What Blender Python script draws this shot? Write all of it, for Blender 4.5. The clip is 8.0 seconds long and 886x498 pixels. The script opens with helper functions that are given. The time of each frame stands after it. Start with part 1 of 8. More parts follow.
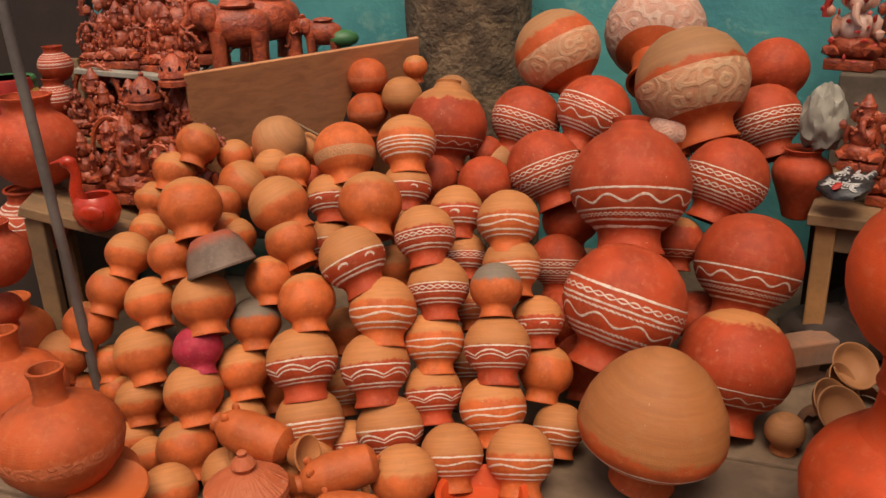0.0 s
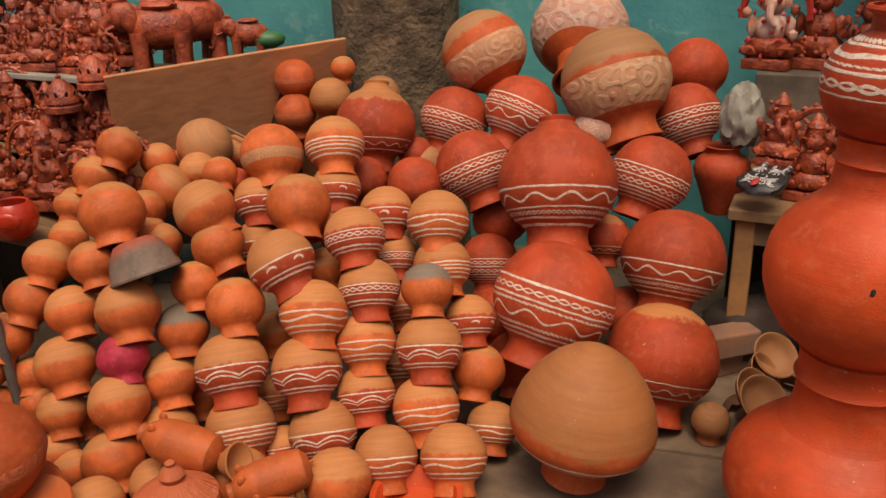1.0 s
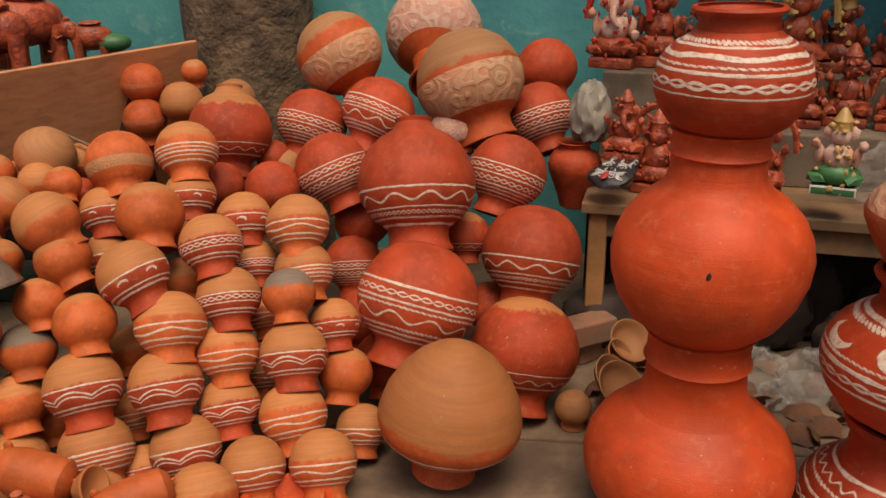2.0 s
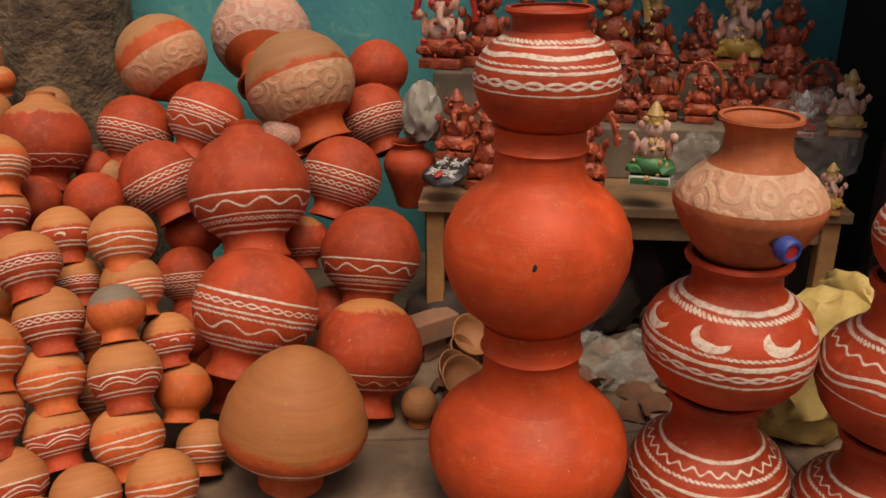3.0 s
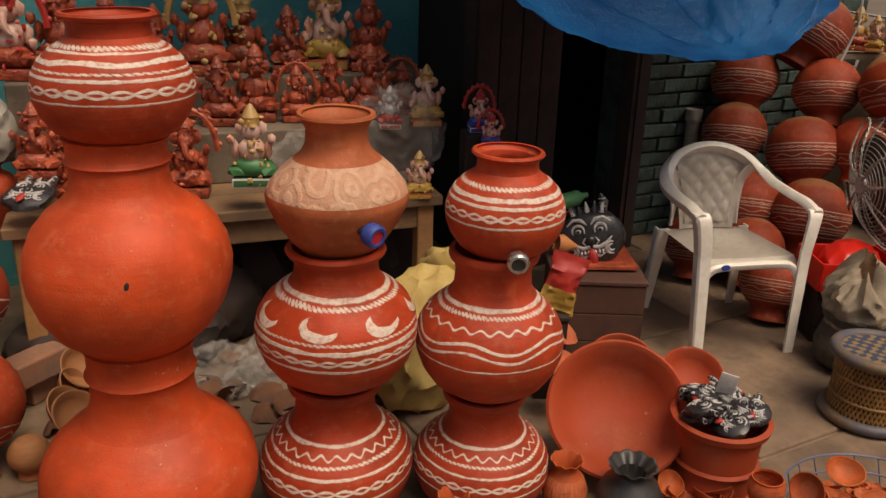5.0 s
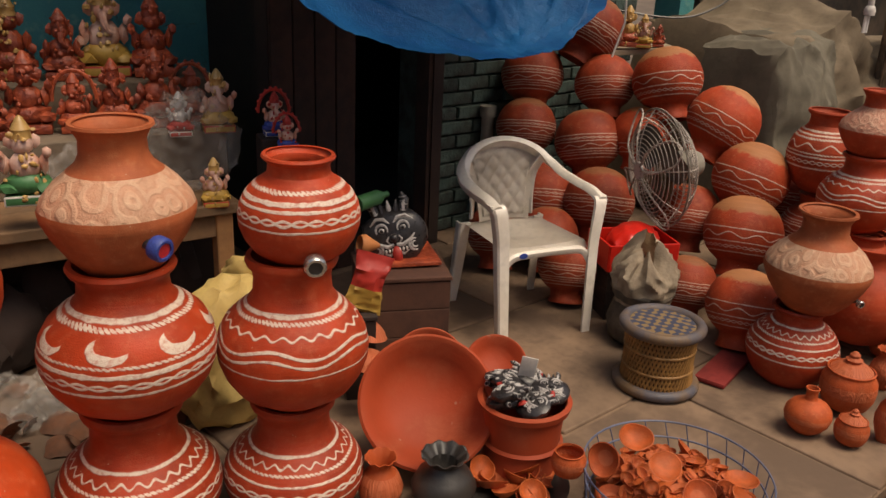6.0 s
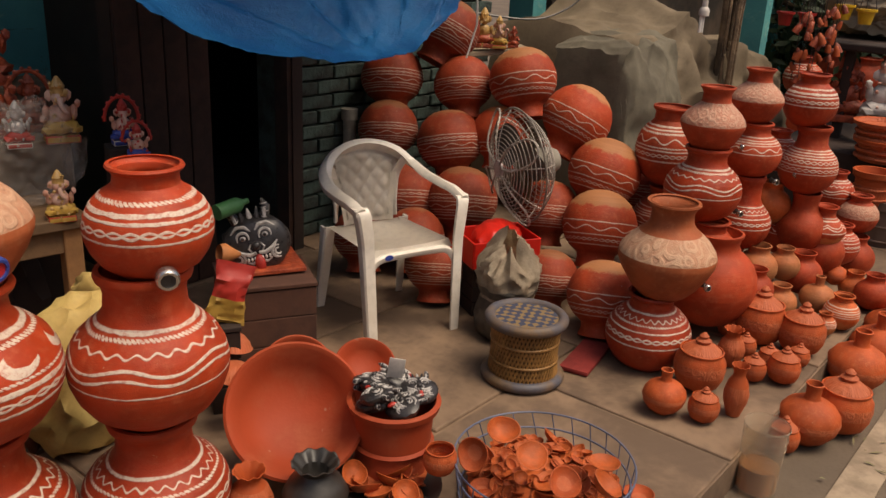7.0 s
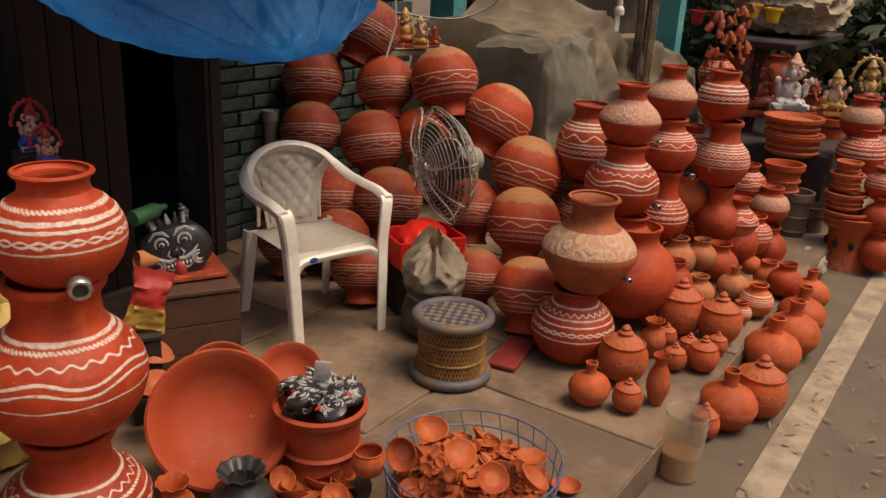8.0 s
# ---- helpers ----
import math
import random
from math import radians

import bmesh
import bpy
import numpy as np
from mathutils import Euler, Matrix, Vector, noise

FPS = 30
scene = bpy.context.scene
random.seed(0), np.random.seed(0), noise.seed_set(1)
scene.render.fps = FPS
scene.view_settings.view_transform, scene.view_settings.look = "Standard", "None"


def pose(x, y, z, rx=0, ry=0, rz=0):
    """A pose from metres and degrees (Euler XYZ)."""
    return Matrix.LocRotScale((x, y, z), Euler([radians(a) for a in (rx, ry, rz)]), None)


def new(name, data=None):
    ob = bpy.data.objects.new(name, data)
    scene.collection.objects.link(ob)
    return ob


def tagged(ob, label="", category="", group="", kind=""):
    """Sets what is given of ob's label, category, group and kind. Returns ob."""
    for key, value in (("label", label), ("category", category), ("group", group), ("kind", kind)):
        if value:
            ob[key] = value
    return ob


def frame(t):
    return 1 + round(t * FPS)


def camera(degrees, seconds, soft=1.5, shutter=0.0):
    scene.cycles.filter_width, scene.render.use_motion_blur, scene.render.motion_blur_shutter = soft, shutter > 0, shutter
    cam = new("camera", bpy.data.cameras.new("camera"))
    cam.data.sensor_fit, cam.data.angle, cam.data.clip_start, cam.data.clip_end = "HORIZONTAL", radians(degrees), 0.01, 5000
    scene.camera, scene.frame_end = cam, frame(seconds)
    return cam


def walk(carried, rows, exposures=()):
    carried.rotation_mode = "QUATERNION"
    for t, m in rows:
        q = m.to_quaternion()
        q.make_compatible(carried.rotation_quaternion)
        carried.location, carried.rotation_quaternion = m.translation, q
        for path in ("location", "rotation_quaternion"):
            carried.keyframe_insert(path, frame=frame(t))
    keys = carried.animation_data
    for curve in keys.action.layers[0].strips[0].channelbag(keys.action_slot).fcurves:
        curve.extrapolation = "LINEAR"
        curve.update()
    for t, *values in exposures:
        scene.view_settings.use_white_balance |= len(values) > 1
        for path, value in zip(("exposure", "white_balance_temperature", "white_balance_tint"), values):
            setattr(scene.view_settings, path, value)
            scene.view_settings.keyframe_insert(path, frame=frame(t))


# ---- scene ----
cam = camera(55.6, 8.0, soft=1.5)
# seconds, eye in metres, turn in degrees: a head that pans on a slightly tilted stand
ROWS = [
    (0.0, -0.0, 0.2416, 1.5395, 68.808, 1.885, -0.731),
    (0.5, 0.0059, 0.2415, 1.5394, 68.766, 1.717, -2.056),
    (1.0, 0.0195, 0.2407, 1.5392, 68.722, 1.425, -5.184),
    (2.5, 0.0787, 0.2281, 1.5388, 68.647, 0.285, -19.153),
    (3.0, 0.1005, 0.2195, 1.539, 68.694, -0.091, -24.563),
    (3.5, 0.1246, 0.207, 1.5394, 68.779, -0.523, -30.845),
    (4.0, 0.1479, 0.1913, 1.54, 68.934, -0.967, -37.333),
    (4.5, 0.1667, 0.1755, 1.5406, 69.072, -1.356, -43.011),
    (6.0, 0.2172, 0.1096, 1.5438, 69.812, -2.333, -62.371),
    (6.5, 0.2258, 0.0916, 1.5449, 70.066, -2.534, -66.988),
    (7.0, 0.2325, 0.0744, 1.5461, 70.356, -2.705, -71.295),
    (7.5, 0.2363, 0.0619, 1.5467, 70.475, -2.797, -74.334),
    (8.0, 0.2384, 0.0538, 1.5471, 70.588, -2.83, -76.279),
]
walk(cam, [(t, pose(x, y, z, rx, ry, rz)) for t, x, y, z, rx, ry, rz in ROWS], exposures=[(0.0, 0.83, 7500, 12), (3.5, 0.64, 7500, 12), (4.5, 0.66, 7500, 12), (6.0, 0.74, 7500, 12), (8.0, 0.85, 7500, 12)])

# ---- light: open shade under a bright hazy sky ----
SUN_UP, SUN_ROUND = 66.0, 186.0
world = bpy.data.worlds.new("sky")
scene.world = world
world.use_nodes = True
wn = world.node_tree.nodes
wn.clear()
sky = wn.new("ShaderNodeTexSky")
sky.sky_type = "NISHITA"
sky.sun_disc = False
sky.sun_elevation, sky.sun_rotation = radians(SUN_UP), radians(SUN_ROUND)
sky.dust_density, sky.air_density = 5.0, 1.0
bg = wn.new("ShaderNodeBackground")
bg.inputs["Strength"].default_value = 0.075
wout = wn.new("ShaderNodeOutputWorld")
world.node_tree.links.new(sky.outputs[0], bg.inputs[0])
world.node_tree.links.new(bg.outputs[0], wout.inputs[0])
sun = new("sun", bpy.data.lights.new("sun", "SUN"))
sun.data.energy, sun.data.angle, sun.data.color = 1.4, radians(30), (1.0, 0.93, 0.82)
sun_dir = Vector((math.sin(radians(SUN_ROUND)) * math.cos(radians(SUN_UP)), math.cos(radians(SUN_ROUND)) * math.cos(radians(SUN_UP)), math.sin(radians(SUN_UP))))
sun.matrix_world = Matrix.Translation((0, 0, 20)) @ sun_dir.to_track_quat("Z", "Y").to_matrix().to_4x4()

# ---- materials ----


class Nodes:
    """A small helper round one node tree."""

    def __init__(self, name, rough=0.7, metal=0.0):
        self.m = bpy.data.materials.new(name)
        self.m.use_nodes = True
        self.t = self.m.node_tree
        self.bsdf = self.t.nodes["Principled BSDF"]
        self.bsdf.inputs["Roughness"].default_value = rough
        self.bsdf.inputs["Metallic"].default_value = metal
        self.co = self.t.nodes.new("ShaderNodeTexCoord").outputs["Object"]
        self.gloss = self.bsdf.inputs["Specular IOR Level"]

    def put(self, socket, value):
        if isinstance(value, (int, float)):
            socket.default_value = value
        elif isinstance(value, tuple):
            socket.default_value = value if len(value) == 4 or len(socket.default_value) == 3 else (*value, 1)
        else:
            self.t.links.new(value, socket)

    def math(self, op, a, b=0.0, c=0.0):
        n = self.t.nodes.new("ShaderNodeMath")
        n.operation = op
        for s, v in zip(n.inputs, (a, b, c)):
            self.put(s, v)
        return n.outputs[0]

    def noise(self, scale, detail=4.0, rough=0.55, co=None, dist=0.0):
        n = self.t.nodes.new("ShaderNodeTexNoise")
        self.put(n.inputs["Vector"], co or self.co)
        n.inputs["Scale"].default_value, n.inputs["Detail"].default_value = scale, detail
        n.inputs["Roughness"].default_value, n.inputs["Distortion"].default_value = rough, dist
        return n.outputs["Fac"]

    def ramp(self, fac, lo, hi):
        n = self.t.nodes.new("ShaderNodeMapRange")
        n.interpolation_type = "SMOOTHSTEP"
        self.put(n.inputs[0], fac)
        self.put(n.inputs[1], lo)
        self.put(n.inputs[2], hi)
        return n.outputs[0]

    def mix(self, fac, a, b):
        n = self.t.nodes.new("ShaderNodeMix")
        n.data_type = "RGBA"
        self.put(n.inputs[0], fac)
        self.put(n.inputs[6], a)
        self.put(n.inputs[7], b)
        return n.outputs[2]

    def random(self):
        return self.t.nodes.new("ShaderNodeObjectInfo").outputs["Random"]

    def tone(self, colour, amount, by=None):
        """Colour made lighter or darker from object to object."""
        n = self.t.nodes.new("ShaderNodeHueSaturation")
        self.put(n.inputs["Value"], self.math("MULTIPLY_ADD", by or self.random(), amount, 1 - amount / 2))
        self.put(n.inputs["Color"], colour)
        return n.outputs[0]

    def bump(self, height, strength=0.3, distance=0.01):
        n = self.t.nodes.new("ShaderNodeBump")
        n.inputs["Strength"].default_value, n.inputs["Distance"].default_value = strength, distance
        self.put(n.inputs["Height"], height)
        self.t.links.new(n.outputs[0], self.bsdf.inputs["Normal"])

    def done(self, colour, rough=None):
        self.put(self.bsdf.inputs["Base Color"], colour)
        if rough is not None:
            self.put(self.bsdf.inputs["Roughness"], rough)
        return self.m


def plain(name, a, b, rough=0.7, scale=6.0, bump=0.25, metal=0.0, fine=60.0, vary=0.12, depth=0.006):
    """A surface of two mixed tones with fine grain and small relief."""
    k = Nodes(name, rough, metal)
    big, small = k.noise(scale, 5.0, 0.6), k.noise(fine, 3.0)
    col = k.mix(k.ramp(big, 0.35, 0.65), a, b)
    col = k.mix(k.math("MULTIPLY", k.ramp(small, 0.45, 0.75), 0.25), col, tuple(0.45 * c for c in a))
    k.bump(k.math("ADD", k.math("MULTIPLY", big, 0.6), k.math("MULTIPLY", small, 0.4)), bump, depth)
    return k.done(k.tone(col, vary), k.math("MULTIPLY_ADD", big, 0.2, rough - 0.1))


def band_mask(k, bands, z, a, brush):
    """White hand-painted bands round a pot: (kind, height, half width, size of wave, number of waves); brush: thin and thick strokes."""
    total = None
    for kind, z0, h, amp, count in bands:
        if kind == "line":
            d = k.math("ABSOLUTE", k.math("SUBTRACT", z, z0))
        else:
            s = k.math("MULTIPLY", k.math("SINE", k.math("MULTIPLY", a, float(count))), amp)
            d = k.math("ABSOLUTE", k.math("SUBTRACT", k.math("SUBTRACT", z, z0), s))
            if kind == "braid":
                d = k.math("MINIMUM", d, k.math("ABSOLUTE", k.math("ADD", k.math("SUBTRACT", z, z0), s)))
            elif kind == "arcs":
                s = k.math("MULTIPLY", k.math("ABSOLUTE", k.math("SINE", k.math("MULTIPLY", a, float(count)))), -amp)
                d = k.math("ABSOLUTE", k.math("SUBTRACT", k.math("SUBTRACT", z, z0), s))
            elif kind == "rope":
                d = k.math("ABSOLUTE", k.math("SUBTRACT", z, z0))
                w = k.math("SINE", k.math("ADD", k.math("MULTIPLY", a, float(count) * 1.6), k.math("MULTIPLY", z, 95.0)))
                d = k.math("ADD", d, k.math("MULTIPLY", k.ramp(w, -0.35, -0.8), 0.7 * h))
        if kind == "leaf":  # a row of crescents
            cell = 6.2832 / count
            x = k.math("SUBTRACT", k.math("MULTIPLY", k.math("FRACT", k.math("DIVIDE", k.math("ADD", a, 20.0), cell)), cell), cell / 2)
            y = k.math("SUBTRACT", z, z0)
            x = k.math("MULTIPLY", x, 0.72)
            d1 = k.math("SQRT", k.math("ADD", k.math("POWER", x, 2.0), k.math("POWER", k.math("MULTIPLY", y, 1.35), 2.0)))
            d2 = k.math("SQRT", k.math("ADD", k.math("POWER", k.math("SUBTRACT", x, amp * 0.22), 2.0), k.math("POWER", k.math("MULTIPLY", k.math("SUBTRACT", y, amp * 0.46), 1.35), 2.0)))
            d = k.math("ADD", k.math("MAXIMUM", k.math("SUBTRACT", d1, amp), k.math("SUBTRACT", amp * 0.86, d2)), h)
        wide = k.math("MULTIPLY", brush, h)
        one = k.ramp(d, k.math("ADD", wide, 0.008), k.math("SUBTRACT", wide, 0.008))
        total = one if total is None else k.math("MAXIMUM", total, one)
    return total


WHITE = (0.66, 0.56, 0.46)


def clay(name, slip, bare=None, bare_z=-0.35, bare_soft=0.05, bands=(), emboss=None, rough=0.62, stain=0.35, wobble=0.035, paint=1.0):
    """Fired clay in a unit-sized pot: red slip, a bare dusty crown below bare_z, painted bands, a stamped band."""
    k = Nodes(name, rough)
    k.gloss.default_value = 0.28
    sep = k.t.nodes.new("ShaderNodeSeparateXYZ")
    k.put(sep.inputs[0], k.co)
    x, y, z = sep.outputs
    a = k.math("ARCTAN2", y, x)
    tone_in = k.t.nodes.new("ShaderNodeAttribute")
    tone_in.attribute_type, tone_in.attribute_name = "OBJECT", "tone"
    rnd = tone_in.outputs["Fac"]
    jig = k.t.nodes.new("ShaderNodeVectorMath")
    jig.operation = "ADD"
    k.put(jig.inputs[0], k.co)
    seed = k.t.nodes.new("ShaderNodeCombineXYZ")
    for s in seed.inputs:
        k.put(s, k.math("MULTIPLY", rnd, 37.0))
    k.put(jig.inputs[1], seed.outputs[0])
    co = jig.outputs[0]
    big, mid, fine = k.noise(1.6, 4.0, 0.6, co), k.noise(7.0, 5.0, 0.65, co), k.noise(55.0, 3.0, 0.6, co)
    # throwing rings: a coarse noise stretched round the pot
    ring = k.t.nodes.new("ShaderNodeCombineXYZ")
    k.put(ring.inputs[2], k.math("ADD", k.math("MULTIPLY", z, 14.0), k.math("MULTIPLY", rnd, 50.0)))
    k.put(ring.inputs[0], k.math("MULTIPLY", x, 0.8))
    k.put(ring.inputs[1], k.math("MULTIPLY", y, 0.8))
    rings = k.noise(1.0, 3.0, 0.6, ring.outputs[0])
    dark, pale = tuple(c * 0.66 for c in slip), tuple(min(1, c * f) for c, f in zip(slip, (1.15, 1.4, 1.6)))
    col = k.mix(k.ramp(big, 0.3, 0.7), slip, dark)
    col = k.mix(k.math("MULTIPLY", k.ramp(mid, 0.5, 0.8), 0.5), col, pale)
    if bare is not None:
        edge = k.math("ADD", z, k.math("MULTIPLY_ADD", k.noise(2.4, 5.0, 0.7, co), 0.5, -0.25))
        edge = k.math("ADD", edge, k.math("MULTIPLY_ADD", rnd, 0.3, -0.15))
        bare_col = k.mix(k.ramp(rings, 0.35, 0.65), bare, tuple(c * 0.86 for c in bare))
        col = k.mix(k.ramp(edge, bare_z + bare_soft, bare_z - bare_soft), col, bare_col)
    # soot and wet stains
    col = k.mix(k.math("MULTIPLY", k.ramp(k.noise(1.1, 6.0, 0.75, co, 0.6), 0.62, 0.78), stain), col, (0.09, 0.06, 0.045))
    # dust settled in blotches
    col = k.mix(k.math("MULTIPLY", k.ramp(mid, 0.45, 0.75), 0.14), col, (0.42, 0.24, 0.13))
    # flecks of lime and chips
    col = k.mix(k.math("MULTIPLY", k.ramp(k.noise(17.0, 2.0, 0.5, co), 0.73, 0.78), 0.55), col, (0.5, 0.38, 0.28))
    col = k.tone(col, 0.24, rnd)
    height = k.math("ADD", k.math("MULTIPLY", rings, 0.38), k.math("MULTIPLY", fine, 0.3))
    rough_out = k.math("MULTIPLY_ADD", mid, 0.3, rough - 0.15)
    if emboss:
        z0, z1, tint, count = emboss
        inside = k.math("MULTIPLY", k.math("GREATER_THAN", z, z0), k.math("LESS_THAN", z, z1))
        v = k.t.nodes.new("ShaderNodeCombineXYZ")
        k.put(v.inputs[0], k.math("MULTIPLY", a, count / 6.283))
        k.put(v.inputs[1], k.math("MULTIPLY", z, count / 5.0))
        vor = k.t.nodes.new("ShaderNodeTexVoronoi")
        vor.inputs["Scale"].default_value, vor.inputs["Randomness"].default_value = 0.8, 0.9
        k.put(vor.inputs["Vector"], v.outputs[0])
        swirl = k.math("SINE", k.math("ADD", k.math("MULTIPLY", vor.outputs["Distance"], 15.0), k.math("MULTIPLY", k.noise(2.2, 2.0, 0.5, co), 9.0)))
        beads = k.math("SINE", k.math("MULTIPLY", k.noise(9.0, 2.0, 0.5, co), 40.0))
        relief = k.math("MULTIPLY_ADD", k.ramp(beads, -0.3, 0.5), 0.16, k.math("MULTIPLY", k.ramp(swirl, -0.4, 0.6), 0.84))
        rub = k.math("MULTIPLY", inside, k.math("MULTIPLY_ADD", relief, 0.18, k.math("MULTIPLY_ADD", mid, 0.5, 0.2)))
        col = k.mix(rub, col, tint)
        height = k.math("ADD", height, k.math("MULTIPLY", k.math("MULTIPLY", inside, relief), 5.0))
    if bands:
        zz = k.math("ADD", z, k.math("MULTIPLY_ADD", k.noise(3.0, 2.0, 0.5, co), wobble, -wobble / 2))
        brush = k.math("MULTIPLY_ADD", k.noise(4.5, 3.0, 0.6, co), 1.5, 0.16)
        mask = band_mask(k, bands, zz, k.math("ADD", a, k.math("MULTIPLY", rnd, 6.0)), brush)
        worn = k.math("MULTIPLY", mask, k.math("MULTIPLY_ADD", k.ramp(k.noise(14.0, 4.0, 0.7, co), 0.3, 0.58), 0.5, 0.44))
        col = k.mix(k.math("MULTIPLY", worn, paint), col, WHITE)
        height = k.math("ADD", height, k.math("MULTIPLY", mask, 0.7))
    k.bump(height, 0.28, 0.012)
    return k.done(col, rough_out)


ORANGE, RED, TAN, DUST = (0.57, 0.118, 0.03), (0.43, 0.055, 0.017), (0.49, 0.182, 0.062), (0.38, 0.16, 0.064)
L, W, B, A, R_ = "line", "wave", "braid", "arcs", "rope"
MATS = {}
MATS["plain_orange"] = clay("orange clay", ORANGE, TAN, -0.45, 0.12, rough=0.52)
MATS["plain_two_tone"] = clay("two-tone clay", ORANGE, TAN, 0.05, 0.1)
MATS["plain_red"] = clay("red clay", RED, stain=0.12)
MATS["glow_orange"] = clay("smooth orange slip", (0.6, 0.072, 0.018), stain=0.05, rough=0.5)
MATS["bowl_red"] = clay("matt red bowl clay", (0.41, 0.06, 0.02), stain=0.1, rough=0.65)
MATS["red_crown"] = clay("red slip with bare crown", RED, TAN, -0.62, 0.04, [(L, 0.42, 0.012, 0, 0), (W, 0.56, 0.012, 0.035, 14), (L, 0.68, 0.014, 0, 0)], stain=0.1)
MATS["dust_crown"] = clay("bare clay with red foot", (0.5, 0.085, 0.02), (0.37, 0.13, 0.042), 0.1, 0.05, [(L, 0.36, 0.018, 0, 0), (L, 0.44, 0.01, 0, 0)], stain=0.05)
MATS["dusty"] = clay("dusty clay", (0.5, 0.16, 0.06), DUST, 0.2, 0.3)
MATS["grey_crown"] = clay("sooty crown clay", ORANGE, (0.2, 0.15, 0.11), -0.1, 0.1)
MATS["pink"] = clay("pink painted clay", (0.38, 0.02, 0.045), stain=0.05)
MATS["grey"] = clay("grey weathered clay", (0.19, 0.125, 0.095), (0.36, 0.08, 0.045), -0.3, 0.16)
MATS["stripe_tan"] = clay("tan clay with white stripes", ORANGE, TAN, -0.02, 0.05, [(L, 0.1, 0.03, 0, 0), (W, 0.3, 0.03, 0.05, 4), (L, 0.52, 0.03, 0, 0), (L, 0.66, 0.022, 0, 0)])
MATS["scroll_tan"] = clay("tan clay with white scrolls", RED, TAN, 0.0, 0.04, [(L, 0.08, 0.025, 0, 0), (A, 0.36, 0.026, 0.16, 3), (A, 0.45, 0.02, 0.13, 3), (L, 0.58, 0.025, 0, 0), (L, 0.68, 0.02, 0, 0)])
MATS["vee_tan"] = clay("tan clay with white leaf marks", RED, TAN, 0.05, 0.04, [(L, 0.1, 0.025, 0, 0), ("leaf", 0.29, 0.05, 0.13, 7), (L, 0.5, 0.025, 0, 0), (L, 0.62, 0.03, 0, 0)])
MATS["braid_tan"] = clay("tan clay with white braid", RED, TAN, 0.0, 0.05, [(L, 0.06, 0.02, 0, 0), (B, 0.2, 0.02, 0.055, 12), (L, 0.34, 0.02, 0, 0), (L, 0.55, 0.03, 0, 0), (L, 0.66, 0.02, 0, 0)])
MATS["many_tan"] = clay("tan clay with fine white rings", ORANGE, TAN, -0.1, 0.08, [(L, 0.1, 0.03, 0, 0), (L, 0.22, 0.02, 0, 0), (L, 0.34, 0.03, 0, 0), (L, 0.46, 0.02, 0, 0), (L, 0.6, 0.03, 0, 0)], stain=0.15)
MATS["wave_red"] = clay("red clay with white wave", RED, None, 0, 0, [(L, 0.2, 0.018, 0, 0), (W, 0.36, 0.02, 0.06, 10), (L, 0.52, 0.015, 0, 0), (B, 0.6, 0.012, 0.02, 30), (L, 0.68, 0.015, 0, 0), (L, 0.78, 0.02, 0, 0)], stain=0.1)
MATS["bands_red"] = clay("red clay with many white bands", RED, None, 0, 0, [(L, -0.12, 0.02, 0, 0), (B, 0.02, 0.014, 0.035, 16), (L, 0.14, 0.018, 0, 0), (R_, 0.22, 0.02, 0, 40), (W, 0.38, 0.02, 0.07, 9), (R_, 0.56, 0.025, 0, 40), (L, 0.64, 0.02, 0, 0), (L, 0.72, 0.02, 0, 0)], stain=0.1)
MATS["rope_red"] = clay("red clay with white ropes", RED, None, 0, 0, [(L, 0.0, 0.016, 0, 0), (B, 0.13, 0.016, 0.045, 14), (L, 0.26, 0.02, 0, 0), (B, 0.4, 0.016, 0.045, 14), (L, 0.52, 0.02, 0, 0), (R_, 0.6, 0.02, 0, 44), (L, 0.68, 0.02, 0, 0), (R_, 0.76, 0.02, 0, 40)], stain=0.1)
MATS["pile_red"] = clay("dark red clay with white rings", (0.31, 0.043, 0.015), (0.27, 0.095, 0.04), -0.72, 0.06, [(L, -0.06, 0.014, 0, 0), (B, 0.04, 0.01, 0.022, 14), (L, 0.13, 0.014, 0, 0), (W, 0.25, 0.014, 0.035, 10), (L, 0.36, 0.016, 0, 0), (R_, 0.43, 0.014, 0, 40), (L, 0.5, 0.016, 0, 0), (L, 0.6, 0.014, 0, 0)], stain=0.12, paint=0.62)
MATS["pile_wave"] = clay("red clay with white waves and bare crown", RED, (0.42, 0.17, 0.07), -0.56, 0.05, [(L, -0.02, 0.015, 0, 0), (W, 0.15, 0.016, 0.06, 9), (L, 0.32, 0.015, 0, 0), (B, 0.45, 0.012, 0.03, 18), (L, 0.58, 0.015, 0, 0)], stain=0.1, paint=0.75)
MATS["jar_top"] = clay("red water jar with white braids", (0.46, 0.05, 0.014), None, 0, 0, [(R_, 0.72, 0.03, 0, 36), (L, 0.66, 0.016, 0, 0), (W, 0.53, 0.036, 0.018, 5), (R_, 0.4, 0.02, 0, 30), (L, 0.31, 0.028, 0, 0), (B, 0.13, 0.026, 0.045, 11), (L, -0.02, 0.016, 0, 0)], stain=0.03, rough=0.5)
MATS["jar_mid"] = clay("red water jar with white leaves", (0.46, 0.05, 0.014), None, 0, 0, [(L, 0.76, 0.03, 0, 0), (R_, 0.68, 0.03, 0, 44), ("leaf", 0.46, 0.05, 0.2, 7), (R_, 0.28, 0.024, 0, 50), (L, 0.17, 0.036, 0, 0), (B, 0.03, 0.022, 0.035, 14), (L, -0.1, 0.022, 0, 0)], stain=0.03, rough=0.5)
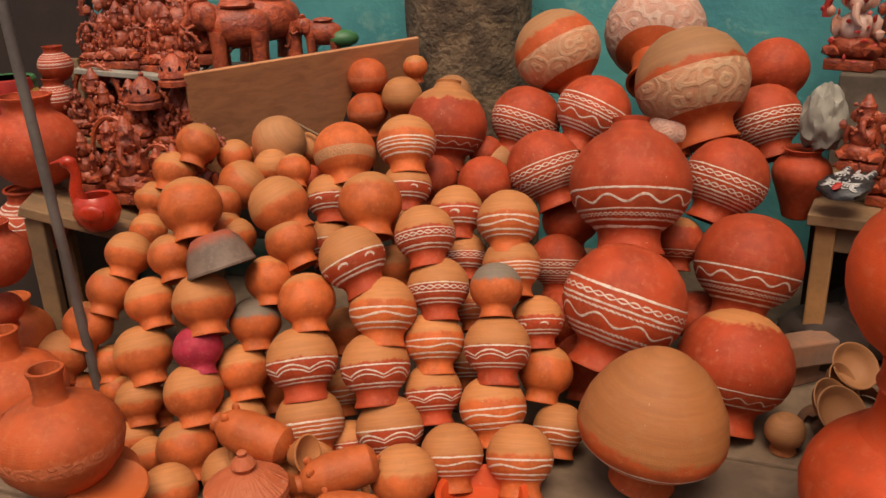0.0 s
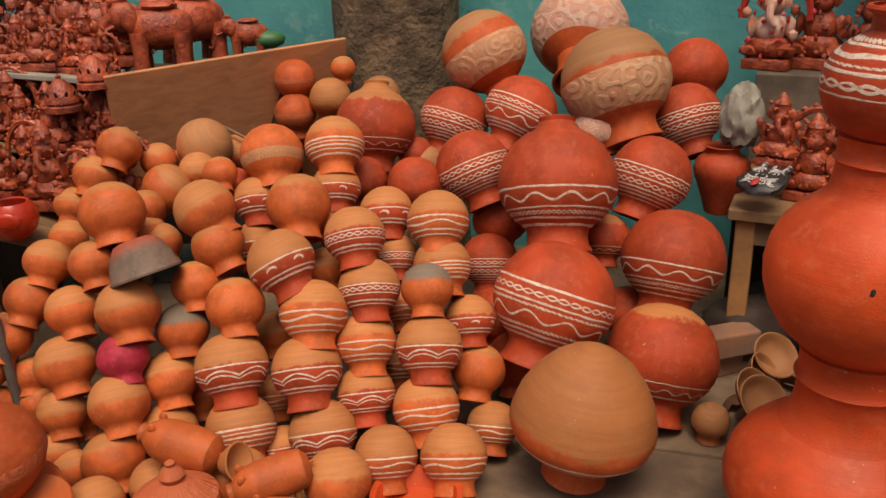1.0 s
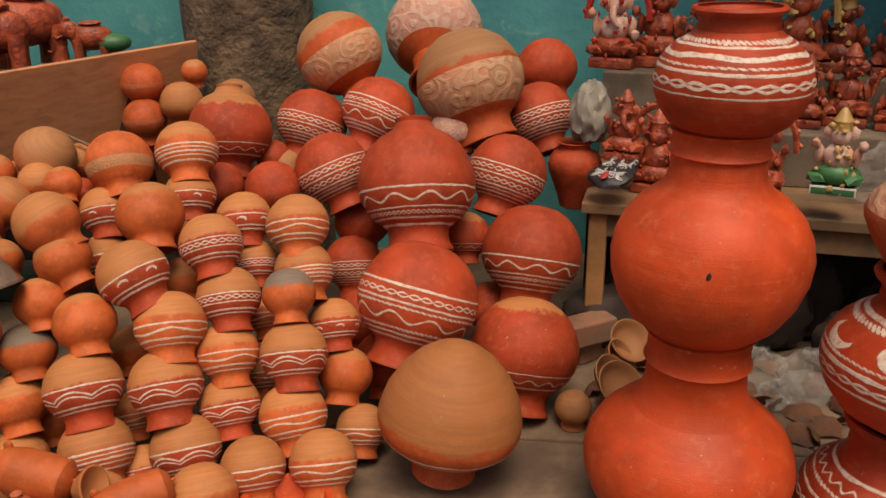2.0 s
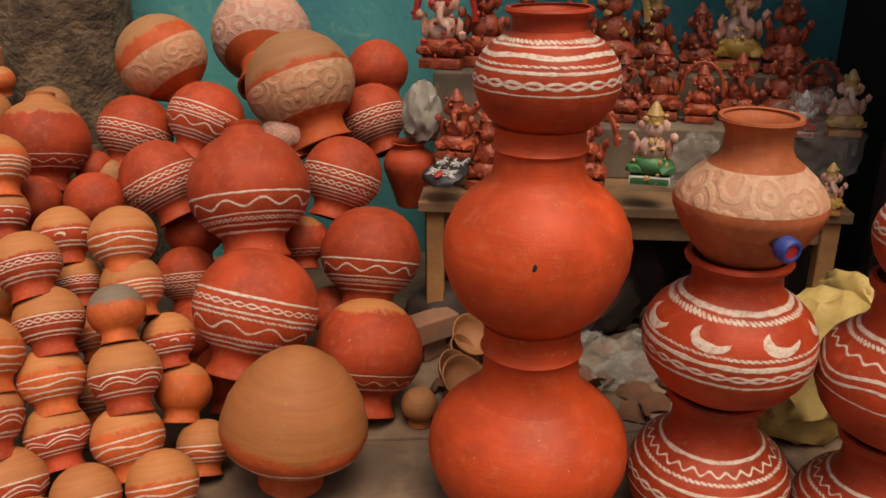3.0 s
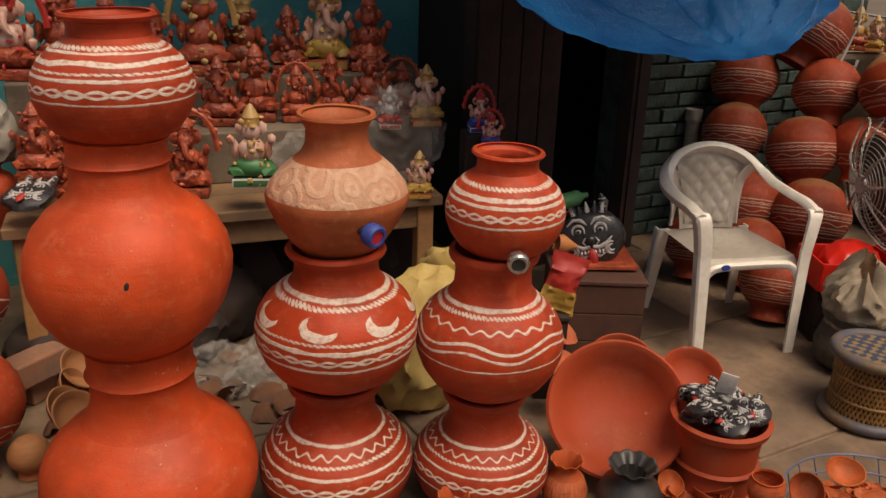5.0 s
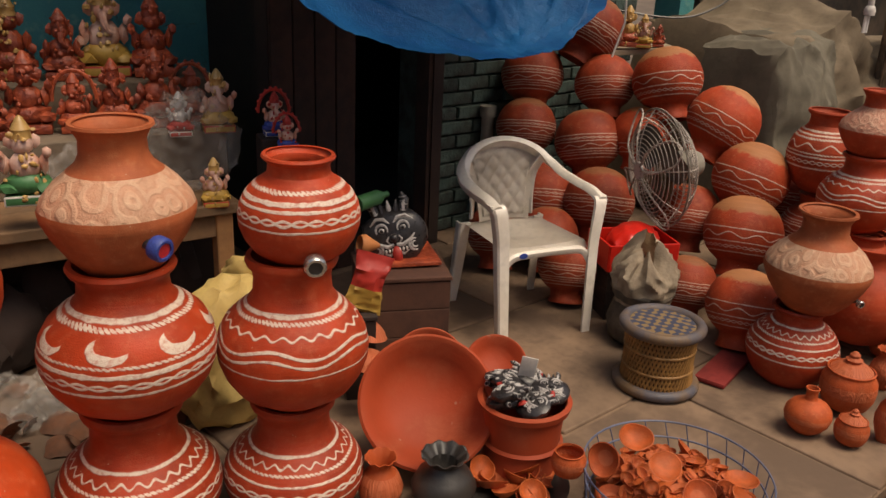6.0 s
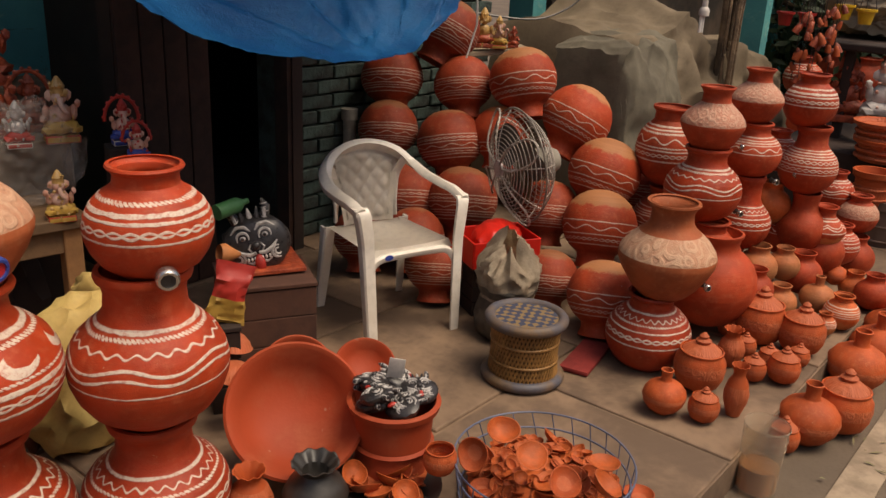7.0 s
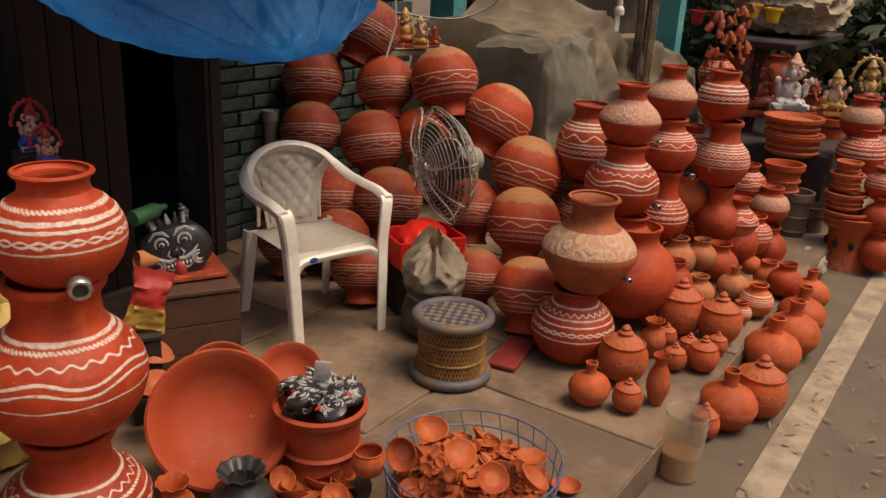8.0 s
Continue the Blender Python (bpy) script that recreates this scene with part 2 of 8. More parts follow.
MATS["jar_low"] = clay("red water jar with white rings", (0.42, 0.046, 0.014), None, 0, 0, [(L, 0.78, 0.02, 0, 0), (W, 0.66, 0.014, 0.03, 24), (R_, 0.56, 0.02, 0, 46), (L, 0.42, 0.02, 0, 0), (B, 0.24, 0.022, 0.04, 14), (L, 0.06, 0.022, 0, 0)], stain=0.05, rough=0.5)
MATS["jar_wave"] = clay("red water jar with white rivers", (0.46, 0.05, 0.014), None, 0, 0, [(L, 0.78, 0.025, 0, 0), (R_, 0.7, 0.025, 0, 46), (W, 0.55, 0.016, 0.025, 22), (W, 0.34, 0.022, 0.06, 5), (W, 0.22, 0.022, 0.06, 5), (L, 0.03, 0.014, 0, 0)], stain=0.03, rough=0.5)
MATS["jar_neat"] = clay("red water jar with neat white rings", (0.46, 0.05, 0.014), None, 0, 0, [(R_, 0.66, 0.034, 0, 36), (L, 0.5, 0.04, 0, 0), (L, 0.38, 0.03, 0, 0), (B, 0.2, 0.024, 0.045, 12), (L, 0.04, 0.024, 0, 0)], stain=0.03, rough=0.5)
MATS["emboss"] = clay("red clay with stamped pale band", RED, None, 0, 0, (), (0.05, 0.72, (0.6, 0.42, 0.3), 26), stain=0.1)
MATS["emboss_inv"] = clay("red clay with stamped silvery band", (0.5, 0.085, 0.02), (0.37, 0.17, 0.075), -0.26, 0.05, (), (-0.04, 0.66, (0.56, 0.4, 0.24), 19), stain=0.1)
MATS["emboss_all"] = clay("stamped whitewashed clay", (0.5, 0.085, 0.02), None, 0, 0.05, (), (-0.6, 0.66, (0.58, 0.47, 0.38), 19), stain=0.05)
MATS["emboss_ring"] = clay("orange clay with stamped ring", ORANGE, None, 0, 0.05, (), (0.1, 0.42, (0.42, 0.3, 0.16), 44), stain=0.1)
MATS["emboss_handi"] = clay("brown clay with stamped pale shoulder", (0.4, 0.1, 0.035), None, 0, 0, (), (0.1, 0.56, (0.66, 0.46, 0.31), 20), stain=0.06)
MATS["bottle"] = clay("red clay bottle", (0.48, 0.085, 0.022), None, 0, 0, (), (-0.1, 0.12, (0.46, 0.13, 0.06), 30), stain=0.1)

TEAL = Nodes("flaking teal limewash", 0.88)
tb, tm, tf = TEAL.noise(1.3, 5.0, 0.6), TEAL.noise(5.0, 6.0, 0.7, None, 0.4), TEAL.noise(26.0, 4.0, 0.6)
tcol = TEAL.mix(TEAL.ramp(tb, 0.35, 0.65), (0.075, 0.32, 0.315), (0.045, 0.22, 0.245))
tcol = TEAL.mix(TEAL.math("MULTIPLY", TEAL.ramp(tm, 0.56, 0.66), 0.55), tcol, (0.2, 0.4, 0.34))
tcol = TEAL.mix(TEAL.math("MULTIPLY", TEAL.ramp(TEAL.noise(3.2, 8.0, 0.75, None, 1.2), 0.63, 0.68), 0.85), tcol, (0.05, 0.06, 0.055))
TEAL.bump(TEAL.math("ADD", TEAL.math("MULTIPLY", tm, 0.7), TEAL.math("MULTIPLY", tf, 0.3)), 0.6, 0.02)
TEAL = TEAL.done(tcol)

BARK = plain("rough bark", (0.2, 0.13, 0.075), (0.075, 0.05, 0.032), 0.95, 9.0, 1.0, fine=40, depth=0.03)
PLY = Nodes("worn plywood", 0.75)
grain = PLY.t.nodes.new("ShaderNodeMapping")
grain.inputs["Scale"].default_value = (5.0, 16.0, 16.0)
PLY.put(grain.inputs["Vector"], PLY.co)
pg, pb = PLY.noise(1.6, 6.0, 0.65, grain.outputs[0], 0.8), PLY.noise(3.0, 5.0, 0.7)
pcol = PLY.mix(PLY.ramp(pg, 0.35, 0.7), (0.5, 0.205, 0.085), (0.36, 0.14, 0.06))
pcol = PLY.mix(PLY.math("MULTIPLY", PLY.ramp(pb, 0.5, 0.75), 0.4), pcol, (0.42, 0.22, 0.12))
PLY.bump(pg, 0.25, 0.006)
PLY = PLY.done(pcol)
WOOD = plain("old bench wood", (0.24, 0.13, 0.06), (0.13, 0.075, 0.038), 0.8, 4.0, 0.5)
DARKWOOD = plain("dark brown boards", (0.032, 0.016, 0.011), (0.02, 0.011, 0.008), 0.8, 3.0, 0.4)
STONE = plain("worn sandstone slab", (0.215, 0.138, 0.087), (0.11, 0.07, 0.045), 0.85, 3.4, 0.45, fine=28)
ROAD = plain("dusty asphalt", (0.16, 0.115, 0.078), (0.11, 0.08, 0.055), 0.9, 1.3, 0.4, fine=70)
LINE = plain("worn white road paint", (0.34, 0.255, 0.175), (0.2, 0.148, 0.1), 0.85, 7.0, 0.2, fine=30)
BRICKMAT = plain("flaking teal painted brick", (0.065, 0.105, 0.09), (0.026, 0.024, 0.02), 0.9, 7.0, 0.9, vary=0.5, depth=0.02)
# for the added wall behind the camera that cuts low light
BLOCKER = plain("grey-brown light-blocking wall", (0.2, 0.17, 0.13), (0.12, 0.11, 0.085), 0.9, 1.2, 0.4)
# near-black colour standing in for shade: doorway room, recess, roofs, pierced holes
BLACK = plain("near-black for shade", (0.02, 0.017, 0.015), (0.012, 0.01, 0.009), 0.9)
TERRA = plain("moulded red terracotta", (0.42, 0.08, 0.03), (0.2, 0.032, 0.014), 0.46, 24.0, 0.9, fine=90.0, vary=0.5, depth=0.012)
PALE = plain("pale painted plaster", (0.62, 0.42, 0.34), (0.5, 0.2, 0.12), 0.5, 8.0, 0.3, vary=0.2)

ALONG, ACROSS = Vector((0.933, -0.360, 0)).normalized(), Vector((0.360, 0.933, 0)).normalized()
ROW_TURN = math.degrees(math.atan2(ALONG.y, ALONG.x))


def uw(u, w, z=0.0):
    """A place by metres along the shop row, metres back from the road, and height."""
    p = ALONG * u + ACROSS * w
    return Vector((p.x, p.y, z))


def mesh_of(name, bm, material, smooth=True):
    me = bpy.data.meshes.new(name)
    bmesh.ops.recalc_face_normals(bm, faces=bm.faces)
    bm.to_mesh(me)
    bm.free()
    if smooth:
        me.polygons.foreach_set("use_smooth", [True] * len(me.polygons))
        me.set_sharp_from_angle(angle=radians(42))
    me.materials.append(material)
    return me


def thing(name, label, category, m=None, group="", kind=""):
    ob = new(name)
    ob.empty_display_size = 0.1
    ob.matrix_world = m or Matrix()
    return tagged(ob, label, category, group, kind)


def part(name, bm, material, parent, label="", smooth=True):
    ob = new(name, mesh_of(name, bm, material, smooth))
    ob.parent = parent
    return tagged(ob, label) if label else ob


def solo(name, bm, material, m, label, category, group="", kind="", smooth=True):
    ob = new(name, mesh_of(name, bm, material, smooth))
    ob.matrix_world = m
    return tagged(ob, label, category, group, kind)


def box(bm, size, m=None, bevel=0.0, taper=1.0):
    """A block centred on its base, size x, y, z, its top scaled by taper."""
    g = bmesh.ops.create_cube(bm, size=1.0)
    for v in g["verts"]:
        k = taper if v.co.z > 0 else 1.0
        v.co = Vector((v.co.x * size[0] * k, v.co.y * size[1] * k, (v.co.z + 0.5) * size[2]))
    if bevel:
        edges = list({e for v in g["verts"] for e in v.link_edges})
        r = bmesh.ops.bevel(bm, geom=edges, offset=bevel, segments=2, affect="EDGES", profile=0.5)
        verts = list({v for f in r["faces"] for v in f.verts} | {v for v in g["verts"] if v.is_valid})
    else:
        verts = g["verts"]
    if m is not None:
        bmesh.ops.transform(bm, matrix=m, verts=verts)
    return verts


def lathe(bm, profile, seg=36, m=None, flute=None):
    """Turns (radius, height) pairs round z. flute: (from height, depth, count) waves the rim."""
    rings = []
    for rad, z in profile:
        if rad < 1e-4:
            rings.append([bm.verts.new((0, 0, z))])
            continue
        ring = []
        for i in range(seg):
            a = 2 * math.pi * i / seg
            k = rad
            zz = z
            if flute and z > flute[0]:
                k = rad + flute[1] * math.cos(flute[2] * a) * min(1, (z - flute[0]) * 6)
                zz = z + 0.5 * flute[1] * math.sin(flute[2] * a)
            ring.append(bm.verts.new((k * math.cos(a), k * math.sin(a), zz)))
        rings.append(ring)
    for a, b in zip(rings, rings[1:]):
        for i in range(seg):
            j = (i + 1) % seg
            if len(a) == 1 and len(b) == 1:
                break
            if len(a) == 1:
                bm.faces.new((a[0], b[i], b[j]))
            elif len(b) == 1:
                bm.faces.new((a[i], a[j], b[0]))
            else:
                bm.faces.new((a[i], a[j], b[j], b[i]))
    if m is not None:
        bmesh.ops.transform(bm, matrix=m, verts=[v for r in rings for v in r])


def tube(bm, pts, rad, seg=6, closed=False):
    """A round wire along points."""
    pts = [Vector(p) for p in pts]
    rings, n = [], len(pts)
    side = None
    for i, p in enumerate(pts):
        a = pts[(i - 1) % n] if closed or i else p
        b = pts[(i + 1) % n] if closed or i < n - 1 else p
        d = (b - a).normalized()
        if side is None:
            side = d.orthogonal().normalized()
        side = (side - d * side.dot(d)).normalized()
        up = d.cross(side)
        k = rad[i] if isinstance(rad, (list, tuple)) else rad
        rings.append([bm.verts.new(p + side * k * math.cos(2 * math.pi * j / seg) + up * k * math.sin(2 * math.pi * j / seg)) for j in range(seg)])
    pairs = list(zip(rings, rings[1:])) + ([(rings[-1], rings[0])] if closed else [])
    for a, b in pairs:
        for j in range(seg):
            bm.faces.new((a[j], a[(j + 1) % seg], b[(j + 1) % seg], b[j]))
    if not closed:
        bm.faces.new(rings[0][::-1])
        bm.faces.new(rings[-1])


def blob(bm, at, size, sub=2, rough=0.0, seed=0.0, m=None):
    """A rounded lump, roughened by noise."""
    g = bmesh.ops.create_icosphere(bm, subdivisions=sub, radius=1.0)
    for v in g["verts"]:
        k = 1 + rough * noise.noise(v.co * 2.3 + Vector((seed, seed * 0.7, 3.1)))
        v.co = Vector((v.co.x * size[0], v.co.y * size[1], v.co.z * size[2])) * k + Vector(at)
    if m is not None:
        bmesh.ops.transform(bm, matrix=m, verts=g["verts"])


def aim(at, axis, spin=0.0, scale=1.0):
    """A pose at a place whose z points along axis."""
    q = Vector(axis).normalized().to_track_quat("Z", "Y").to_matrix().to_4x4()
    return Matrix.Translation(at) @ q @ Matrix.Rotation(spin, 4, "Z") @ Matrix.Scale(scale, 4)


# ---- pot shapes: unit belly radius, mouth towards +z ----
def hollow(outer, wall=0.06, floor_z=None):
    """Adds the inner face of a turned vessel to its outer profile."""
    inner = [(max(r - wall, 0.0), z + (wall if r < 0.02 else 0.0)) for r, z in reversed(outer[:-1]) if r > wall * 1.2]
    return outer + inner + [(0.0, outer[0][1] + wall)]


BELLY = [(0.0, -0.9), (0.2, -0.89), (0.4, -0.84), (0.6, -0.73), (0.78, -0.56), (0.91, -0.34), (0.985, -0.1), (1.0, 0.1), (0.96, 0.31), (0.86, 0.51), (0.73, 0.66)]
SHAPES = {}
SHAPES["short"] = BELLY + [(0.63, 0.75), (0.59, 0.86), (0.595, 1.0), (0.645, 1.12), (0.66, 1.16), (0.655, 1.19), (0.61, 1.2)]
SHAPES["matka"] = BELLY + [(0.6, 0.76), (0.52, 0.83), (0.5, 0.95), (0.52, 1.08), (0.57, 1.16), (0.57, 1.2), (0.52, 1.21)]
SHAPES["narrow"] = BELLY + [(0.56, 0.79), (0.43, 0.88), (0.4, 1.05), (0.43, 1.28), (0.5, 1.42), (0.5, 1.46), (0.45, 1.47)]
SHAPES["footed"] = [(0.0, -1.06), (0.26, -1.06), (0.32, -1.04), (0.3, -0.97), (0.38, -0.85)] + BELLY[3:] + [(0.6, 0.76), (0.52, 0.83), (0.5, 0.95), (0.52, 1.08), (0.57, 1.16), (0.57, 1.2), (0.52, 1.21)]
SHAPES["jar"] = [(0.0, -0.86), (0.3, -0.85), (0.5, -0.78)] + BELLY[4:9] + [(0.87, 0.5), (0.73, 0.66), (0.59, 0.76), (0.515, 0.84), (0.5, 0.98), (0.52, 1.06), (0.58, 1.1), (0.6, 1.14), (0.58, 1.18), (0.52, 1.18)]
SHAPES["collar"] = [(0.0, -0.88), (0.3, -0.87), (0.55, -0.76)] + BELLY[4:9] + [(0.87, 0.5), (0.73, 0.66), (0.58, 0.76), (0.5, 0.83), (0.47, 0.92), (0.46, 1.05), (0.5, 1.08), (0.47, 1.11), (0.47, 1.24), (0.5, 1.27), (0.45, 1.28)]
SHAPES["stem"] = [(0.0, -0.88), (0.3, -0.87), (0.55, -0.76)] + BELLY[4:9] + [(0.87, 0.5), (0.73, 0.66), (0.59, 0.76), (0.5, 0.83), (0.46, 0.95), (0.46, 1.1), (0.49, 1.2), (0.53, 1.27), (0.53, 1.31), (0.47, 1.32)]
SHAPES["acorn"] = [(0.0, -0.98), (0.16, -0.975), (0.2, -0.95), (0.36, -0.88), (0.58, -0.72), (0.77, -0.5), (0.91, -0.24), (0.99, 0.05), (1.0, 0.2), (0.95, 0.36), (0.8, 0.5), (0.58, 0.62), (0.43, 0.7), (0.4, 0.8), (0.43, 0.98), (0.46, 1.02), (0.4, 1.02)]
SHAPES["handi"] = [(0.0, -0.84), (0.3, -0.84), (0.5, -0.8), (0.7, -0.58), (0.88, -0.3), (0.985, -0.06), (1.0, 0.05), (0.95, 0.2), (0.8, 0.4), (0.62, 0.56), (0.5, 0.66), (0.44, 0.78), (0.43, 0.98), (0.5, 1.12), (0.55, 1.16), (0.54, 1.2), (0.47, 1.19)]
SHAPES["tall"] = [(0.0, -1.5), (0.4, -1.5), (0.5, -1.44), (0.62, -1.0), (0.8, -0.5), (0.95, -0.1), (1.0, 0.15), (0.95, 0.4), (0.8, 0.6), (0.62, 0.7), (0.55, 0.78), (0.56, 0.9), (0.66, 1.0), (0.62, 1.02)]
SHAPES["surahi"] = [(0.0, -0.82), (0.42, -0.82), (0.45, -0.76), (0.7, -0.6), (0.92, -0.3), (1.0, 0.0), (0.95, 0.25), (0.78, 0.5), (0.5, 0.68), (0.28, 0.76), (0.24, 0.84), (0.25, 1.15), (0.29, 1.26), (0.29, 1.3), (0.24, 1.31)]
SHAPES["dish"] = [(0.0, -0.52), (0.45, -0.5), (0.8, -0.38), (0.95, -0.2), (1.0, 0.0), (0.96, 0.16), (0.86, 0.24), (0.82, 0.3), (0.84, 0.36), (0.78, 0.37)]
SHAPES["bowl"] = [(0.0, -0.5), (0.42, -0.5), (0.6, -0.44), (0.78, -0.24), (0.92, 0.04), (1.0, 0.34), (1.06, 0.42), (1.05, 0.48), (0.97, 0.48)]
SHAPE_MESH = {}


NECKED = {"short": 0.7, "matka": 0.79, "narrow": 0.82, "footed": 0.79, "jar": 0.8, "collar": 0.79, "stem": 0.8, "acorn": 0.66, "handi": 0.6, "tall": 0.72, "surahi": 0.72}


def pot_mesh(shape, material, variant=0):
    """The body and the neck of a pot, two meshes that meet at the neck's root."""
    key = (shape, material.name, variant)
    if key not in SHAPE_MESH:
        base, _, top = shape.partition("@")
        prof = SHAPES[base]
        if top:  # a neck drawn up to the given height
            end = max(z for r, z in prof)
            prof = [(r, z if z < 0.7 else 0.7 + (z - 0.7) * (float(top) - 0.7) / (end - 0.7)) for r, z in prof]
        cut = NECKED.get(base, 9.0)
        made = []
        for upper in (False, True):
            bm = bmesh.new()
            lathe(bm, hollow(prof), 44)
            bmesh.ops.recalc_face_normals(bm, faces=bm.faces)
            drop = [f for f in bm.faces if (f.calc_center_median().z > cut) != upper]
            bmesh.ops.delete(bm, geom=drop, context="FACES")
            for v in bm.verts:  # hand-thrown unevenness
                s = noise.noise(Vector((v.co.x, v.co.y, v.co.z * 0.8)) * 0.9 + Vector((variant * 5.3, 1.7, 0.4)))
                v.co.x *= 1 + 0.03 * s
                v.co.y *= 1 + 0.03 * s
                v.co.z += 0.02 * s
            made.append(mesh_of(("neck" if upper else base + "_pot"), bm, material) if len(bm.faces) else None)
        SHAPE_MESH[key] = made
    return SHAPE_MESH[key]


POT_N = [0]


def pot(name, shape, mat_name, at, radius, axis=(0, 0, 1), label="", group="", squash=1.0, spin=None):
    POT_N[0] += 1
    body, neck = pot_mesh(shape, MATS[mat_name], POT_N[0] % 3)
    ob = new(name, body)
    turn = POT_N[0] * 2.399 if spin is None else spin
    ob.matrix_world = aim(at, axis, turn) @ Matrix.Diagonal((radius, radius, radius * squash, 1))
    ob["tone"] = (POT_N[0] * 0.618) % 1.0
    if neck:
        n = new("neck", neck)
        n.parent = ob
        n["tone"] = ob["tone"]
    return tagged(ob, label, "clay pot", group)


# ---- the setting ----
def slab_box(name, u0, u1, w0, w1, z0, z1, material, label, category="wall", bevel=0.0):
    bm = bmesh.new()
    box(bm, (u1 - u0, w1 - w0, z1 - z0), None, bevel)
    c = uw((u0 + u1) / 2, (w0 + w1) / 2, z0)
    return solo(name, bm, material, pose(c.x, c.y, c.z, 0, 0, ROW_TURN), label, category, kind="structure", smooth=False)


bm = bmesh.new()
bmesh.ops.create_grid(bm, x_segments=60, y_segments=60, size=60)
for v in bm.verts:
    v.co.z = -0.13 + 0.004 * noise.noise(v.co * 0.7)
solo("road", bm, ROAD, Matrix(), "dusty grey-brown asphalt road with litter", "road", kind="structure")

pavement = slab_box("pavement", -7.0, 14.0, 0.885, 4.2, -0.16, -0.012, STONE, "raised pavement of worn sandstone slabs", "pavement")
slab_box("wall_back", -8.0, 2.3, 4.15, 4.35, -0.05, 3.2, TEAL, "flaking teal limewashed wall behind the stalls")
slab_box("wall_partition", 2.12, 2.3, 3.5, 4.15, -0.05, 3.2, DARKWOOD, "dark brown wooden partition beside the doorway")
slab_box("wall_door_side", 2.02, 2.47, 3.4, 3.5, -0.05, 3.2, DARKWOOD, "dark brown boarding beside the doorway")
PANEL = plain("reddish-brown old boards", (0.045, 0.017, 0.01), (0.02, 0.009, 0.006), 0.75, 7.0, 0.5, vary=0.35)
door_side = bpy.data.objects["wall_door_side"]
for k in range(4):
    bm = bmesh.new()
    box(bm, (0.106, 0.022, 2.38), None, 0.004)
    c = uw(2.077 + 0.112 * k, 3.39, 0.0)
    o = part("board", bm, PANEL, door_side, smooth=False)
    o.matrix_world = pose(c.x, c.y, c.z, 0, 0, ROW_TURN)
# brown taken dark to carry the dim interior of the next stalls
SHADE = plain("weathered hoarding darkened for shade", (0.11, 0.075, 0.05), (0.035, 0.028, 0.022), 0.9, 2.2, 0.5)
# the doorway's dark is put into the colour of these room surfaces
slab_box("wall_inner", 2.3, 6.5, 5.4, 5.6, -0.05, 3.2, BLACK, "back wall of the room, coloured black as shade")
slab_box("wall_inner_end", 4.5, 4.6, 3.75, 5.4, -0.05, 3.2, BLACK, "side wall of the room, coloured black as shade")
# three roofs out of view, edges set by how much sky they block
slab_box("ceiling", 0.6, 2.0, 3.15, 5.6, 2.3, 2.4, BLACK, "unseen black roof shading the figure stall", "ceiling")
slab_box("ceiling_door", 2.0, 3.7, 2.05, 5.6, 2.35, 2.45, BLACK, "unseen black roof shading the doorway", "ceiling")
slab_box("ceiling_far", 3.7, 14.0, 3.1, 5.6, 2.4, 2.5, BLACK, "unseen black ceiling shading the next stalls", "ceiling")
slab_box("floor", 2.3, 6.5, 3.6, 5.4, -0.1, 0.0, BLACK, "floor behind the doorway, coloured black for its shade", "floor")
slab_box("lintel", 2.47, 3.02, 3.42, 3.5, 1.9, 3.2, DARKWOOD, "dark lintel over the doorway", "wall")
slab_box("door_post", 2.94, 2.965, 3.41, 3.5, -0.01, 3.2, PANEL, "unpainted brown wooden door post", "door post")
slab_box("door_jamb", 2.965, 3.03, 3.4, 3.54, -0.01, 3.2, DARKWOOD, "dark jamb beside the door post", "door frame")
slab_box("wall_brick", 3.0, 4.6, 3.56, 3.72, -0.05, 3.2, BRICKMAT, "dark mortar bed of the brick wall")
# interior shade is in this wall's colour
slab_box("wall_far", 5.75, 9.4, 3.7, 3.9, -0.05, 3.2, SHADE, "boarded back of next stalls, coloured dark for their shade")
slab_box("wall_far_end", 9.4, 16.0, 3.7, 3.9, -0.05, 3.2, TEAL, "teal wall of the next stalls")
# dark of the gap painted as a black wall
slab_box("wall_gap", 4.6, 5.8, 4.4, 4.5, -0.05, 3.2, BLACK, "recess between the stalls, its shade coloured black")
# unseen wall added behind the camera so light falls more from above
slab_box("wall_street", -14.0, 18.0, -7.2, -7.0, -0.14, 4.0, BLOCKER, "unseen plain wall added to block low skylight")
# road line
bm = bmesh.new()
box(bm, (30, 0.125, 0.006), None)
c = uw(8.0, 0.563, -0.127)
solo("road_line", bm, LINE, pose(c.x, c.y, c.z, 0, 0, ROW_TURN), "worn white painted line along the road edge", "road marking", kind="structure", smooth=False)

# tree trunk against the wall
bm = bmesh.new()
prof = [(0.0, -0.02)] + [(0.29 + 0.05 * math.exp(-z * 3) + 0.012 * math.sin(z * 5), z) for z in [i * 0.1 for i in range(34)]] + [(0.0, 3.3)]
lathe(bm, prof, 40)
for v in bm.verts:
    a = math.atan2(v.co.y, v.co.x)
    k = 1 + 0.05 * noise.noise(Vector((math.cos(a) * 2, math.sin(a) * 2, v.co.z * 2.2))) + 0.025 * noise.noise(Vector((math.cos(a) * 9, math.sin(a) * 9, v.co.z * 5)))
    v.co.x *= k
    v.co.y *= k
tc = uw(-1.33, 3.86)
part("trunk", bm, BARK, thing("tree", "thick old tree with rough grey-brown trunk", "tree", Matrix.Translation(tc) @ Matrix.Scale(0.95, 4)))

